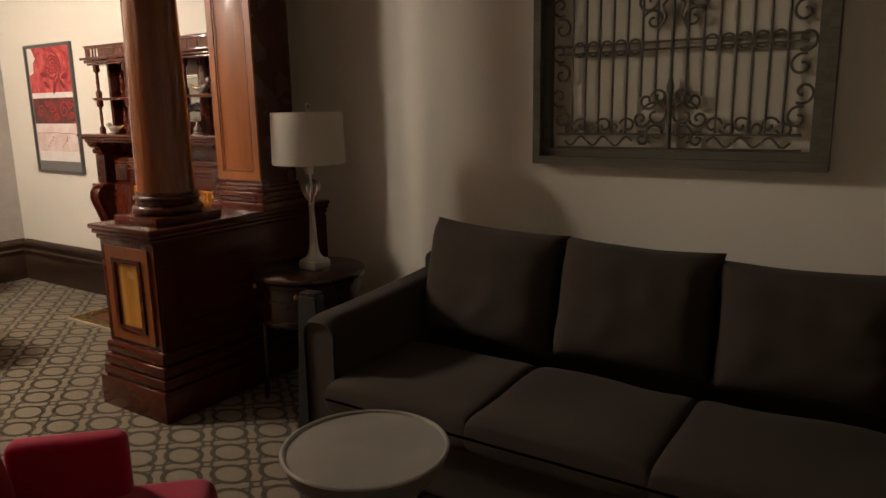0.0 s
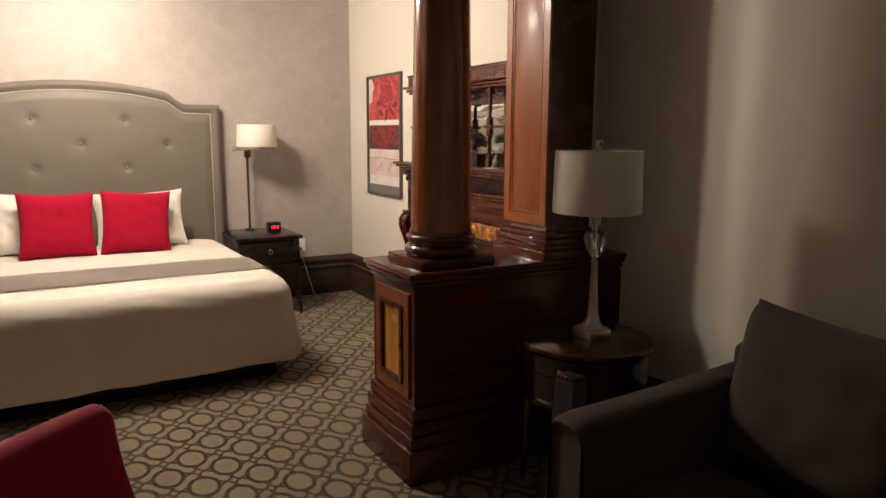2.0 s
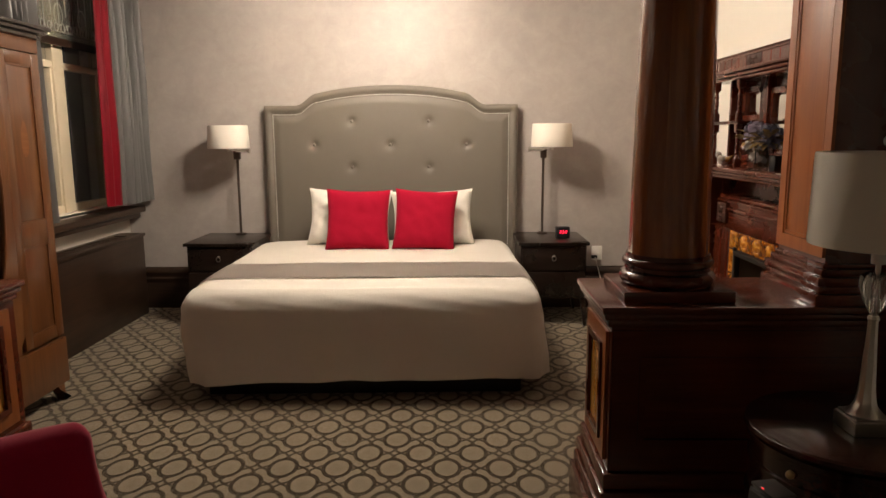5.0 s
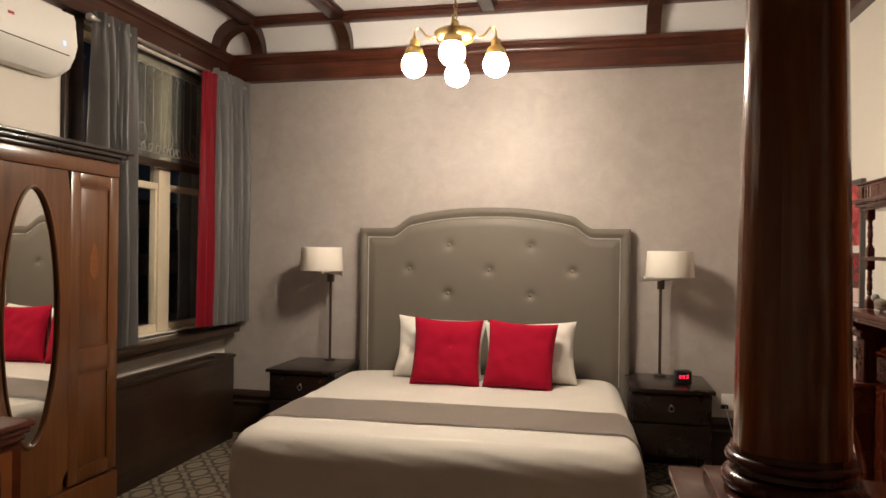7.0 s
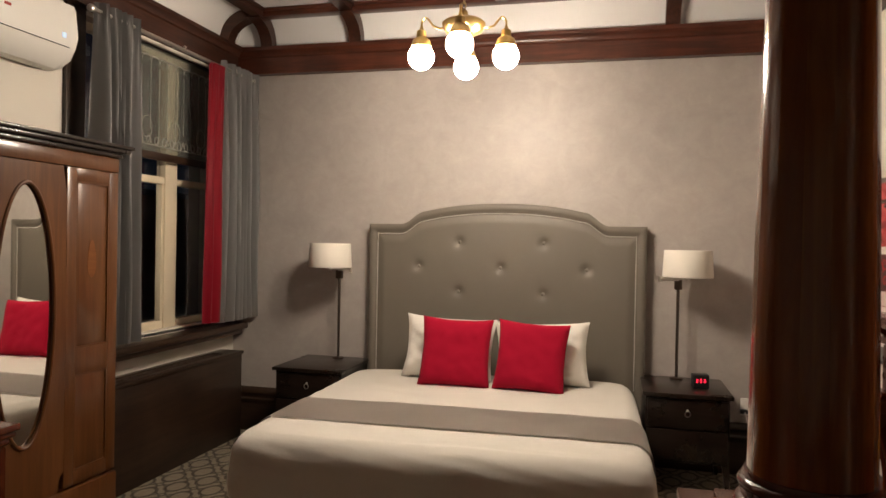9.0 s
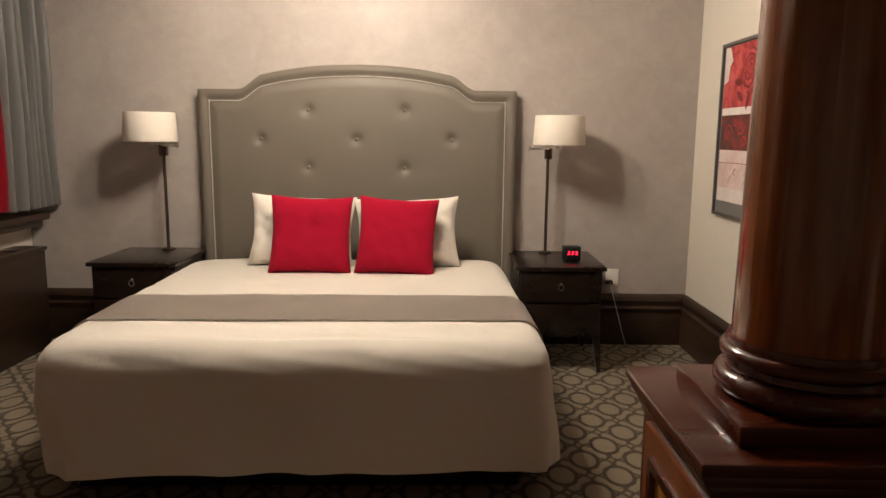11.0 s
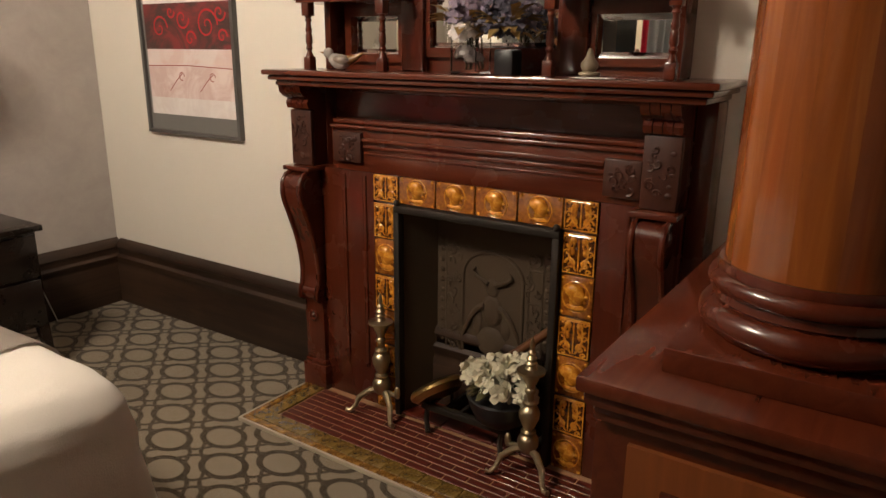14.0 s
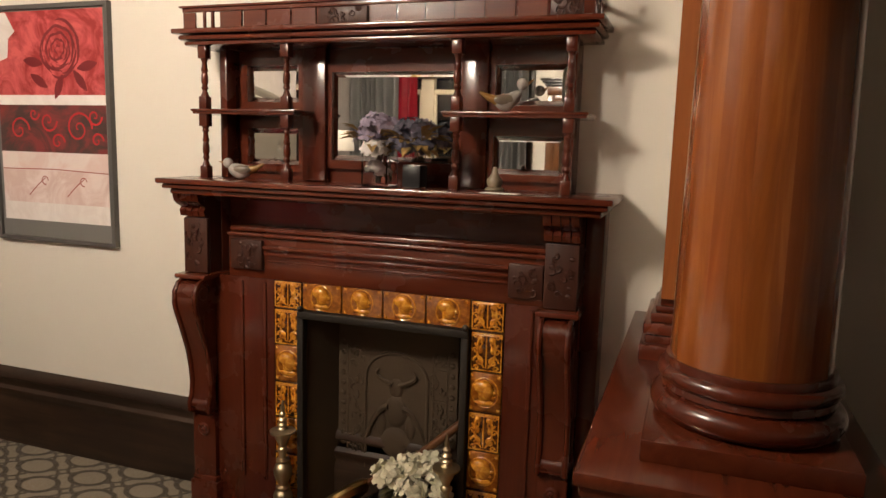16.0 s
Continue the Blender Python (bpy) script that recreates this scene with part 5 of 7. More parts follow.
t = thing("warming_pan", "round brass warming pan with a wooden handle leaning in the firebox", "pan", (-4.30, 2.985, 0.135))
m = pose(0, 0, 0.03, 0, -34, 22) @ pose(0, 0, 0, -28, 0, 0)
bm = BM()
q = lathe(BM(), [(0.004, -0.02), (0.085, -0.02), (0.105, 0.0), (0.105, 0.012), (0.095, 0.022), (0.05, 0.028), (0.004, 0.030)], 36)
merge(bm, q, m)
part("pan", bm, BRASS, t, "dull brass lidded pan")
bm = BM()
a = m @ Vector((0.10, 0, 0.0))
tube(bm, [a, (0.25, 0.07, 0.20), (0.43, 0.13, 0.36)], [0.011, 0.015, 0.017], 10)
part("handle", bm, WALNUT, t, "turned wooden handle")


def bunch(bm, c, r, n, seed, size, flat=0.8):
    """Small ruffled petals in a ball round c."""
    rnd = random.Random(seed)
    for k in range(n):
        d = Vector((rnd.gauss(0, 1), rnd.gauss(0, 1), abs(rnd.gauss(0.3, 0.8)))).normalized()
        p = Vector(c) + Vector((d.x, d.y, d.z * flat)) * r * rnd.uniform(0.72, 1.0)
        s = size * rnd.uniform(0.7, 1.25)
        m = Matrix.Translation(p) @ d.to_track_quat("Z", "Y").to_matrix().to_4x4() @ Matrix.Rotation(rnd.uniform(0, 6.3), 4, "Z")
        for j in range(4):
            a = math.pi / 2 * j
            c_, s_ = math.cos(a), math.sin(a)
            def P(u, v, w):
                return m @ Vector((u * c_ - v * s_, u * s_ + v * c_, w))
            add_mesh(bm, [P(0, 0, 0), P(0.5 * s, 0.40 * s, 0.12 * s), P(1.0 * s, 0.18 * s, 0.22 * s), P(1.0 * s, -0.18 * s, 0.16 * s), P(0.5 * s, -0.40 * s, 0.05 * s)], [(0, 1, 2, 3, 4)])
    return bm


def leaves(bm, c, r, n, seed, size):
    rnd = random.Random(seed)
    for k in range(n):
        a, el = rnd.uniform(0, 6.3), rnd.uniform(-0.5, 0.5)
        d = Vector((math.cos(a) * math.cos(el), math.sin(a) * math.cos(el), math.sin(el)))
        p0 = Vector(c) + d * r * 0.6
        p1, p2 = p0 + d * size * 0.5 + Vector((0, 0, 0.01)), p0 + d * size
        w = d.cross(Vector((0, 0, 1))).normalized() * size * 0.24
        add_mesh(bm, [p0, p1 + w, p2, p1 - w, p1 + Vector((0, 0, -0.006))], [(0, 1, 4), (1, 2, 4), (2, 3, 4), (3, 0, 4)])
    return bm


CREAMPETAL = cloth("cream_petal", (0.62, 0.58, 0.43), 0.8, 300, 0.14, 0.2, 0.1, 30)
LILAC = cloth("lilac_petal", (0.27, 0.225, 0.30), 0.8, 300, 0.20, 0.2, 0.1, 25)
SLATE = cloth("slate_blue_petal", (0.085, 0.080, 0.110), 0.8, 300, 0.3, 0.2, 0.1, 25)
WHITEPETAL = cloth("white_petal", (0.66, 0.62, 0.60), 0.8, 300, 0.1, 0.2, 0.1, 25)
LEAFGREEN = plain("dull_olive_leaf", (0.085, 0.075, 0.028), 0.6, 0, 0.4, 40, 0.1)
LEAFGOLD = plain("golden_leaf", (0.27, 0.175, 0.055), 0.6, 0, 0.3, 40, 0.1)

t = thing("flower_pot", "cream artificial flowers in a glossy black pot on the grate", "flowers", (-4.03, 2.985, 0.125))
bm = lathe(BM(), [(0.06, 0.0), (0.09, 0.02), (0.115, 0.07), (0.12, 0.095), (0.125, 0.105), (0.118, 0.11), (0.02, 0.10)], 30)
part("pot", bm, BLACK, t, "glossy black pot")
bm = BM()
for k, c in enumerate(((-0.07, -0.05, 0.18), (0.02, -0.08, 0.16), (-0.02, 0.0, 0.20), (0.07, -0.02, 0.19), (0.10, -0.06, 0.155), (-0.10, -0.01, 0.165), (0.04, 0.04, 0.20))):
    bunch(bm, c, 0.054, 26, 40 + k, 0.029, 0.9)
tagged(part("blossoms", bm, CREAMPETAL, t, "cream ruffled blossoms", 0), kind="stuff")
bm = leaves(BM(), (0, -0.01, 0.16), 0.09, 26, 61, 0.08)
tagged(part("leaves", bm, LEAFGREEN, t, "dull green leaves", 0), kind="stuff")

# ---- things on the mantel ----
t = thing("flower_vase", "square clear glass vase with lilac hydrangeas on the mantel", "vase", (-4.165, 2.955, 1.306))
bm = BM()
box(bm, -0.045, 0.045, -0.045, 0.045, 0.0, 0.010)
for s in (-1, 1):
    box(bm, -0.045, 0.045, min(s * 0.045, s * 0.041), max(s * 0.045, s * 0.041), 0.0102, 0.108)
    box(bm, min(s * 0.045, s * 0.041), max(s * 0.045, s * 0.041), -0.0408, 0.0408, 0.0102, 0.108)
part("vase", bm, GLASS, t, "thick square glass vase")
bm = BM()
for k in range(9):
    tube(bm, [(random.uniform(-0.03, 0.03), random.uniform(-0.03, 0.03), 0.015), (random.uniform(-0.03, 0.03), random.uniform(-0.03, 0.03), 0.13)], 0.003, 5)
tagged(part("stems", bm, LEAFGREEN, t, "", 0), kind="stuff")
bm = BM()
for k, c in enumerate(((-0.03, -0.02, 0.165), (0.03, 0.0, 0.185), (0.0, -0.03, 0.20), (-0.05, 0.02, 0.155))):
    bunch(bm, c, 0.052, 46, 70 + k, 0.016)
tagged(part("lilac_blossoms", bm, LILAC, t, "lilac hydrangea heads", 0), kind="stuff")
bm = BM()
bunch(bm, (0.0, -0.040, 0.115), 0.045, 60, 81, 0.017)
bunch(bm, (-0.01, -0.020, 0.060), 0.03, 60, 82, 0.015)
bunch(bm, (0.012, 0.0, 0.045), 0.026, 40, 84, 0.013)
tagged(part("white_blossoms", bm, WHITEPETAL, t, "white hydrangea head", 0), kind="stuff")
bm = leaves(BM(), (-0.02, -0.02, 0.16), 0.07, 26, 83, 0.07)
tagged(part("leaves", bm, LEAFGOLD, t, "golden brown leaves", 0), kind="stuff")
t = thing("dark_flower_vase", "dark vase with slate blue hydrangeas on the mantel", "vase", (-4.055, 2.99, 1.306))
bm = BM()
box(bm, -0.035, 0.030, -0.025, 0.040, 0.0, 0.075, 0.006)
part("vase", bm, BLACK, t, "black square vase")
bm = BM()
for k, c in enumerate(((-0.04, -0.03, 0.165), (0.03, -0.02, 0.165), (0.0, -0.04, 0.185), (0.07, -0.03, 0.135), (0.02, -0.05, 0.12), (-0.04, -0.05, 0.125))):
    bunch(bm, c, 0.052, 46, 90 + k, 0.016)
tagged(part("blue_blossoms", bm, SLATE, t, "slate blue hydrangea heads", 0), kind="stuff")
bm = leaves(BM(), (0.02, -0.05, 0.15), 0.075, 44, 97, 0.07)
tagged(part("leaves", bm, LEAFGOLD, t, "golden brown leaves", 0), kind="stuff")

CERAMIC = plain("grey_white_ceramic", (0.34, 0.31, 0.28), 0.25, 0, 0.5, 60, 0.03, 0.5)
WINGGREY = plain("mottled_wing_glaze", (0.15, 0.115, 0.085), 0.3, 0, 0.7, 90, 0.05, 0.4)
OCHRE = plain("ochre_ceramic", (0.26, 0.13, 0.035), 0.28, 0, 0.3, 40, 0.03, 0.5)


def bird(at, rz, k, label, lift=0.0):
    t = thing("bird_figurine", label, "figurine", at, rz)
    bm = ball(BM(), (0, 0, 0.036 * k), 0.036 * k, 20, 1.5, 0.95, 1.0)
    for v in bm.verts:
        if v.co.x > 0:
            v.co.z += v.co.x * (0.25 + lift)
    part("body", bm, CERAMIC, t)
    bm = ball(BM(), (0.055 * k, 0, 0.075 * k + lift * 0.08), 0.024 * k, 16)
    h = part("head", bm, CERAMIC, t)
    bm = tube(BM(), [(0.075 * k, 0, 0.075 * k + lift * 0.08), (0.10 * k, 0, 0.080 * k + lift * 0.11)], [0.007 * k, 0.001], 8)
    part("beak", bm, OCHRE, h)
    bm = tube(BM(), [(-0.035 * k, 0, 0.04 * k), (-0.08 * k, 0, 0.055 * k), (-0.115 * k, 0, 0.075 * k)], [0.022 * k, 0.014 * k, 0.004], 10)
    part("tail", bm, OCHRE, t, "ochre tail")
    for s in (-1, 1):
        bm = ball(BM(), (-0.016 * k, s * 0.024 * k, 0.045 * k), 0.030 * k, 16, 1.45, 0.42, 0.72)
        part("wing", bm, WINGGREY, t, "mottled brown-grey wing")


bird((-4.735, 2.985, 1.306), 195, 0.78, "small ceramic bird with ochre tail on the mantel")
bird((-3.745, 2.985, 1.556), 20, 0.78, "ceramic bird looking up on the overmantel shelf", 0.35)
t = thing("pear_ornament", "small grey ornament shaped like a pear on the mantel", "ornament", (-3.765, 2.935, 1.306))
bm = lathe(BM(), [(0.004, 0), (0.032, 0.004), (0.038, 0.012), (0.036, 0.018), (0.022, 0.022), (0.030, 0.035), (0.030, 0.05), (0.018, 0.065), (0.012, 0.08), (0.010, 0.092), (0.004, 0.10)], 22)
for v in bm.verts:
    v.co *= 0.8
part("ornament_body", bm, plain("mottled_ochre_grey", (0.20, 0.155, 0.10), 0.4, 0, 0.4, 60, 0.2), t)
t = part("paper_card", box(BM(), -0.06, 0.06, -0.02, 0.02, 0, 0.0015), WHITEPLASTIC)
t.matrix_world = pose(-3.735, 2.885, 1.3075, 0, 0, -4)
tagged(t, "small white paper card lying on the mantel", "card")
t = thing("brass_ball", "small dull metal ball ornament on the overmantel top", "ornament", (-3.500, 2.99, 1.306 + 0.606))
part("ball", ball(BM(), (0, 0, 0.024), 0.024, 16), LEAD, t)


# ---- framed print ----
def art(name, a, b_, scale, rough=0.6):
    m, N, L, bs = mat(name)
    v = coords(N, L)
    n1 = noise_tex(N, L, v, scale, 5, 0.6, 2.5)
    L.new(ramp(N, L, n1, ((0.40, a), (0.60, b_))), bs.inputs["Base Color"])
    bs.inputs["Roughness"].default_value = rough
    return m


PX0, PX1, PZ0, PZ1 = -6.155, -5.480, 0.978, 1.995
t = thing("framed_print", "tall red, black and pink art print in a thin grey frame", "picture", ((PX0 + PX1) / 2, NY, PZ0))
pw, ph = (PX1 - PX0) / 2, PZ1 - PZ0
bm = BM()
panel_frame(bm, -pw, pw, 0, ph, 0.018, 0.026, lambda u, q, z: Vector((u, -q, z)))
part("frame", bm, plain("graphite_frame", (0.085, 0.080, 0.076), 0.45, 0, 0.1, 20, 0.05), t, "thin dark grey frame")
GREYMAT = plain("grey_mount", (0.16, 0.155, 0.145), 0.6, 0, 0.06, 20, 0.03)
bm = box(BM(), -pw + 0.018, pw - 0.018, -0.012, -0.002, 0.018, ph - 0.018)
part("mount", bm, GREYMAT, t, "grey mount")
# ink colours are paled by the reflection of a picture glass that isn't built
bands = ((0.092, 0.172, art("white_band", (0.66, 0.60, 0.57), (0.72, 0.67, 0.64), 6), "white_band"),
         (0.172, 0.315, art("pink_band", (0.60, 0.44, 0.41), (0.70, 0.58, 0.55), 5), "pink_band"),
         (0.315, 0.395, art("blush_band", (0.70, 0.60, 0.57), (0.66, 0.50, 0.47), 4), "blush_band"),
         (0.395, 0.598, art("black_red_band", (0.060, 0.030, 0.026), (0.20, 0.030, 0.030), 4), "black_red_band"),
         (0.598, 0.640, art("white_stripe", (0.70, 0.66, 0.63), (0.75, 0.72, 0.69), 8), "white_stripe"),
         (0.640, 0.992, art("red_rose_band", (0.30, 0.020, 0.022), (0.58, 0.10, 0.10), 5.5), "red_band"))
for z0, z1, mm, nm in bands:
    part(nm, box(BM(), -pw + 0.035, pw - 0.035, -0.014, -0.0125, z0, z1), mm, t)
DARKROSE = plain("dark_red_ink", (0.17, 0.010, 0.014), 0.6, 0, 0.3, 20, 0)
bm = BM()
for k in range(26):
    q = k / 25
    r, a0 = 0.018 + 0.095 * q, k * 2.4
    tube(bm, [(0.07 + r * math.cos(a0 + w), -0.0141, 0.83 + 1.05 * r * math.sin(a0 + w) + 0.010 * math.sin(3 * w)) for w in np.linspace(-0.75, 0.75, 9)], [0.0015 + (0.003 + 0.006 * q) * math.sin(w) for w in np.linspace(0.05, 3.09, 9)], 4)
for x_, z_, a0 in ((-0.06, 0.70, 2.6), (0.05, 0.675, 4.3), (0.17, 0.70, 5.4), (0.21, 0.76, 0.2), (-0.09, 0.78, 3.0)):
    tube(bm, [(x_ + (w - 0.5) * 0.11 * math.cos(a0), -0.0141, z_ + (w - 0.5) * 0.11 * math.sin(a0)) for w in np.linspace(0, 1, 9)], [0.002 + 0.020 * math.sin(w) for w in np.linspace(0.05, 3.09, 9)], 6)
for v in bm.verts:
    v.co.y = -0.0141 - max(0, -0.0141 - v.co.y) * 0.02
part("rose_print", bm, DARKROSE, t, "dark red printed rose")
REDINK = plain("red_ink", (0.46, 0.015, 0.02), 0.6, 0, 0.2, 20, 0)
PINKINK = plain("rust_ink", (0.30, 0.06, 0.045), 0.6, 0, 0.2, 20, 0)
bm = BM()
for cx, cz, r, tw in ((0.15, 0.50, 0.075, 11), (-0.02, 0.53, 0.05, -9), (-0.19, 0.49, 0.06, 9), (0.24, 0.55, 0.04, -9), (0.03, 0.44, 0.04, 8), (-0.10, 0.56, 0.03, -8), (0.25, 0.45, 0.035, 8)):
    tube(bm, [(cx + r * (1 - q) * math.cos(q * tw), -0.0141, cz + r * (1 - q) * math.sin(q * tw)) for q in np.linspace(0, 0.95, 36)], [0.0065 * (1 - 0.6 * q) for q in np.linspace(0, 1, 36)], 4)
for v in bm.verts:
    v.co.y = -0.0141 - max(0, -0.0141 - v.co.y) * 0.1
part("scroll_print", bm, REDINK, t, "red printed scrolls")
bm = BM()
for cx in (-0.10, 0.12):
    tube(bm, [(cx - 0.05, -0.0141, 0.205), (cx, -0.0141, 0.25), (cx + 0.05, -0.0141, 0.285)], 0.003, 4)
    tube(bm, [(cx + 0.045 + 0.018 * math.cos(q), -0.0141, 0.272 + 0.018 * math.sin(q)) for q in np.linspace(0, 5, 12)], 0.003, 4)
tube(bm, [(-pw + 0.036, -0.0141, 0.318), (0, -0.0141, 0.322), (pw - 0.036, -0.0141, 0.312)], 0.003, 4)
for v in bm.verts:
    v.co.y = -0.0141 - max(0, -0.0141 - v.co.y) * 0.1
part("twig_print", bm, PINKINK, t, "rust printed twigs")
bm = BM()
prism(bm, [(-pw + 0.035, -0.0146, 0.78), (-pw + 0.10, -0.0146, 0.80), (-pw + 0.11, -0.0146, 0.88), (-pw + 0.15, -0.0146, 0.91), (-pw + 0.10, -0.0146, 0.99), (-pw + 0.035, -0.0146, 0.99)], (0, 0.0004, 0))
part("pale_corner", bm, bands[0][2], t, "pale torn corner of the print")


# ---- wardrobe ----
WA = thing("wardrobe", "walnut wardrobe with an oval mirror in the middle door", "wardrobe", (-3.91, SY + 0.003, 0))
# local: front at y 0.58; x from -0.55 to 0.55
FY = 0.58
bm = BM()
box(bm, -0.535, 0.535, 0.0, FY - 0.022, 0.12, 1.985, 0.004)
part("carcass", bm, WALNUT, WA)
bm = BM()
box(bm, -0.60, 0.60, -0.0, FY + 0.055, 2.052, 2.070, 0.005)
box(bm, -0.585, 0.585, 0.0, FY + 0.04, 2.030, 2.051, 0.006)
box(bm, -0.565, 0.565, 0.0, FY + 0.02, 2.005, 2.029, 0.008)
part("cornice", bm, ESPRESSO, WA, "dark moulded cornice")
bm = BM()
box(bm, -0.545, 0.545, 0.0, FY, 1.930, 2.004, 0.004)
part("frieze", bm, WALNUT, WA)
bm = BM()
box(bm, -0.548, 0.548, 0.0, FY + 0.006, 0.10, 0.36, 0.004)
part("base_drawer", bm, WALNUT, WA)
for x in (-0.52, 0.52):
    bm = BM()
    s = -1 if x > 0 else 1
    prism(bm, [(x - 0.028, FY + 0.004, 0.0), (x + 0.028, FY + 0.004, 0.0), (x + 0.028, FY + 0.004, 0.11), (x + s * 0.10, FY + 0.004, 0.11), (x + s * 0.08, FY + 0.004, 0.08), (x + s * 0.05, FY + 0.004, 0.05)] if x < 0 else [(x + 0.028, FY + 0.004, 0.0), (x - 0.028, FY + 0.004, 0.0), (x - 0.05, FY + 0.004, 0.05), (x - 0.08, FY + 0.004, 0.08), (x - 0.10, FY + 0.004, 0.11), (x + 0.028, FY + 0.004, 0.11)], (0, -0.05, 0))
    part("bracket_foot", bm, WALNUT, WA)
    bm = box(BM(), x - 0.03, x + 0.03, 0.01, 0.06, 0.0, 0.11, 0.003)
    part("back_foot", bm, WALNUT, WA)


INLAY = wood("orange_inlay", (0.10, 0.032, 0.009), (0.16, 0.055, 0.015), (0.22, 0.085, 0.024), 0, 0.35, 0.2, 3.0)


def side_door(x0, x1):
    put = lambda u, q, z: Vector((u, FY - 0.020 + q, z))
    w = 0.062
    d = part("side_door", box(BM(), x0, x1, FY - 0.0218, FY - 0.0202, 0.38, 1.925), WALNUT, WA)
    for u in (x0, x1 - w):
        part("stile", box(BM(), u, u + w, FY - 0.020, FY, 0.38, 1.925, 0.002), WALNUT, d)
    for z0, z1 in ((0.38, 0.442), (0.918, 1.043), (1.863, 1.925)):
        part("rail", box(BM(), x0 + w, x1 - w, FY - 0.020, FY - 0.0005, z0, z1, 0.002), WALNUT, d)
    for z0, z1 in ((0.442, 0.918), (1.043, 1.863)):
        bm = box(BM(), x0 + w, x1 - w, FY - 0.020, FY - 0.008, z0, z1, 0.003)
        part("door_panel", bm, WALNUT, d)
        bm = BM()
        panel_frame(bm, x0 + w - 0.002, x1 - w + 0.002, z0 - 0.002, z1 + 0.002, 0.012, 0.018, put)
        part("panel_bead", bm, WALNUT, d)
        if z0 > 1:
            xm, zm = (x0 + x1) / 2, z0 + 0.44
            bm = prism(BM(), [(xm + 0.030 * (1 - 0.25 * math.sin(a)) * math.cos(a), FY - 0.0085, zm + 0.095 * math.sin(a)) for a in np.linspace(0, 2 * math.pi, 25)[:-1]], (0, 0.0015, 0))
            part("inlay", bm, INLAY, d, "faded orange marquetry urn inlay")


side_door(-0.540, -0.190)
side_door(0.280, 0.540)
# middle door with an oval opening
OX, OZ, OA, OB = 0.045, 1.235, 0.160, 0.590
bm = BM()
n = 64
outer, inner = [], []
for k in range(n):
    a = 2 * math.pi * k / n
    c, s = math.cos(a), math.sin(a)
    inner.append((OX + OA * c, OZ + OB * s))
    q = min((0.233 / abs(c)) if abs(c) > 1e-6 else 9, (0.69 if s > 0 else 0.855) / abs(s) if abs(s) > 1e-6 else 9)
    outer.append((OX + q * c, OZ + q * s))
vs = [(x, FY, z) for x, z in outer] + [(x, FY, z) for x, z in inner] + [(x, FY - 0.020, z) for x, z in outer] + [(x, FY - 0.020, z) for x, z in inner]
fs = []
for k in range(n):
    j = (k + 1) % n
    fs += [(k, j, n + j, n + k), (n + k, n + j, 3 * n + j, 3 * n + k), (2 * n + k, 3 * n + k, 3 * n + j, 2 * n + j), (k, 2 * n + k, 2 * n + j, j)]
add_mesh(bm, vs, fs)
door = part("middle_door", bm, WALNUT, WA)
bm = BM()
tube(bm, [(OX + (OA + 0.006) * math.cos(a), FY, OZ + (OB + 0.006) * math.sin(a)) for a in np.linspace(0, 2 * math.pi, 65)], 0.009, 8)
part("oval_moulding", bm, WALNUT, door)
bm = BM()
add_mesh(bm, [(OX + (OA + 0.004) * math.cos(2 * math.pi * k / n), FY - 0.010, OZ + (OB + 0.004) * math.sin(2 * math.pi * k / n)) for k in range(n)] + [(OX + (OA + 0.004) * math.cos(2 * math.pi * k / n), FY - 0.016, OZ + (OB + 0.004) * math.sin(2 * math.pi * k / n)) for k in range(n)],
         [tuple(range(n)), tuple(range(n, 2 * n))] + [(k, (k + 1) % n, n + (k + 1) % n, n + k) for k in range(n)])
part("oval_mirror", bm, MIRROR, door, "tall oval mirror")

# ---- window ----
WI = thing("window_1", "tall cream painted sash window at night", "window", ((W0 + W1) / 2, SY - 0.10, WZ0), kind="structure")
ox = (W0 + W1) / 2


def wbox(name, x0, x1, y0, y1, z0, z1, material, parent=None, bev=0.004, label=""):
    bm = box(BM(), x0 - ox, x1 - ox, y0, y1, z0 - WZ0, z1 - WZ0, bev)
    return part(name, bm, material, parent or WI, label)


for x, w in ((-5.84, 0.070), (-5.235, 0.050)):
    wbox("mullion", x - w, x + w, -0.06, 0.02, WZ0, WZ1, WINPAINT)
wbox("outer_stile", W0, W0 + 0.04, -0.06, 0.02, WZ0, WZ1, WINPAINT)
wbox("outer_stile", W1 - 0.04, W1, -0.06, 0.02, WZ0, WZ1, WINPAINT)
lights = ((W0 + 0.04, -5.91), (-5.77, -5.285), (-5.185, W1 - 0.04))
for x0, x1 in lights:
    wbox("bottom_rail", x0, x1, -0.05, 0.01, WZ0, WZ0 + 0.055, WINPAINT)
    wbox("meeting_rail", x0, x1, -0.05, 0.012, 1.985, 2.035, WINPAINT)
    wbox("top_rail", x0, x1, -0.05, 0.01, WZ1 - 0.05, WZ1, WINPAINT)
    for q in (x0, x1 - 0.022):
        wbox("sash_stile", q, q + 0.022, -0.045, 0.005, WZ0 + 0.055, 1.985, WINPAINT)
    for z0, z1 in ((WZ0 + 0.055, 1.985), (2.035, WZ1 - 0.05)):
        p = wbox("pane", x0 + 0.02, x1 - 0.02, -0.022, -0.018, z0, z1, PANE, None, 0)
        p.visible_shadow = False
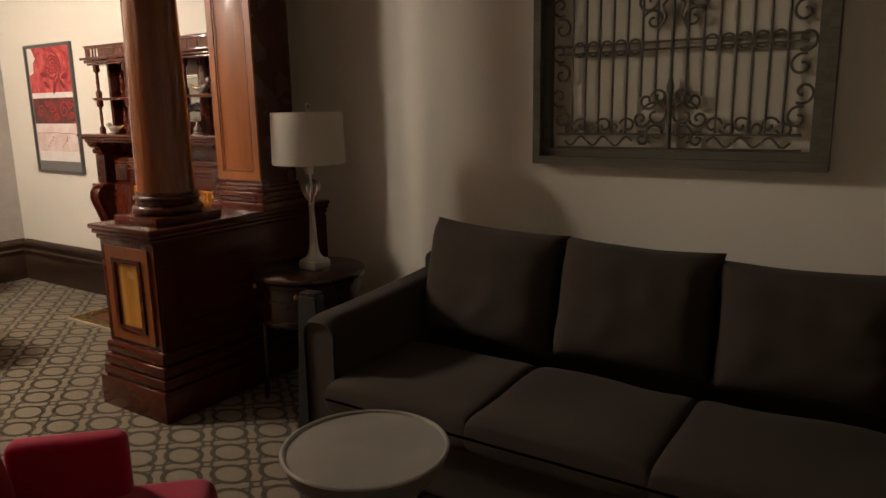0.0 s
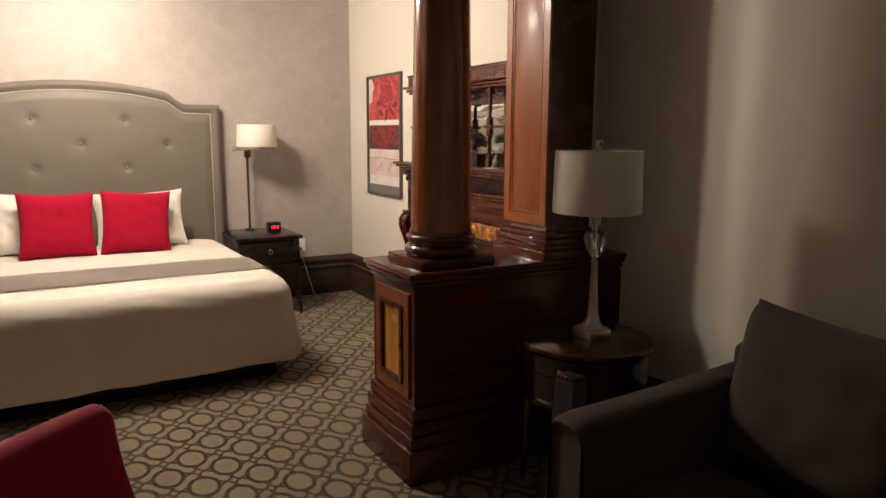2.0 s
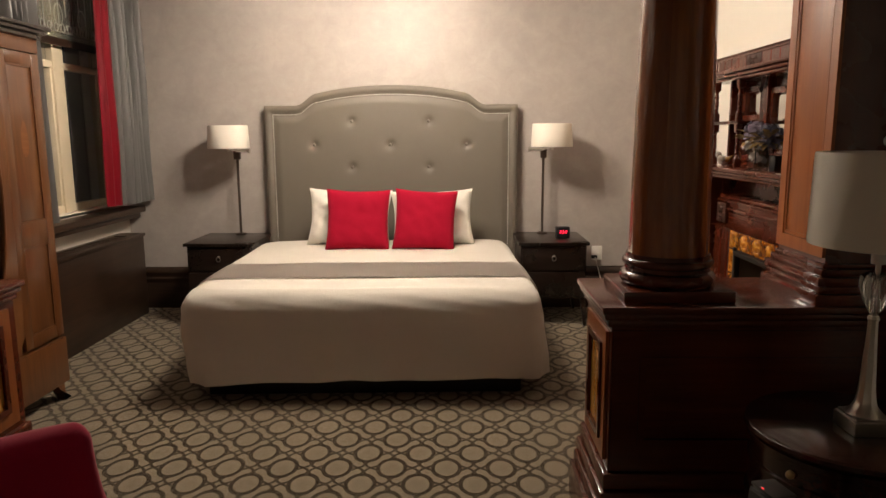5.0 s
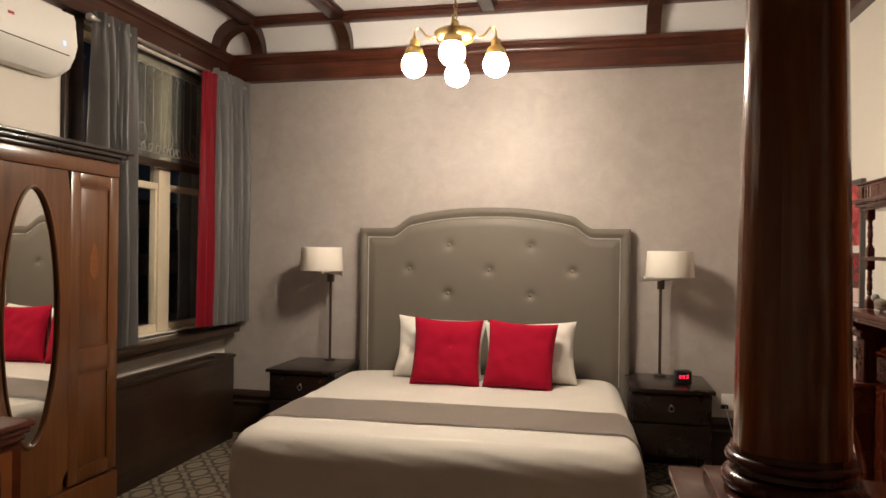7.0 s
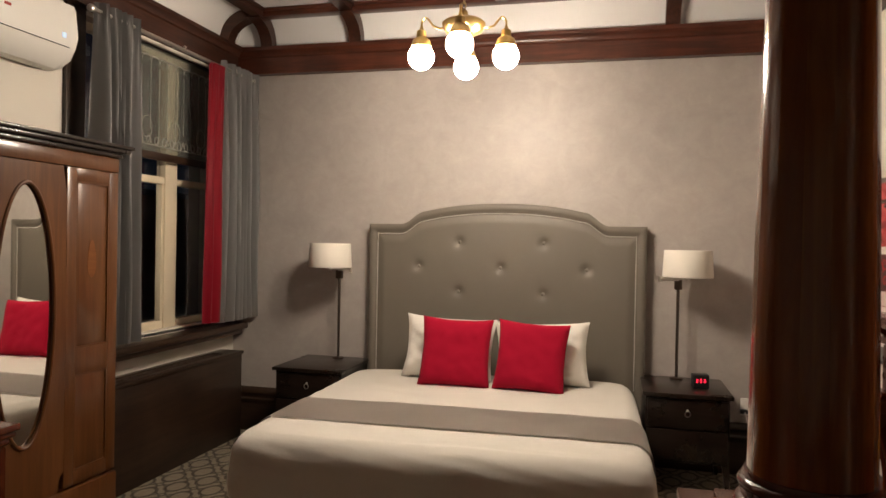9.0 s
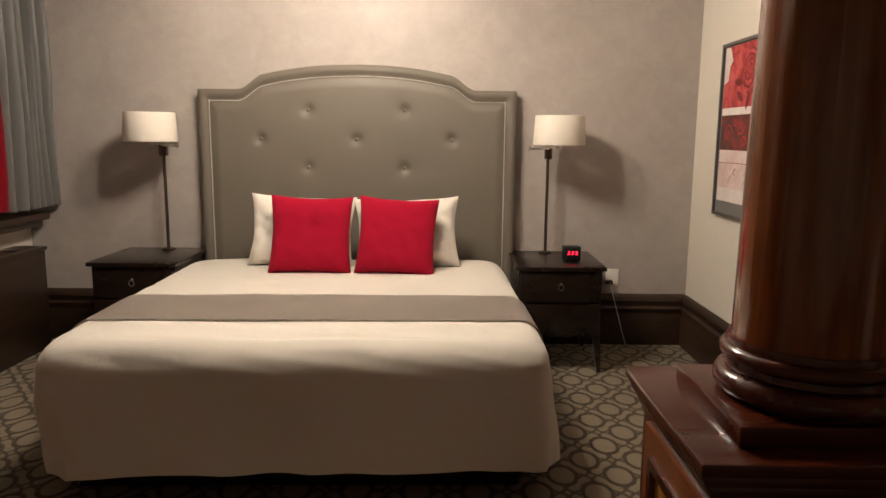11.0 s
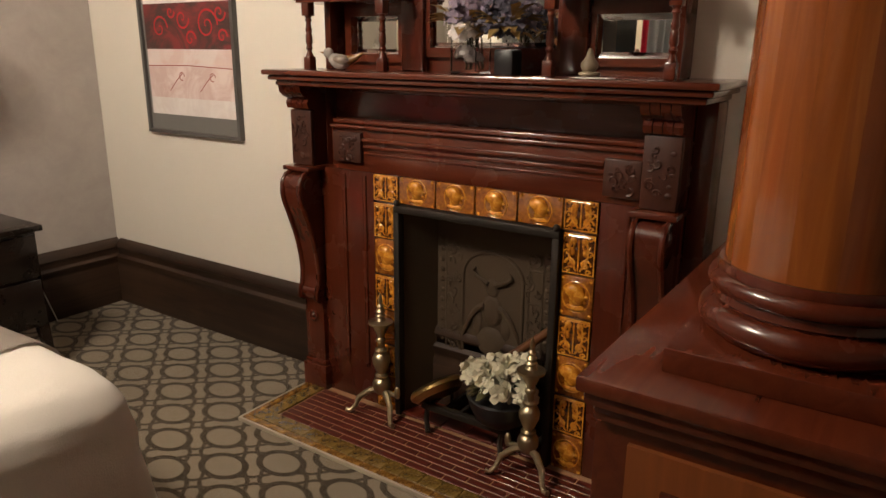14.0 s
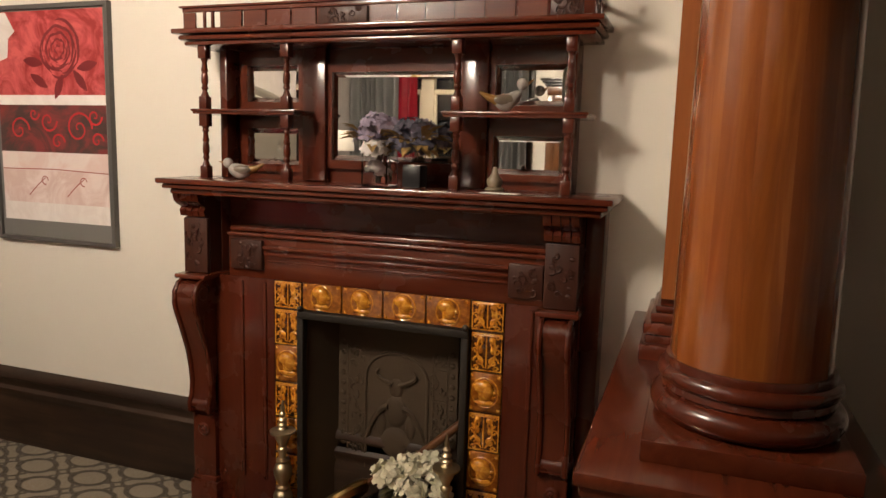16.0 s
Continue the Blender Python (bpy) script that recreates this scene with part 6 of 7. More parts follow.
# dark reveal, sill and casing
b = BM()
box(b, W0 - 0.09, W1 + 0.20, SY, SY + 0.17, 0.855, 0.905, 0.008)
box(b, W0 - 0.05, W1 + 0.17, SY, SY + 0.14, 0.815, 0.854, 0.006)
box(b, W0, W1, SY - 0.09, SY, 0.905, 0.928, 0.004)
setting("window_sill", b, SKIRTX, "dark wooden window sill with moulded apron", "sill")
b = BM()
box(b, W1, W1 + 0.15, SY, SY + 0.03, 0.91, ZB, 0.004)
box(b, W0 - 0.10, W0, SY, SY + 0.03, 0.91, ZB, 0.004)
setting("window_casing", b, SKIRTX, "dark wooden casing beside the window", "trim")
# leaded panel hung before the upper window
LP = thing("leaded_panel", "hanging leaded glass panel with a dark bottom rail", "glass panel", (-5.80, SY - 0.03, 2.14))
lw, lh = 0.64, 0.80
for nm, x0, x1, z0, z1 in (("bottom_bar", -lw, lw, 0, 0.055), ("top_bar", -lw, lw, lh - 0.025, lh), ("side_bar", -lw, -lw + 0.02, 0.055, lh - 0.025), ("side_bar", lw - 0.02, lw, 0.055, lh - 0.025)):
    part(nm, box(BM(), x0, x1, -0.012, 0.012, z0, z1, 0.003), SKIRTX, LP)
p = part("leaded_glass", box(BM(), -lw + 0.02, lw - 0.02, -0.003, 0.003, 0.055, lh - 0.025), LEADED, LP, "slightly cloudy bevelled glass")
p.visible_shadow = False
bm = BM()
for k in range(-6, 7):
    x = k * 0.095
    tube(bm, [(x, 0.004, 0.17 + 0.04 * (k % 2)), (x, 0.004, lh - 0.16 + 0.03 * (k % 3 == 0))], 0.003, 5)
    a = [(x + 0.0475 * (1 + math.cos(q)) , 0.004, 0.17 - 0.07 * math.sin(q)) for q in np.linspace(0, math.pi, 9)]
    if k < 6:
        tube(bm, a, 0.003, 5)
        tube(bm, [(u, v, lh - 0.13 + (0.17 - w) * 0.7) for u, v, w in a], 0.003, 5)
for c in (-0.32, 0.0, 0.32):
    tube(bm, [(c + 0.055 * math.cos(q), 0.004, 0.22 + 0.075 * math.sin(q)) for q in np.linspace(0, 2 * math.pi, 21)], 0.003, 5)
for k in range(14):
    c = -0.56 + k * 0.086
    tube(bm, [(c + 0.022 * math.cos(q), 0.004, 0.13 + 0.030 * math.sin(q)) for q in np.linspace(0, 2 * math.pi, 13)], 0.004, 5)
for z in (0.10, lh - 0.09):
    tube(bm, [(-lw + 0.02, 0.004, z), (lw - 0.02, 0.004, z)], 0.003, 5)
tagged(part("leading", bm, LEAD, LP, "grey lead lines in curves and bars"), kind="stuff")

# curtain rod and curtains
RY, RZ = SY + 0.20, 2.895
t = thing("curtain_rod", "brushed metal curtain rod with ball finials and rings", "curtain rod", (-5.62, RY, RZ))
part("rod", tube(BM(), [(-0.90, 0, 0), (0.92, 0, 0)], 0.013, 12), STEEL, t)
for x in (-0.91, 0.94):
    bm = ball(BM(), (x, 0, 0), 0.024, 14)
    tube(bm, [(x * 0.985, 0, 0), (x * 0.97, 0, 0)], 0.020, 12)
    part("finial", bm, STEEL, t)
for x in (-0.62, 0.05, 0.72):
    bm = tube(BM(), [(x, 0, 0.012), (x, -0.08, 0.02), (x, -0.095, 0.02)], 0.007, 8)
    ball(bm, (x, 0.0, 0.022), 0.012, 10)
    part("rod_bracket", bm, STEEL, t)


def curtain(name, label, x0, x1, z0, z1, folds, amp, material, seed, flare=1.0, parent=None, y=0.0, ph=0.0, lean=0.0):
    """A hanging cloth with deep folds, pleated tight at its head; flare widens it downwards."""
    bm = BM()
    nu, nv = folds * 10, 26
    mid = (x0 + x1) / 2
    def fn(a, c):
        k = 1 + (flare - 1) * (1 - c)
        x = mid + (x0 + (x1 - x0) * a - mid) * k
        aw = a + 0.05 * math.sin(2 * math.pi * a * 1.3 + seed) + 0.02 * noise.noise((a * 3, c * 1.5, seed))
        s_ = math.sin(2 * math.pi * folds * aw + ph + 0.7 * noise.noise((a * 4, c * 1.2, seed)))
        s_ = math.copysign(abs(s_) ** 0.8, s_) * (0.75 + 0.5 * noise.noise((a * 3.1, c * 0.7, seed + 5)))
        w = amp * (1.0 - 0.6 * c ** 5) * s_ + 0.012 * c ** 8 * math.sin(2 * math.pi * folds * 3 * a)
        w += 0.012 * noise.noise((a * 4, c * 2.5, seed + 3))
        return (x + lean * (1 - c) ** 1.3 + 0.012 * noise.noise((a * 7, c * 2, seed)), y + w, z0 + (z1 - z0) * c + 0.006 * noise.noise((a * 3, 0, seed)) * (1 - c))
    grid(bm, nu, nv, fn)
    bmesh.ops.solidify(bm, geom=bm.faces[:], thickness=0.003)
    return bm


t = thing("curtain", "grey satin curtain with a crimson leading edge", "curtain", (-6.26, RY + 0.005, RZ), group="window curtains")
part("cloth", curtain("c", "", -0.30, 0.22, 0.955 - RZ, 0.055, 7, 0.065, CURTAIN, 3, 1.08), CURTAIN, t, "grey satin cloth in deep folds", 80)
part("lining_edge", curtain("c", "", 0.225, 0.400, 0.965 - RZ, 0.0, 2, 0.020, REDSATIN, 8, 1.25, None, 0.01, 0.0, 0.03), REDSATIN, t, "crimson cloth edge", 80)
t = thing("curtain", "grey satin curtain gathered beside the wardrobe", "curtain", (-4.95, RY + 0.005, RZ), group="window curtains")
part("cloth", curtain("c", "", -0.12, 0.22, 0.94 - RZ, 0.055, 6, 0.065, CURTAIN, 21, 1.10), CURTAIN, t, "grey satin cloth in deep folds", 80)
part("lining_edge", curtain("c", "", -0.215, -0.135, 0.96 - RZ, 0.0, 2, 0.012, REDSATIN, 28, 1.0, None, -0.05), REDSATIN, t, "crimson cloth edge", 80)

# radiator cover
RC = thing("radiator_cover", "dark brown radiator cover with a slotted top under the window", "radiator cover", (-5.40, SY, 0))
bm = BM()
box(bm, -1.0, 0.98, 0.165, 0.20, 0.0, 0.665, 0.004)
box(bm, -1.0, -0.965, 0.0, 0.165, 0.0, 0.665, 0.004)
box(bm, 0.945, 0.98, 0.0, 0.165, 0.0, 0.665, 0.004)
part("front_panel", bm, SKIRTX, RC)
bm = BM()
box(bm, -1.01, 0.99, 0.0, 0.05, 0.665, 0.69, 0.003)
box(bm, -1.01, 0.99, 0.15, 0.212, 0.665, 0.69, 0.003)
box(bm, -1.01, -0.80, 0.05, 0.15, 0.665, 0.69, 0.0)
box(bm, 0.80, 0.99, 0.05, 0.15, 0.665, 0.69, 0.0)
part("cover_top", bm, SKIRTX, RC)
for k in range(5):
    part("vent_slat", box(BM(), -0.80, 0.80, 0.056 + k * 0.019, 0.068 + k * 0.019, 0.668, 0.684), SKIRTX, RC)

# air conditioner
AC = thing("air_conditioner", "white wall-mounted split air conditioner", "air conditioner", (-4.155, SY, 2.69))
bm = BM()
prof = [(0.0, -0.17), (0.0, 0.19), (0.15, 0.19), (0.185, 0.175), (0.20, 0.14), (0.205, 0.0), (0.20, -0.06), (0.165, -0.125), (0.10, -0.165), (0.04, -0.175)]
prism(bm, [(-0.425, y, z) for y, z in prof], (0.85, 0, 0))
bmesh.ops.bevel(bm, geom=[e for e in bm.edges if abs(e.verts[0].co.x) > 0.42 and abs(e.verts[1].co.x) > 0.42 and e.verts[0].co.x * e.verts[1].co.x > 0], offset=0.012, segments=2, affect="EDGES")
part("housing", bm, WHITEPLASTIC, AC, "white rounded plastic housing")
bm = BM()
prism(bm, [(-0.36, 0.196, -0.075), (-0.36, 0.168, -0.128), (-0.36, 0.105, -0.170), (-0.36, 0.115, -0.178), (-0.36, 0.178, -0.134), (-0.36, 0.206, -0.078)], (0.72, 0, 0))
part("louvre", bm, WHITEPLASTIC, AC, "closed air louvre")
# black bars on the housing draw the shade in the louvre's two gaps
bm = BM()
for y, z in ((0.2015, -0.066), (0.170, -0.1225)):
    tube(bm, [(-0.365, y, z), (0.365, y, z)], 0.0028, 5)
part("louvre_gap_shade", bm, BLACK, AC)
part("badge", box(BM(), 0.02, 0.06, 0.2055, 0.2065, 0.035, 0.050), plain("faded_red_badge", (0.45, 0.06, 0.05), 0.5), AC, "small faded red badge")
part("display", box(BM(), -0.335, -0.312, 0.204, 0.2068, -0.020, 0.005), LEDBLUE, AC, "pale blue lit display")


# ---- sitting area ----
SO = thing("sofa", "three-seat charcoal fabric sofa with loose back cushions", "sofa", (-0.90, 2.42, 0))
SF, SBK = -0.50, 0.48
bm = BM()
box(bm, -0.94, 0.94, SF + 0.03, SBK, 0.07, 0.30, 0.02, 3)
part("base", bm, SOFACLOTH, SO)
bm = BM()
box(bm, -1.03, 1.07, SBK - 0.17, SBK + 0.10, 0.10, 0.78, 0.04, 3)
part("back_frame", bm, SOFACLOTH, SO)


def sofa_arm(x0, x1):
    bm = BM()
    n = 14
    def ring(y, zt):
        pts = []
        r = 0.052
        pts += [(x0, y, 0.07)]
        pts += [(x0 + r - r * math.cos(a), y, zt - r + r * math.sin(a)) for a in np.linspace(0, math.pi / 2, 5)]
        pts += [(x1 - r + r * math.sin(a), y, zt - r + r * math.cos(a)) for a in np.linspace(0, math.pi / 2, 5)]
        pts += [(x1, y, 0.07)]
        return pts
    rows = [ring(SF + 0.030, 0.630), ring(SF + 0.016, 0.648), ring(SF + 0.034, 0.664)] + [ring(SF + (SBK - 0.05 - SF) * k, 0.670 + 0.048 * k ** 1.5) for k in np.linspace(0.08, 1, 10)]
    m = len(rows[0])
    vs = [v for r in rows for v in r]
    fs = [(i * m + j, (i + 1) * m + j, (i + 1) * m + (j + 1) % m, i * m + (j + 1) % m) for i in range(len(rows) - 1) for j in range(m)]
    fs += [tuple(range(m)), tuple(range((len(rows) - 1) * m, len(rows) * m))]
    add_mesh(bm, vs, fs)
    part("arm", bm, SOFACLOTH, SO, "", 50)


sofa_arm(-1.045, -0.895)
sofa_arm(0.935, 1.085)
for k in range(3):
    x0 = -0.905 + k * 0.618
    bm = BM()
    def seat(a, c, top=True):
        u, v = 2 * a - 1, 2 * c - 1
        e = (1 - abs(u) ** 10) * (1 - abs(v) ** 10)
        return (x0 + 0.31 + u * 0.316, (SF + 0.27 - 0.005) + v * 0.295, (0.375 + (0.075 + 0.018 * noise.noise((u + k * 3, v, 2))) * e ** 0.22) if top else (0.365 - 0.065 * e ** 0.22))
    soft = lambda a: 0.5 - 0.5 * math.cos(math.pi * a)
    grid(bm, 26, 26, lambda a, c: seat(soft(a), soft(c), True))
    grid(bm, 26, 26, lambda a, c: seat(soft(a), soft(c), False))
    bmesh.ops.remove_doubles(bm, verts=bm.verts, dist=0.0008)
    part("seat_cushion", bm, SOFACLOTH, SO, "", 60)
    bm = pad(BM(), 0.655 if k == 0 else 0.63, 0.52 - 0.022 * k, 0.28, Matrix.Translation((x0 + (0.295 if k == 0 else 0.31), SBK - 0.235, 0.685 - 0.014 * k)) @ pose(0, 0, 0, -14, 3.0 - 2 * k, 0), 28, 0.06, 31 + k, 0.014)
    part("back_cushion", bm, SOFACLOTH, SO, "plump charcoal back cushion", 60)
for x in (-0.97, 1.01):
    for y in (SF + 0.06, SBK - 0.06):
        part("leg", box(BM(), x - 0.025, x + 0.025, y - 0.025, y + 0.025, 0, 0.075, 0.004), ESPRESSO, SO)

# iron grille in a deep frame
GR = thing("iron_grille", "weathered wrought iron grille in a deep grey-green frame", "wall art", (-0.885, SNY, 1.188))
gw, gh = 0.605, 1.02
bm = BM()
panel_frame(bm, -gw, gw, 0, gh, 0.035, 0.085, lambda u, q, z: Vector((u, -q, z)))
part("frame", bm, GREYWOOD, GR, "deep weathered grey frame")
bm = BM()
panel_frame(bm, -gw + 0.034, gw - 0.034, 0.034, gh - 0.034, 0.035, 0.045, lambda u, q, z: Vector((u, -q, z)))
part("inner_frame", bm, GREYWOOD, GR)


def bar(pts, r=0.006, nm="iron_bar"):
    part(nm, tube(BM(), [(x, -0.035, z) for x, z in pts], r * 0.8, 6), WROUGHT, GR)


def spiral(cx, cz, r, a0, turns, s=1):
    return [(cx + r * (1 - 0.8 * q) * math.cos(a0 + s * q * turns), cz + r * (1 - 0.8 * q) * math.sin(a0 + s * q * turns)) for q in np.linspace(0, 1, 22)]


# added sheet, darker than the wall, stands in for shade behind the ironwork
part("shade_sheet", box(BM(), -gw + 0.036, gw - 0.036, -0.006, -0.002, 0.036, gh - 0.036), GRILLESHADE, GR, "added olive grey sheet for the shade behind the bars")
for z in (0.075, 0.135, 0.485, 0.515, 0.895):
    bar([(-gw + 0.10, z), (gw - 0.10, z)], 0.0065, "iron_rail")
for k in range(-7, 8):
    if k:
        bar([(k * 0.062, 0.135 if abs(k) > 2 else 0.29), (k * 0.062, 0.895)], 0.0065)
for s in (-1, 1):
    # centre spray, crossed scrolls over the lower rails, a border of scrolls at each side
    for cx, cz, r, a0 in ((0.058, 0.215, 0.060, 0.4), (0.095, 0.275, 0.042, 2.4), (0.045, 0.290, 0.034, 0.0), (0.055, 0.140, 0.046, 5.2), (0.120, 0.200, 0.038, 3.3), (0.115, 0.115, 0.034, 1.0), (0.08, 0.60, 0.045, 0.5), (0.11, 0.68, 0.050, 2.5), (0.05, 0.76, 0.040, 1.5)):
        bar([(s * x, z) for x, z in spiral(cx, cz, r, a0, 7.5)], 0.007, "scroll")
    for k in range(3):
        c = 0.205 + k * 0.105
        bar([(s * x, z) for x, z in spiral(c - 0.028, 0.172, 0.036, 0.2, 6.5)], 0.0065, "scroll")
        bar([(s * x, z) for x, z in spiral(c + 0.028, 0.162, 0.032, 3.4, 6.5)], 0.0065, "scroll")
        bar([(s * (c - 0.05 + 0.10 * q), 0.105 + 0.020 * math.sin(q * 6.3)) for q in np.linspace(0, 1, 12)], 0.006, "scroll")
    for k in range(7):
        z = 0.20 + k * 0.098
        bar([(s * x, z) for x, z in spiral(0.485 + 0.012 * (k % 2), z, 0.046, 1.2 + 3.0 * (k % 2), 6.8)], 0.007, "scroll")
    for k in range(2, 7):
        c = s * (k * 0.062 + 0.031)
        bar([(c + 0.027 * math.cos(a), 0.50 + 0.030 * math.sin(a)) for a in np.linspace(0, 2 * math.pi, 15)], 0.0065, "ring")
    bar([(s * 0.06, 0.56), (s * 0.03, 0.61), (s * 0.045, 0.66), (0, 0.70)], 0.008, "leaf_bar")
part("spear", tube(BM(), [(0, -0.035, 0.075), (0, -0.035, 0.29), (0, -0.035, 0.33), (0, -0.035, 0.37), (0, -0.035, 0.895)], [0.012, 0.010, 0.016, 0.007, 0.006], 8), WROUGHT, GR)

# drum end table and its lamp
ET = thing("end_table", "dark mahogany drum end table with a moulded rim", "table", (-2.500, 2.550, 0))
bm = lathe(BM(), [(0.01, 0.640), (0.268, 0.640), (0.277, 0.645), (0.283, 0.655), (0.281, 0.666), (0.272, 0.672), (0.01, 0.673)], 56)
part("tabletop", bm, DARKTABLE, ET, "polished dark round top")
bm = lathe(BM(), [(0.01, 0.43), (0.262, 0.43), (0.272, 0.438), (0.272, 0.452), (0.262, 0.46), (0.262, 0.545), (0.269, 0.550), (0.269, 0.562), (0.262, 0.566), (0.262, 0.615), (0.272, 0.622), (0.275, 0.64), (0.01, 0.64)], 56)
part("drum", bm, DARKTABLE, ET)
for a in (220, 300):
    x, y = 0.269 * math.cos(radians(a)), 0.269 * math.sin(radians(a))
    part("knob", ball(BM(), (x, y, 0.59), 0.012, 10), OLDBRASS, ET, "small brass knob")
for k in range(4):
    a = radians(45 + 90 * k)
    x, y = 0.228 * math.cos(a), 0.228 * math.sin(a)
    part("leg", tube(BM(), [(x, y, 0.44), (x * 1.02, y * 1.02, 0.2), (x * 1.08, y * 1.08, 0.0)], [0.022, 0.016, 0.011], 10), DARKTABLE, ET)
TL = thing("table_lamp", "unlit crystal and nickel table lamp with an ivory drum shade", "lamp", (-2.468, 2.560, 0.673))
bm = BM()
box(bm, -0.056, 0.056, -0.056, 0.056, 0.0, 0.042, 0.006, 2)
box(bm, -0.048, 0.048, -0.048, 0.048, 0.042, 0.050, 0.003, 2)
part("foot", bm, STEEL, TL, "square nickel foot")
bm = BM()
ln = [(0.052, 0.048), (0.046, 0.054), (0.035, 0.066), (0.027, 0.085), (0.022, 0.12), (0.018, 0.19), (0.0145, 0.26), (0.0125, 0.31), (0.016, 0.318), (0.013, 0.326)]
lathe(bm, ln, 8)
part("stem", bm, STEEL, TL, "flared faceted nickel stem")
for k in range(4):
    # leaf of solid crystal: thick in its middle, ground thin to the rim
    bm = BM()
    rim = [(0.004, 0.322), (0.016, 0.336), (0.034, 0.360), (0.048, 0.390), (0.053, 0.412), (0.049, 0.430), (0.036, 0.441), (0.018, 0.446), (0.004, 0.446)]
    mid = [(0.004, 0.335), (0.012, 0.352), (0.023, 0.374), (0.031, 0.396), (0.034, 0.410), (0.031, 0.421), (0.023, 0.429), (0.012, 0.433), (0.004, 0.434)]
    n = len(rim)
    vs = [(x, -0.002, z) for x, z in rim] + [(x, 0.002, z) for x, z in rim] + [(x, -0.011, z) for x, z in mid] + [(x, 0.011, z) for x, z in mid]
    fs = [tuple(range(2 * n, 3 * n)), tuple(range(3 * n, 4 * n))[::-1]]
    for i in range(n):
        j = (i + 1) % n
        fs += [(i, j, 2 * n + j, 2 * n + i), (n + j, n + i, 3 * n + i, 3 * n + j), (j, i, n + i, n + j)]
    q = BM()
    add_mesh(q, vs, fs)
    merge(bm, q, Matrix.Rotation(radians(20 + 90 * k), 4, "Z"))
    part("crystal_leaf", bm, CRYSTAL, TL, "clear crystal leaf", 20)
part("neck", tube(BM(), [(0, 0, 0.32), (0, 0, 0.785)], 0.007, 10), STEEL, TL)
part("socket", tube(BM(), [(0, 0, 0.47), (0, 0, 0.55)], 0.019, 14), STEEL, TL)
bm = lathe(BM(), [(0.175, 0.520), (0.177, 0.526), (0.172, 0.760), (0.170, 0.766), (0.166, 0.766), (0.171, 0.520)], 64)
bmesh.ops.delete(bm, geom=[f for f in bm.faces if len(f.verts) > 4], context="FACES")
part("shade", bm, SHADE, TL, "ivory linen drum shade")
bm = BM()
for k in range(3):
    a = 2 * math.pi * k / 3
    tube(bm, [(0, 0, 0.755), (0.169 * math.cos(a), 0.169 * math.sin(a), 0.757)], 0.003, 6)
part("shade_spider", bm, STEEL, TL)
part("finial", ball(BM(), (0, 0, 0.795), 0.017, 14), CRYSTAL, TL, "clear ball finial")

# slim tower beside the sofa
TW = thing("tower_heater", "slim dark grey tower heater with red standby light", "heater", (-2.105, 2.15, 0), 12)
bm = BM()
vs = [(-0.075, -0.05, 0.05), (0.075, -0.05, 0.05), (0.075, 0.05, 0.05), (-0.075, 0.05, 0.05), (-0.046, -0.035, 0.685), (0.046, -0.035, 0.685), (0.046, 0.035, 0.685), (-0.046, 0.035, 0.685)]
add_mesh(bm, vs, [(0, 3, 2, 1), (4, 5, 6, 7), (0, 1, 5, 4), (1, 2, 6, 5), (2, 3, 7, 6), (3, 0, 4, 7)])
bmesh.ops.bevel(bm, geom=bm.edges[:], offset=0.010, segments=2, affect="EDGES")
part("housing", bm, plain("slate_plastic", (0.030, 0.031, 0.032), 0.4, 0, 0.1, 20, 0.03), TW)
part("base", box(BM(), -0.095, 0.095, -0.08, 0.08, 0.0, 0.05, 0.010), plain("pale_grey_plastic", (0.30, 0.29, 0.27), 0.5), TW, "pale grey base")
part("rim", box(BM(), -0.040, 0.040, -0.030, 0.030, 0.684, 0.692, 0.003), BLACK, TW)
part("standby_light", box(BM(), -0.003, 0.003, -0.029, -0.026, 0.692, 0.694), glowing("dim_red_light", (1.0, 0.05, 0.05), 0.5), TW, "tiny red standby light")

# coffee table
CT = thing("side_table", "round dull pewter metal side table with thin rolled rim", "table", (-1.245, 1.455, 0))
bm = lathe(BM(), [(0.01, 0.510), (0.222, 0.510), (0.229, 0.514), (0.01, 0.516)], 64)
part("tabletop", bm, PEWTER, CT, "dull mottled pewter round top")
bm = BM()
tube(bm, [(0.232 * math.cos(a), 0.232 * math.sin(a), 0.516) for a in np.linspace(0, 2 * math.pi, 65)], 0.007, 8)
part("rolled_rim", bm, PEWTER, CT, "thin rolled rim")
bm = lathe(BM(), [(0.225, 0.51), (0.222, 0.47), (0.16, 0.40), (0.11, 0.30), (0.10, 0.22), (0.13, 0.12), (0.19, 0.03), (0.205, 0.0), (0.01, 0.0)], 48)
part("pedestal", bm, plain("hammered_silver", (0.34, 0.32, 0.30), 0.3, 0.9, 0.2, 90, 0.5), CT)


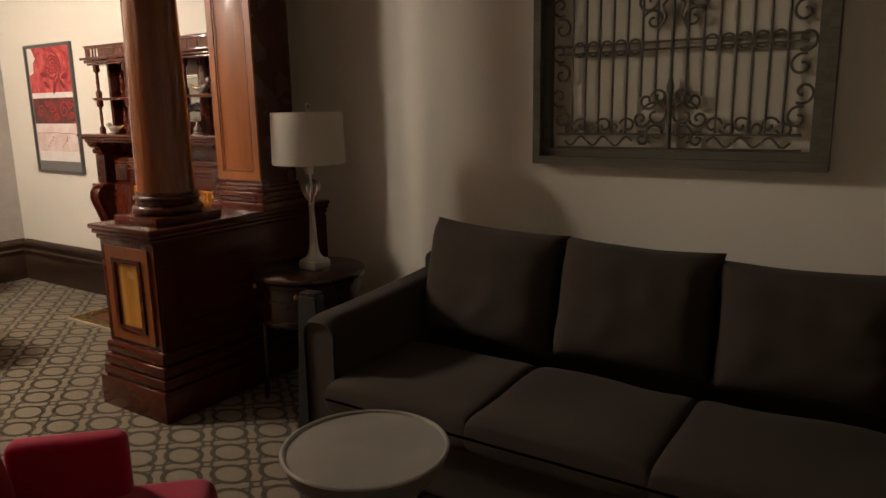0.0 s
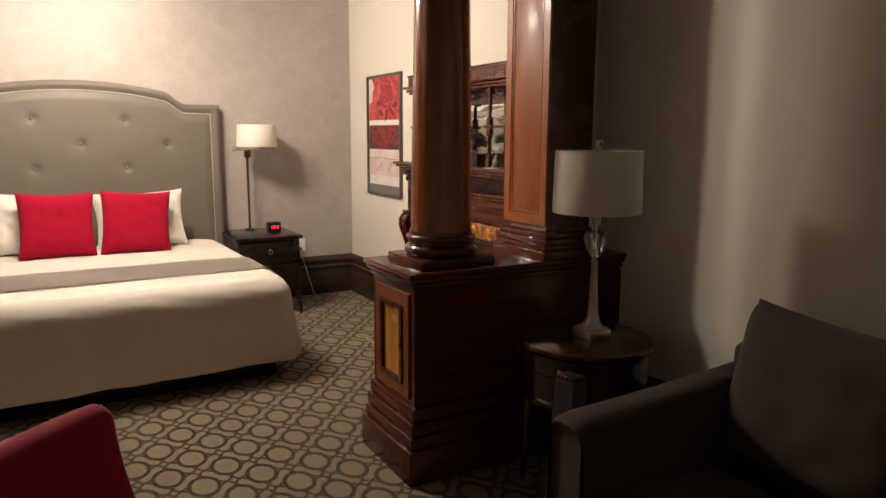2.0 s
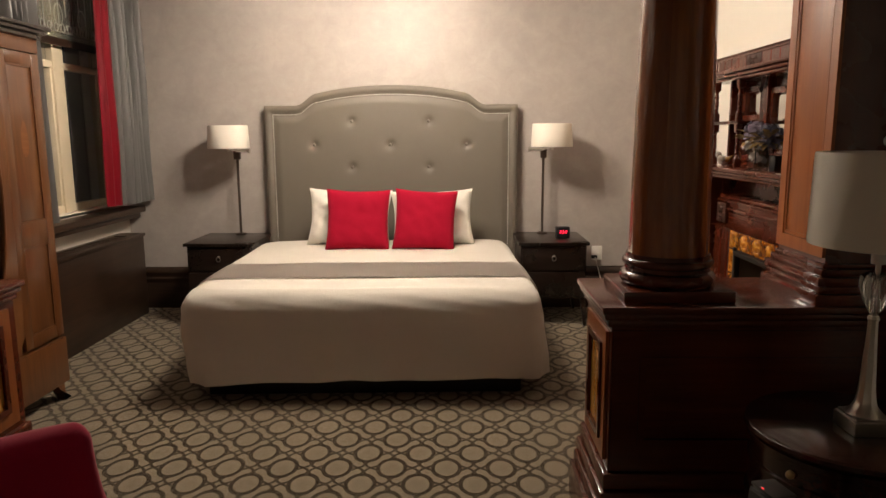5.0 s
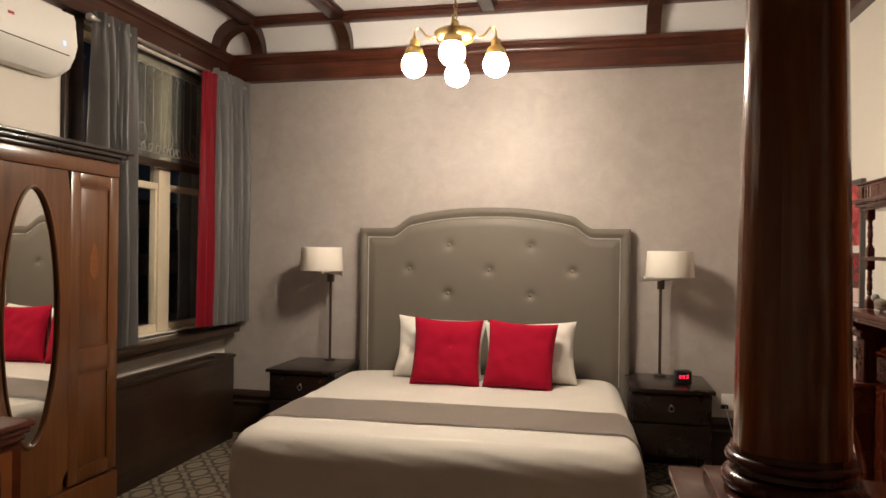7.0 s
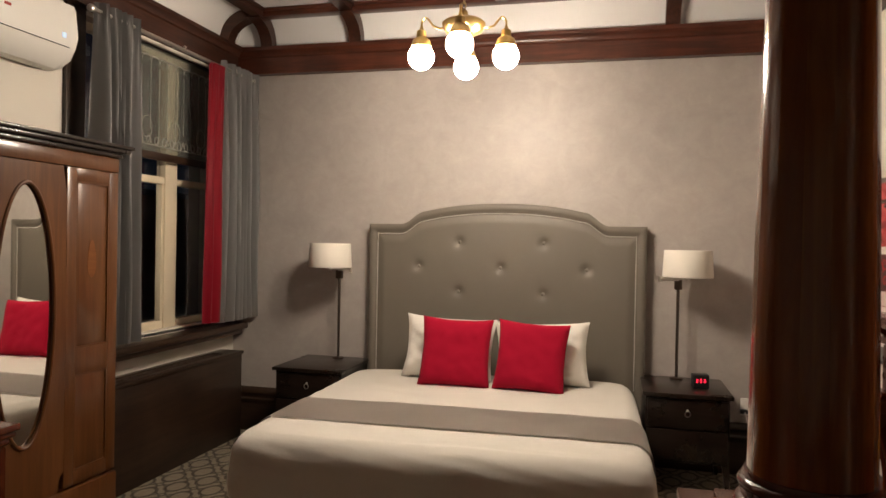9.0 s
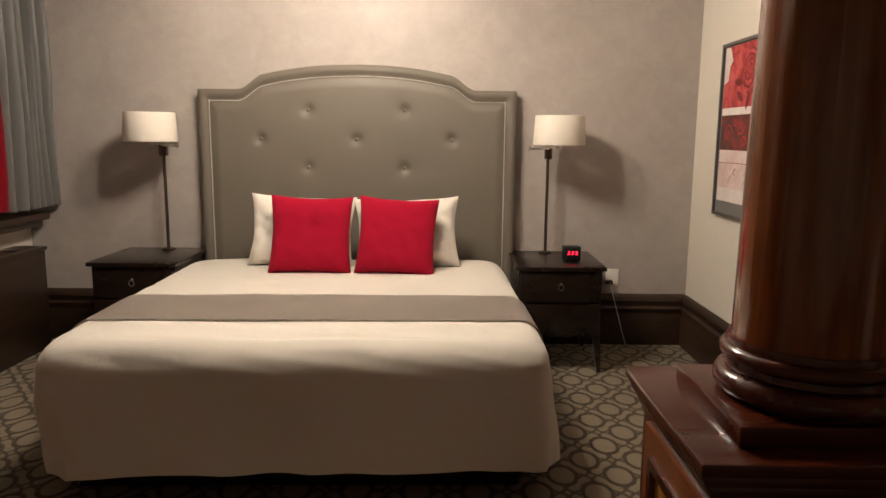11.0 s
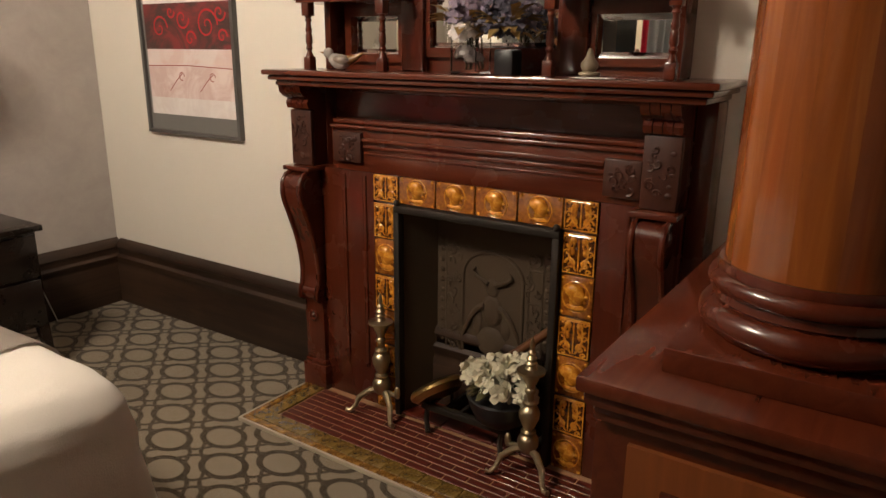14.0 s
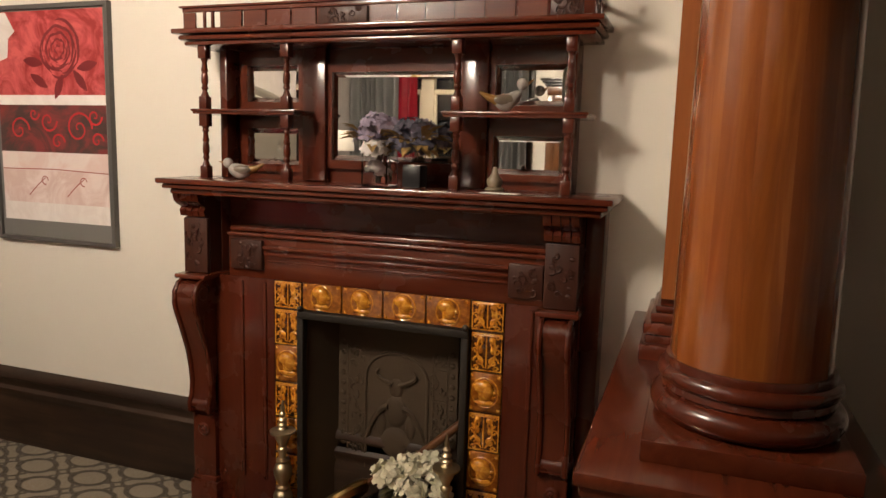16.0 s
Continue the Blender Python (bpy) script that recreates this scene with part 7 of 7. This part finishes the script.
# ---- red armchair ----
def armchair():
    t = thing("armchair", "red felt armchair with a tapered back and low arms", "chair", (-1.551, 0.7465, 0), -46)
    # local: y ahead; the back narrows upwards
    n = 48
    rows = [(0.18, 0.30, 0.055), (0.40, 0.295, 0.055), (0.52, 0.285, 0.054), (0.60, 0.268, 0.053), (0.66, 0.252, 0.052), (0.71, 0.238, 0.051), (0.76, 0.225, 0.050), (0.82, 0.213, 0.048), (0.87, 0.207, 0.046)]
    rows += [(0.91 + 0.042 * math.sin(q), 0.205 - 0.030 * (1 - math.cos(q)), 0.044 * math.cos(q) + 0.002) for q in np.linspace(0.2, math.pi / 2, 6)]
    vs, fs = [], []
    for z, half, th in rows:
        for i in range(n):
            a = 2 * math.pi * i / n
            c, s = math.cos(a), math.sin(a)
            x = half * math.copysign(abs(c) ** 0.30, c)
            vs.append((x, -0.245 + 0.9 * x * x * 0.35 - 0.05 * max(0, z - 0.5) + th * math.copysign(abs(s) ** 0.7, s), z))
    for r in range(len(rows) - 1):
        fs += [(r * n + i, r * n + (i + 1) % n, (r + 1) * n + (i + 1) % n, (r + 1) * n + i) for i in range(n)]
    fs += [tuple(range(n))[::-1], tuple(range((len(rows) - 1) * n, len(rows) * n))]
    bm = BM()
    add_mesh(bm, vs, fs)
    part("backrest", bm, REDFELT, t, "", 60)
    for s in (-1, 1):
        bm = BM()
        box(bm, s * 0.308 - 0.038, s * 0.308 + 0.038, -0.21, 0.085, 0.18, 0.628, 0.028, 4)
        part("arm", bm, REDFELT, t, "", 60)
    bm = box(BM(), -0.36, 0.36, -0.20, 0.30, 0.29, 0.46, 0.05, 4)
    part("seat", bm, REDFELT, t, "", 60)
    bm = box(BM(), -0.30, 0.30, -0.22, 0.22, 0.15, 0.295, 0.012)
    part("seat_frame", bm, REDFELT, t)
    for x in (-0.25, 0.25):
        for y in (-0.19, 0.19):
            part("leg", tube(BM(), [(x, y, 0.17), (x * 1.05, y * 1.05, 0.0)], [0.020, 0.012], 10), ESPRESSO, t)


armchair()


# ---- outside the window ----
b = BM()
box(b, -400, 400, -800, SY - 0.6, -3.9, -3.8)
setting("ground", b, plain("night_asphalt", (0.05, 0.05, 0.05), 0.8, 0, 0.2, 2, 0.1), "dark asphalt street below the window", "ground")
BL = thing("brick_building", "dim brick building across the street with a few lit windows", "building", (-30, -32, -3.8))
part("wall", box(BM(), -30, 30, -8, 0, 0, 8.5), plain("dim_brick", (0.16, 0.09, 0.06), 0.85, 0, 0.25, 3, 0.3), BL)
part("roof", box(BM(), -30.3, 30.3, -8.3, 0.3, 8.5, 8.9), plain("roof_felt", (0.05, 0.05, 0.055), 0.9), BL)
WARMWIN = glowing("lit_window", (1.0, 0.72, 0.38), 0.55)
DARKWIN = plain("unlit_window", (0.02, 0.022, 0.026), 0.15)
for k in range(14):
    for j in range(2):
        x = -26 + k * 4
        part("window", box(BM(), x - 0.9, x + 0.9, 0.0, 0.06, 1.2 + j * 3.6, 3.2 + j * 3.6), WARMWIN if (k * 7 + j * 3) % 9 == 0 else DARKWIN, BL)
SL = thing("street_lamp", "street lamp post with a warm lit head", "street lamp", (-16.5, -19.0, -3.8))
part("post", tube(BM(), [(0, 0, 0), (0, 0, 4.6), (0.25, 0, 4.9), (0.7, 0, 5.0)], [0.09, 0.06, 0.05, 0.04], 10), IRON, SL)
part("lamp_head", box(BM(), 0.6, 1.1, -0.12, 0.12, 4.90, 5.0, 0.02), glowing("street_lamp_glow", (1.0, 0.75, 0.4), 40.0), SL, "warm lit lamp head")
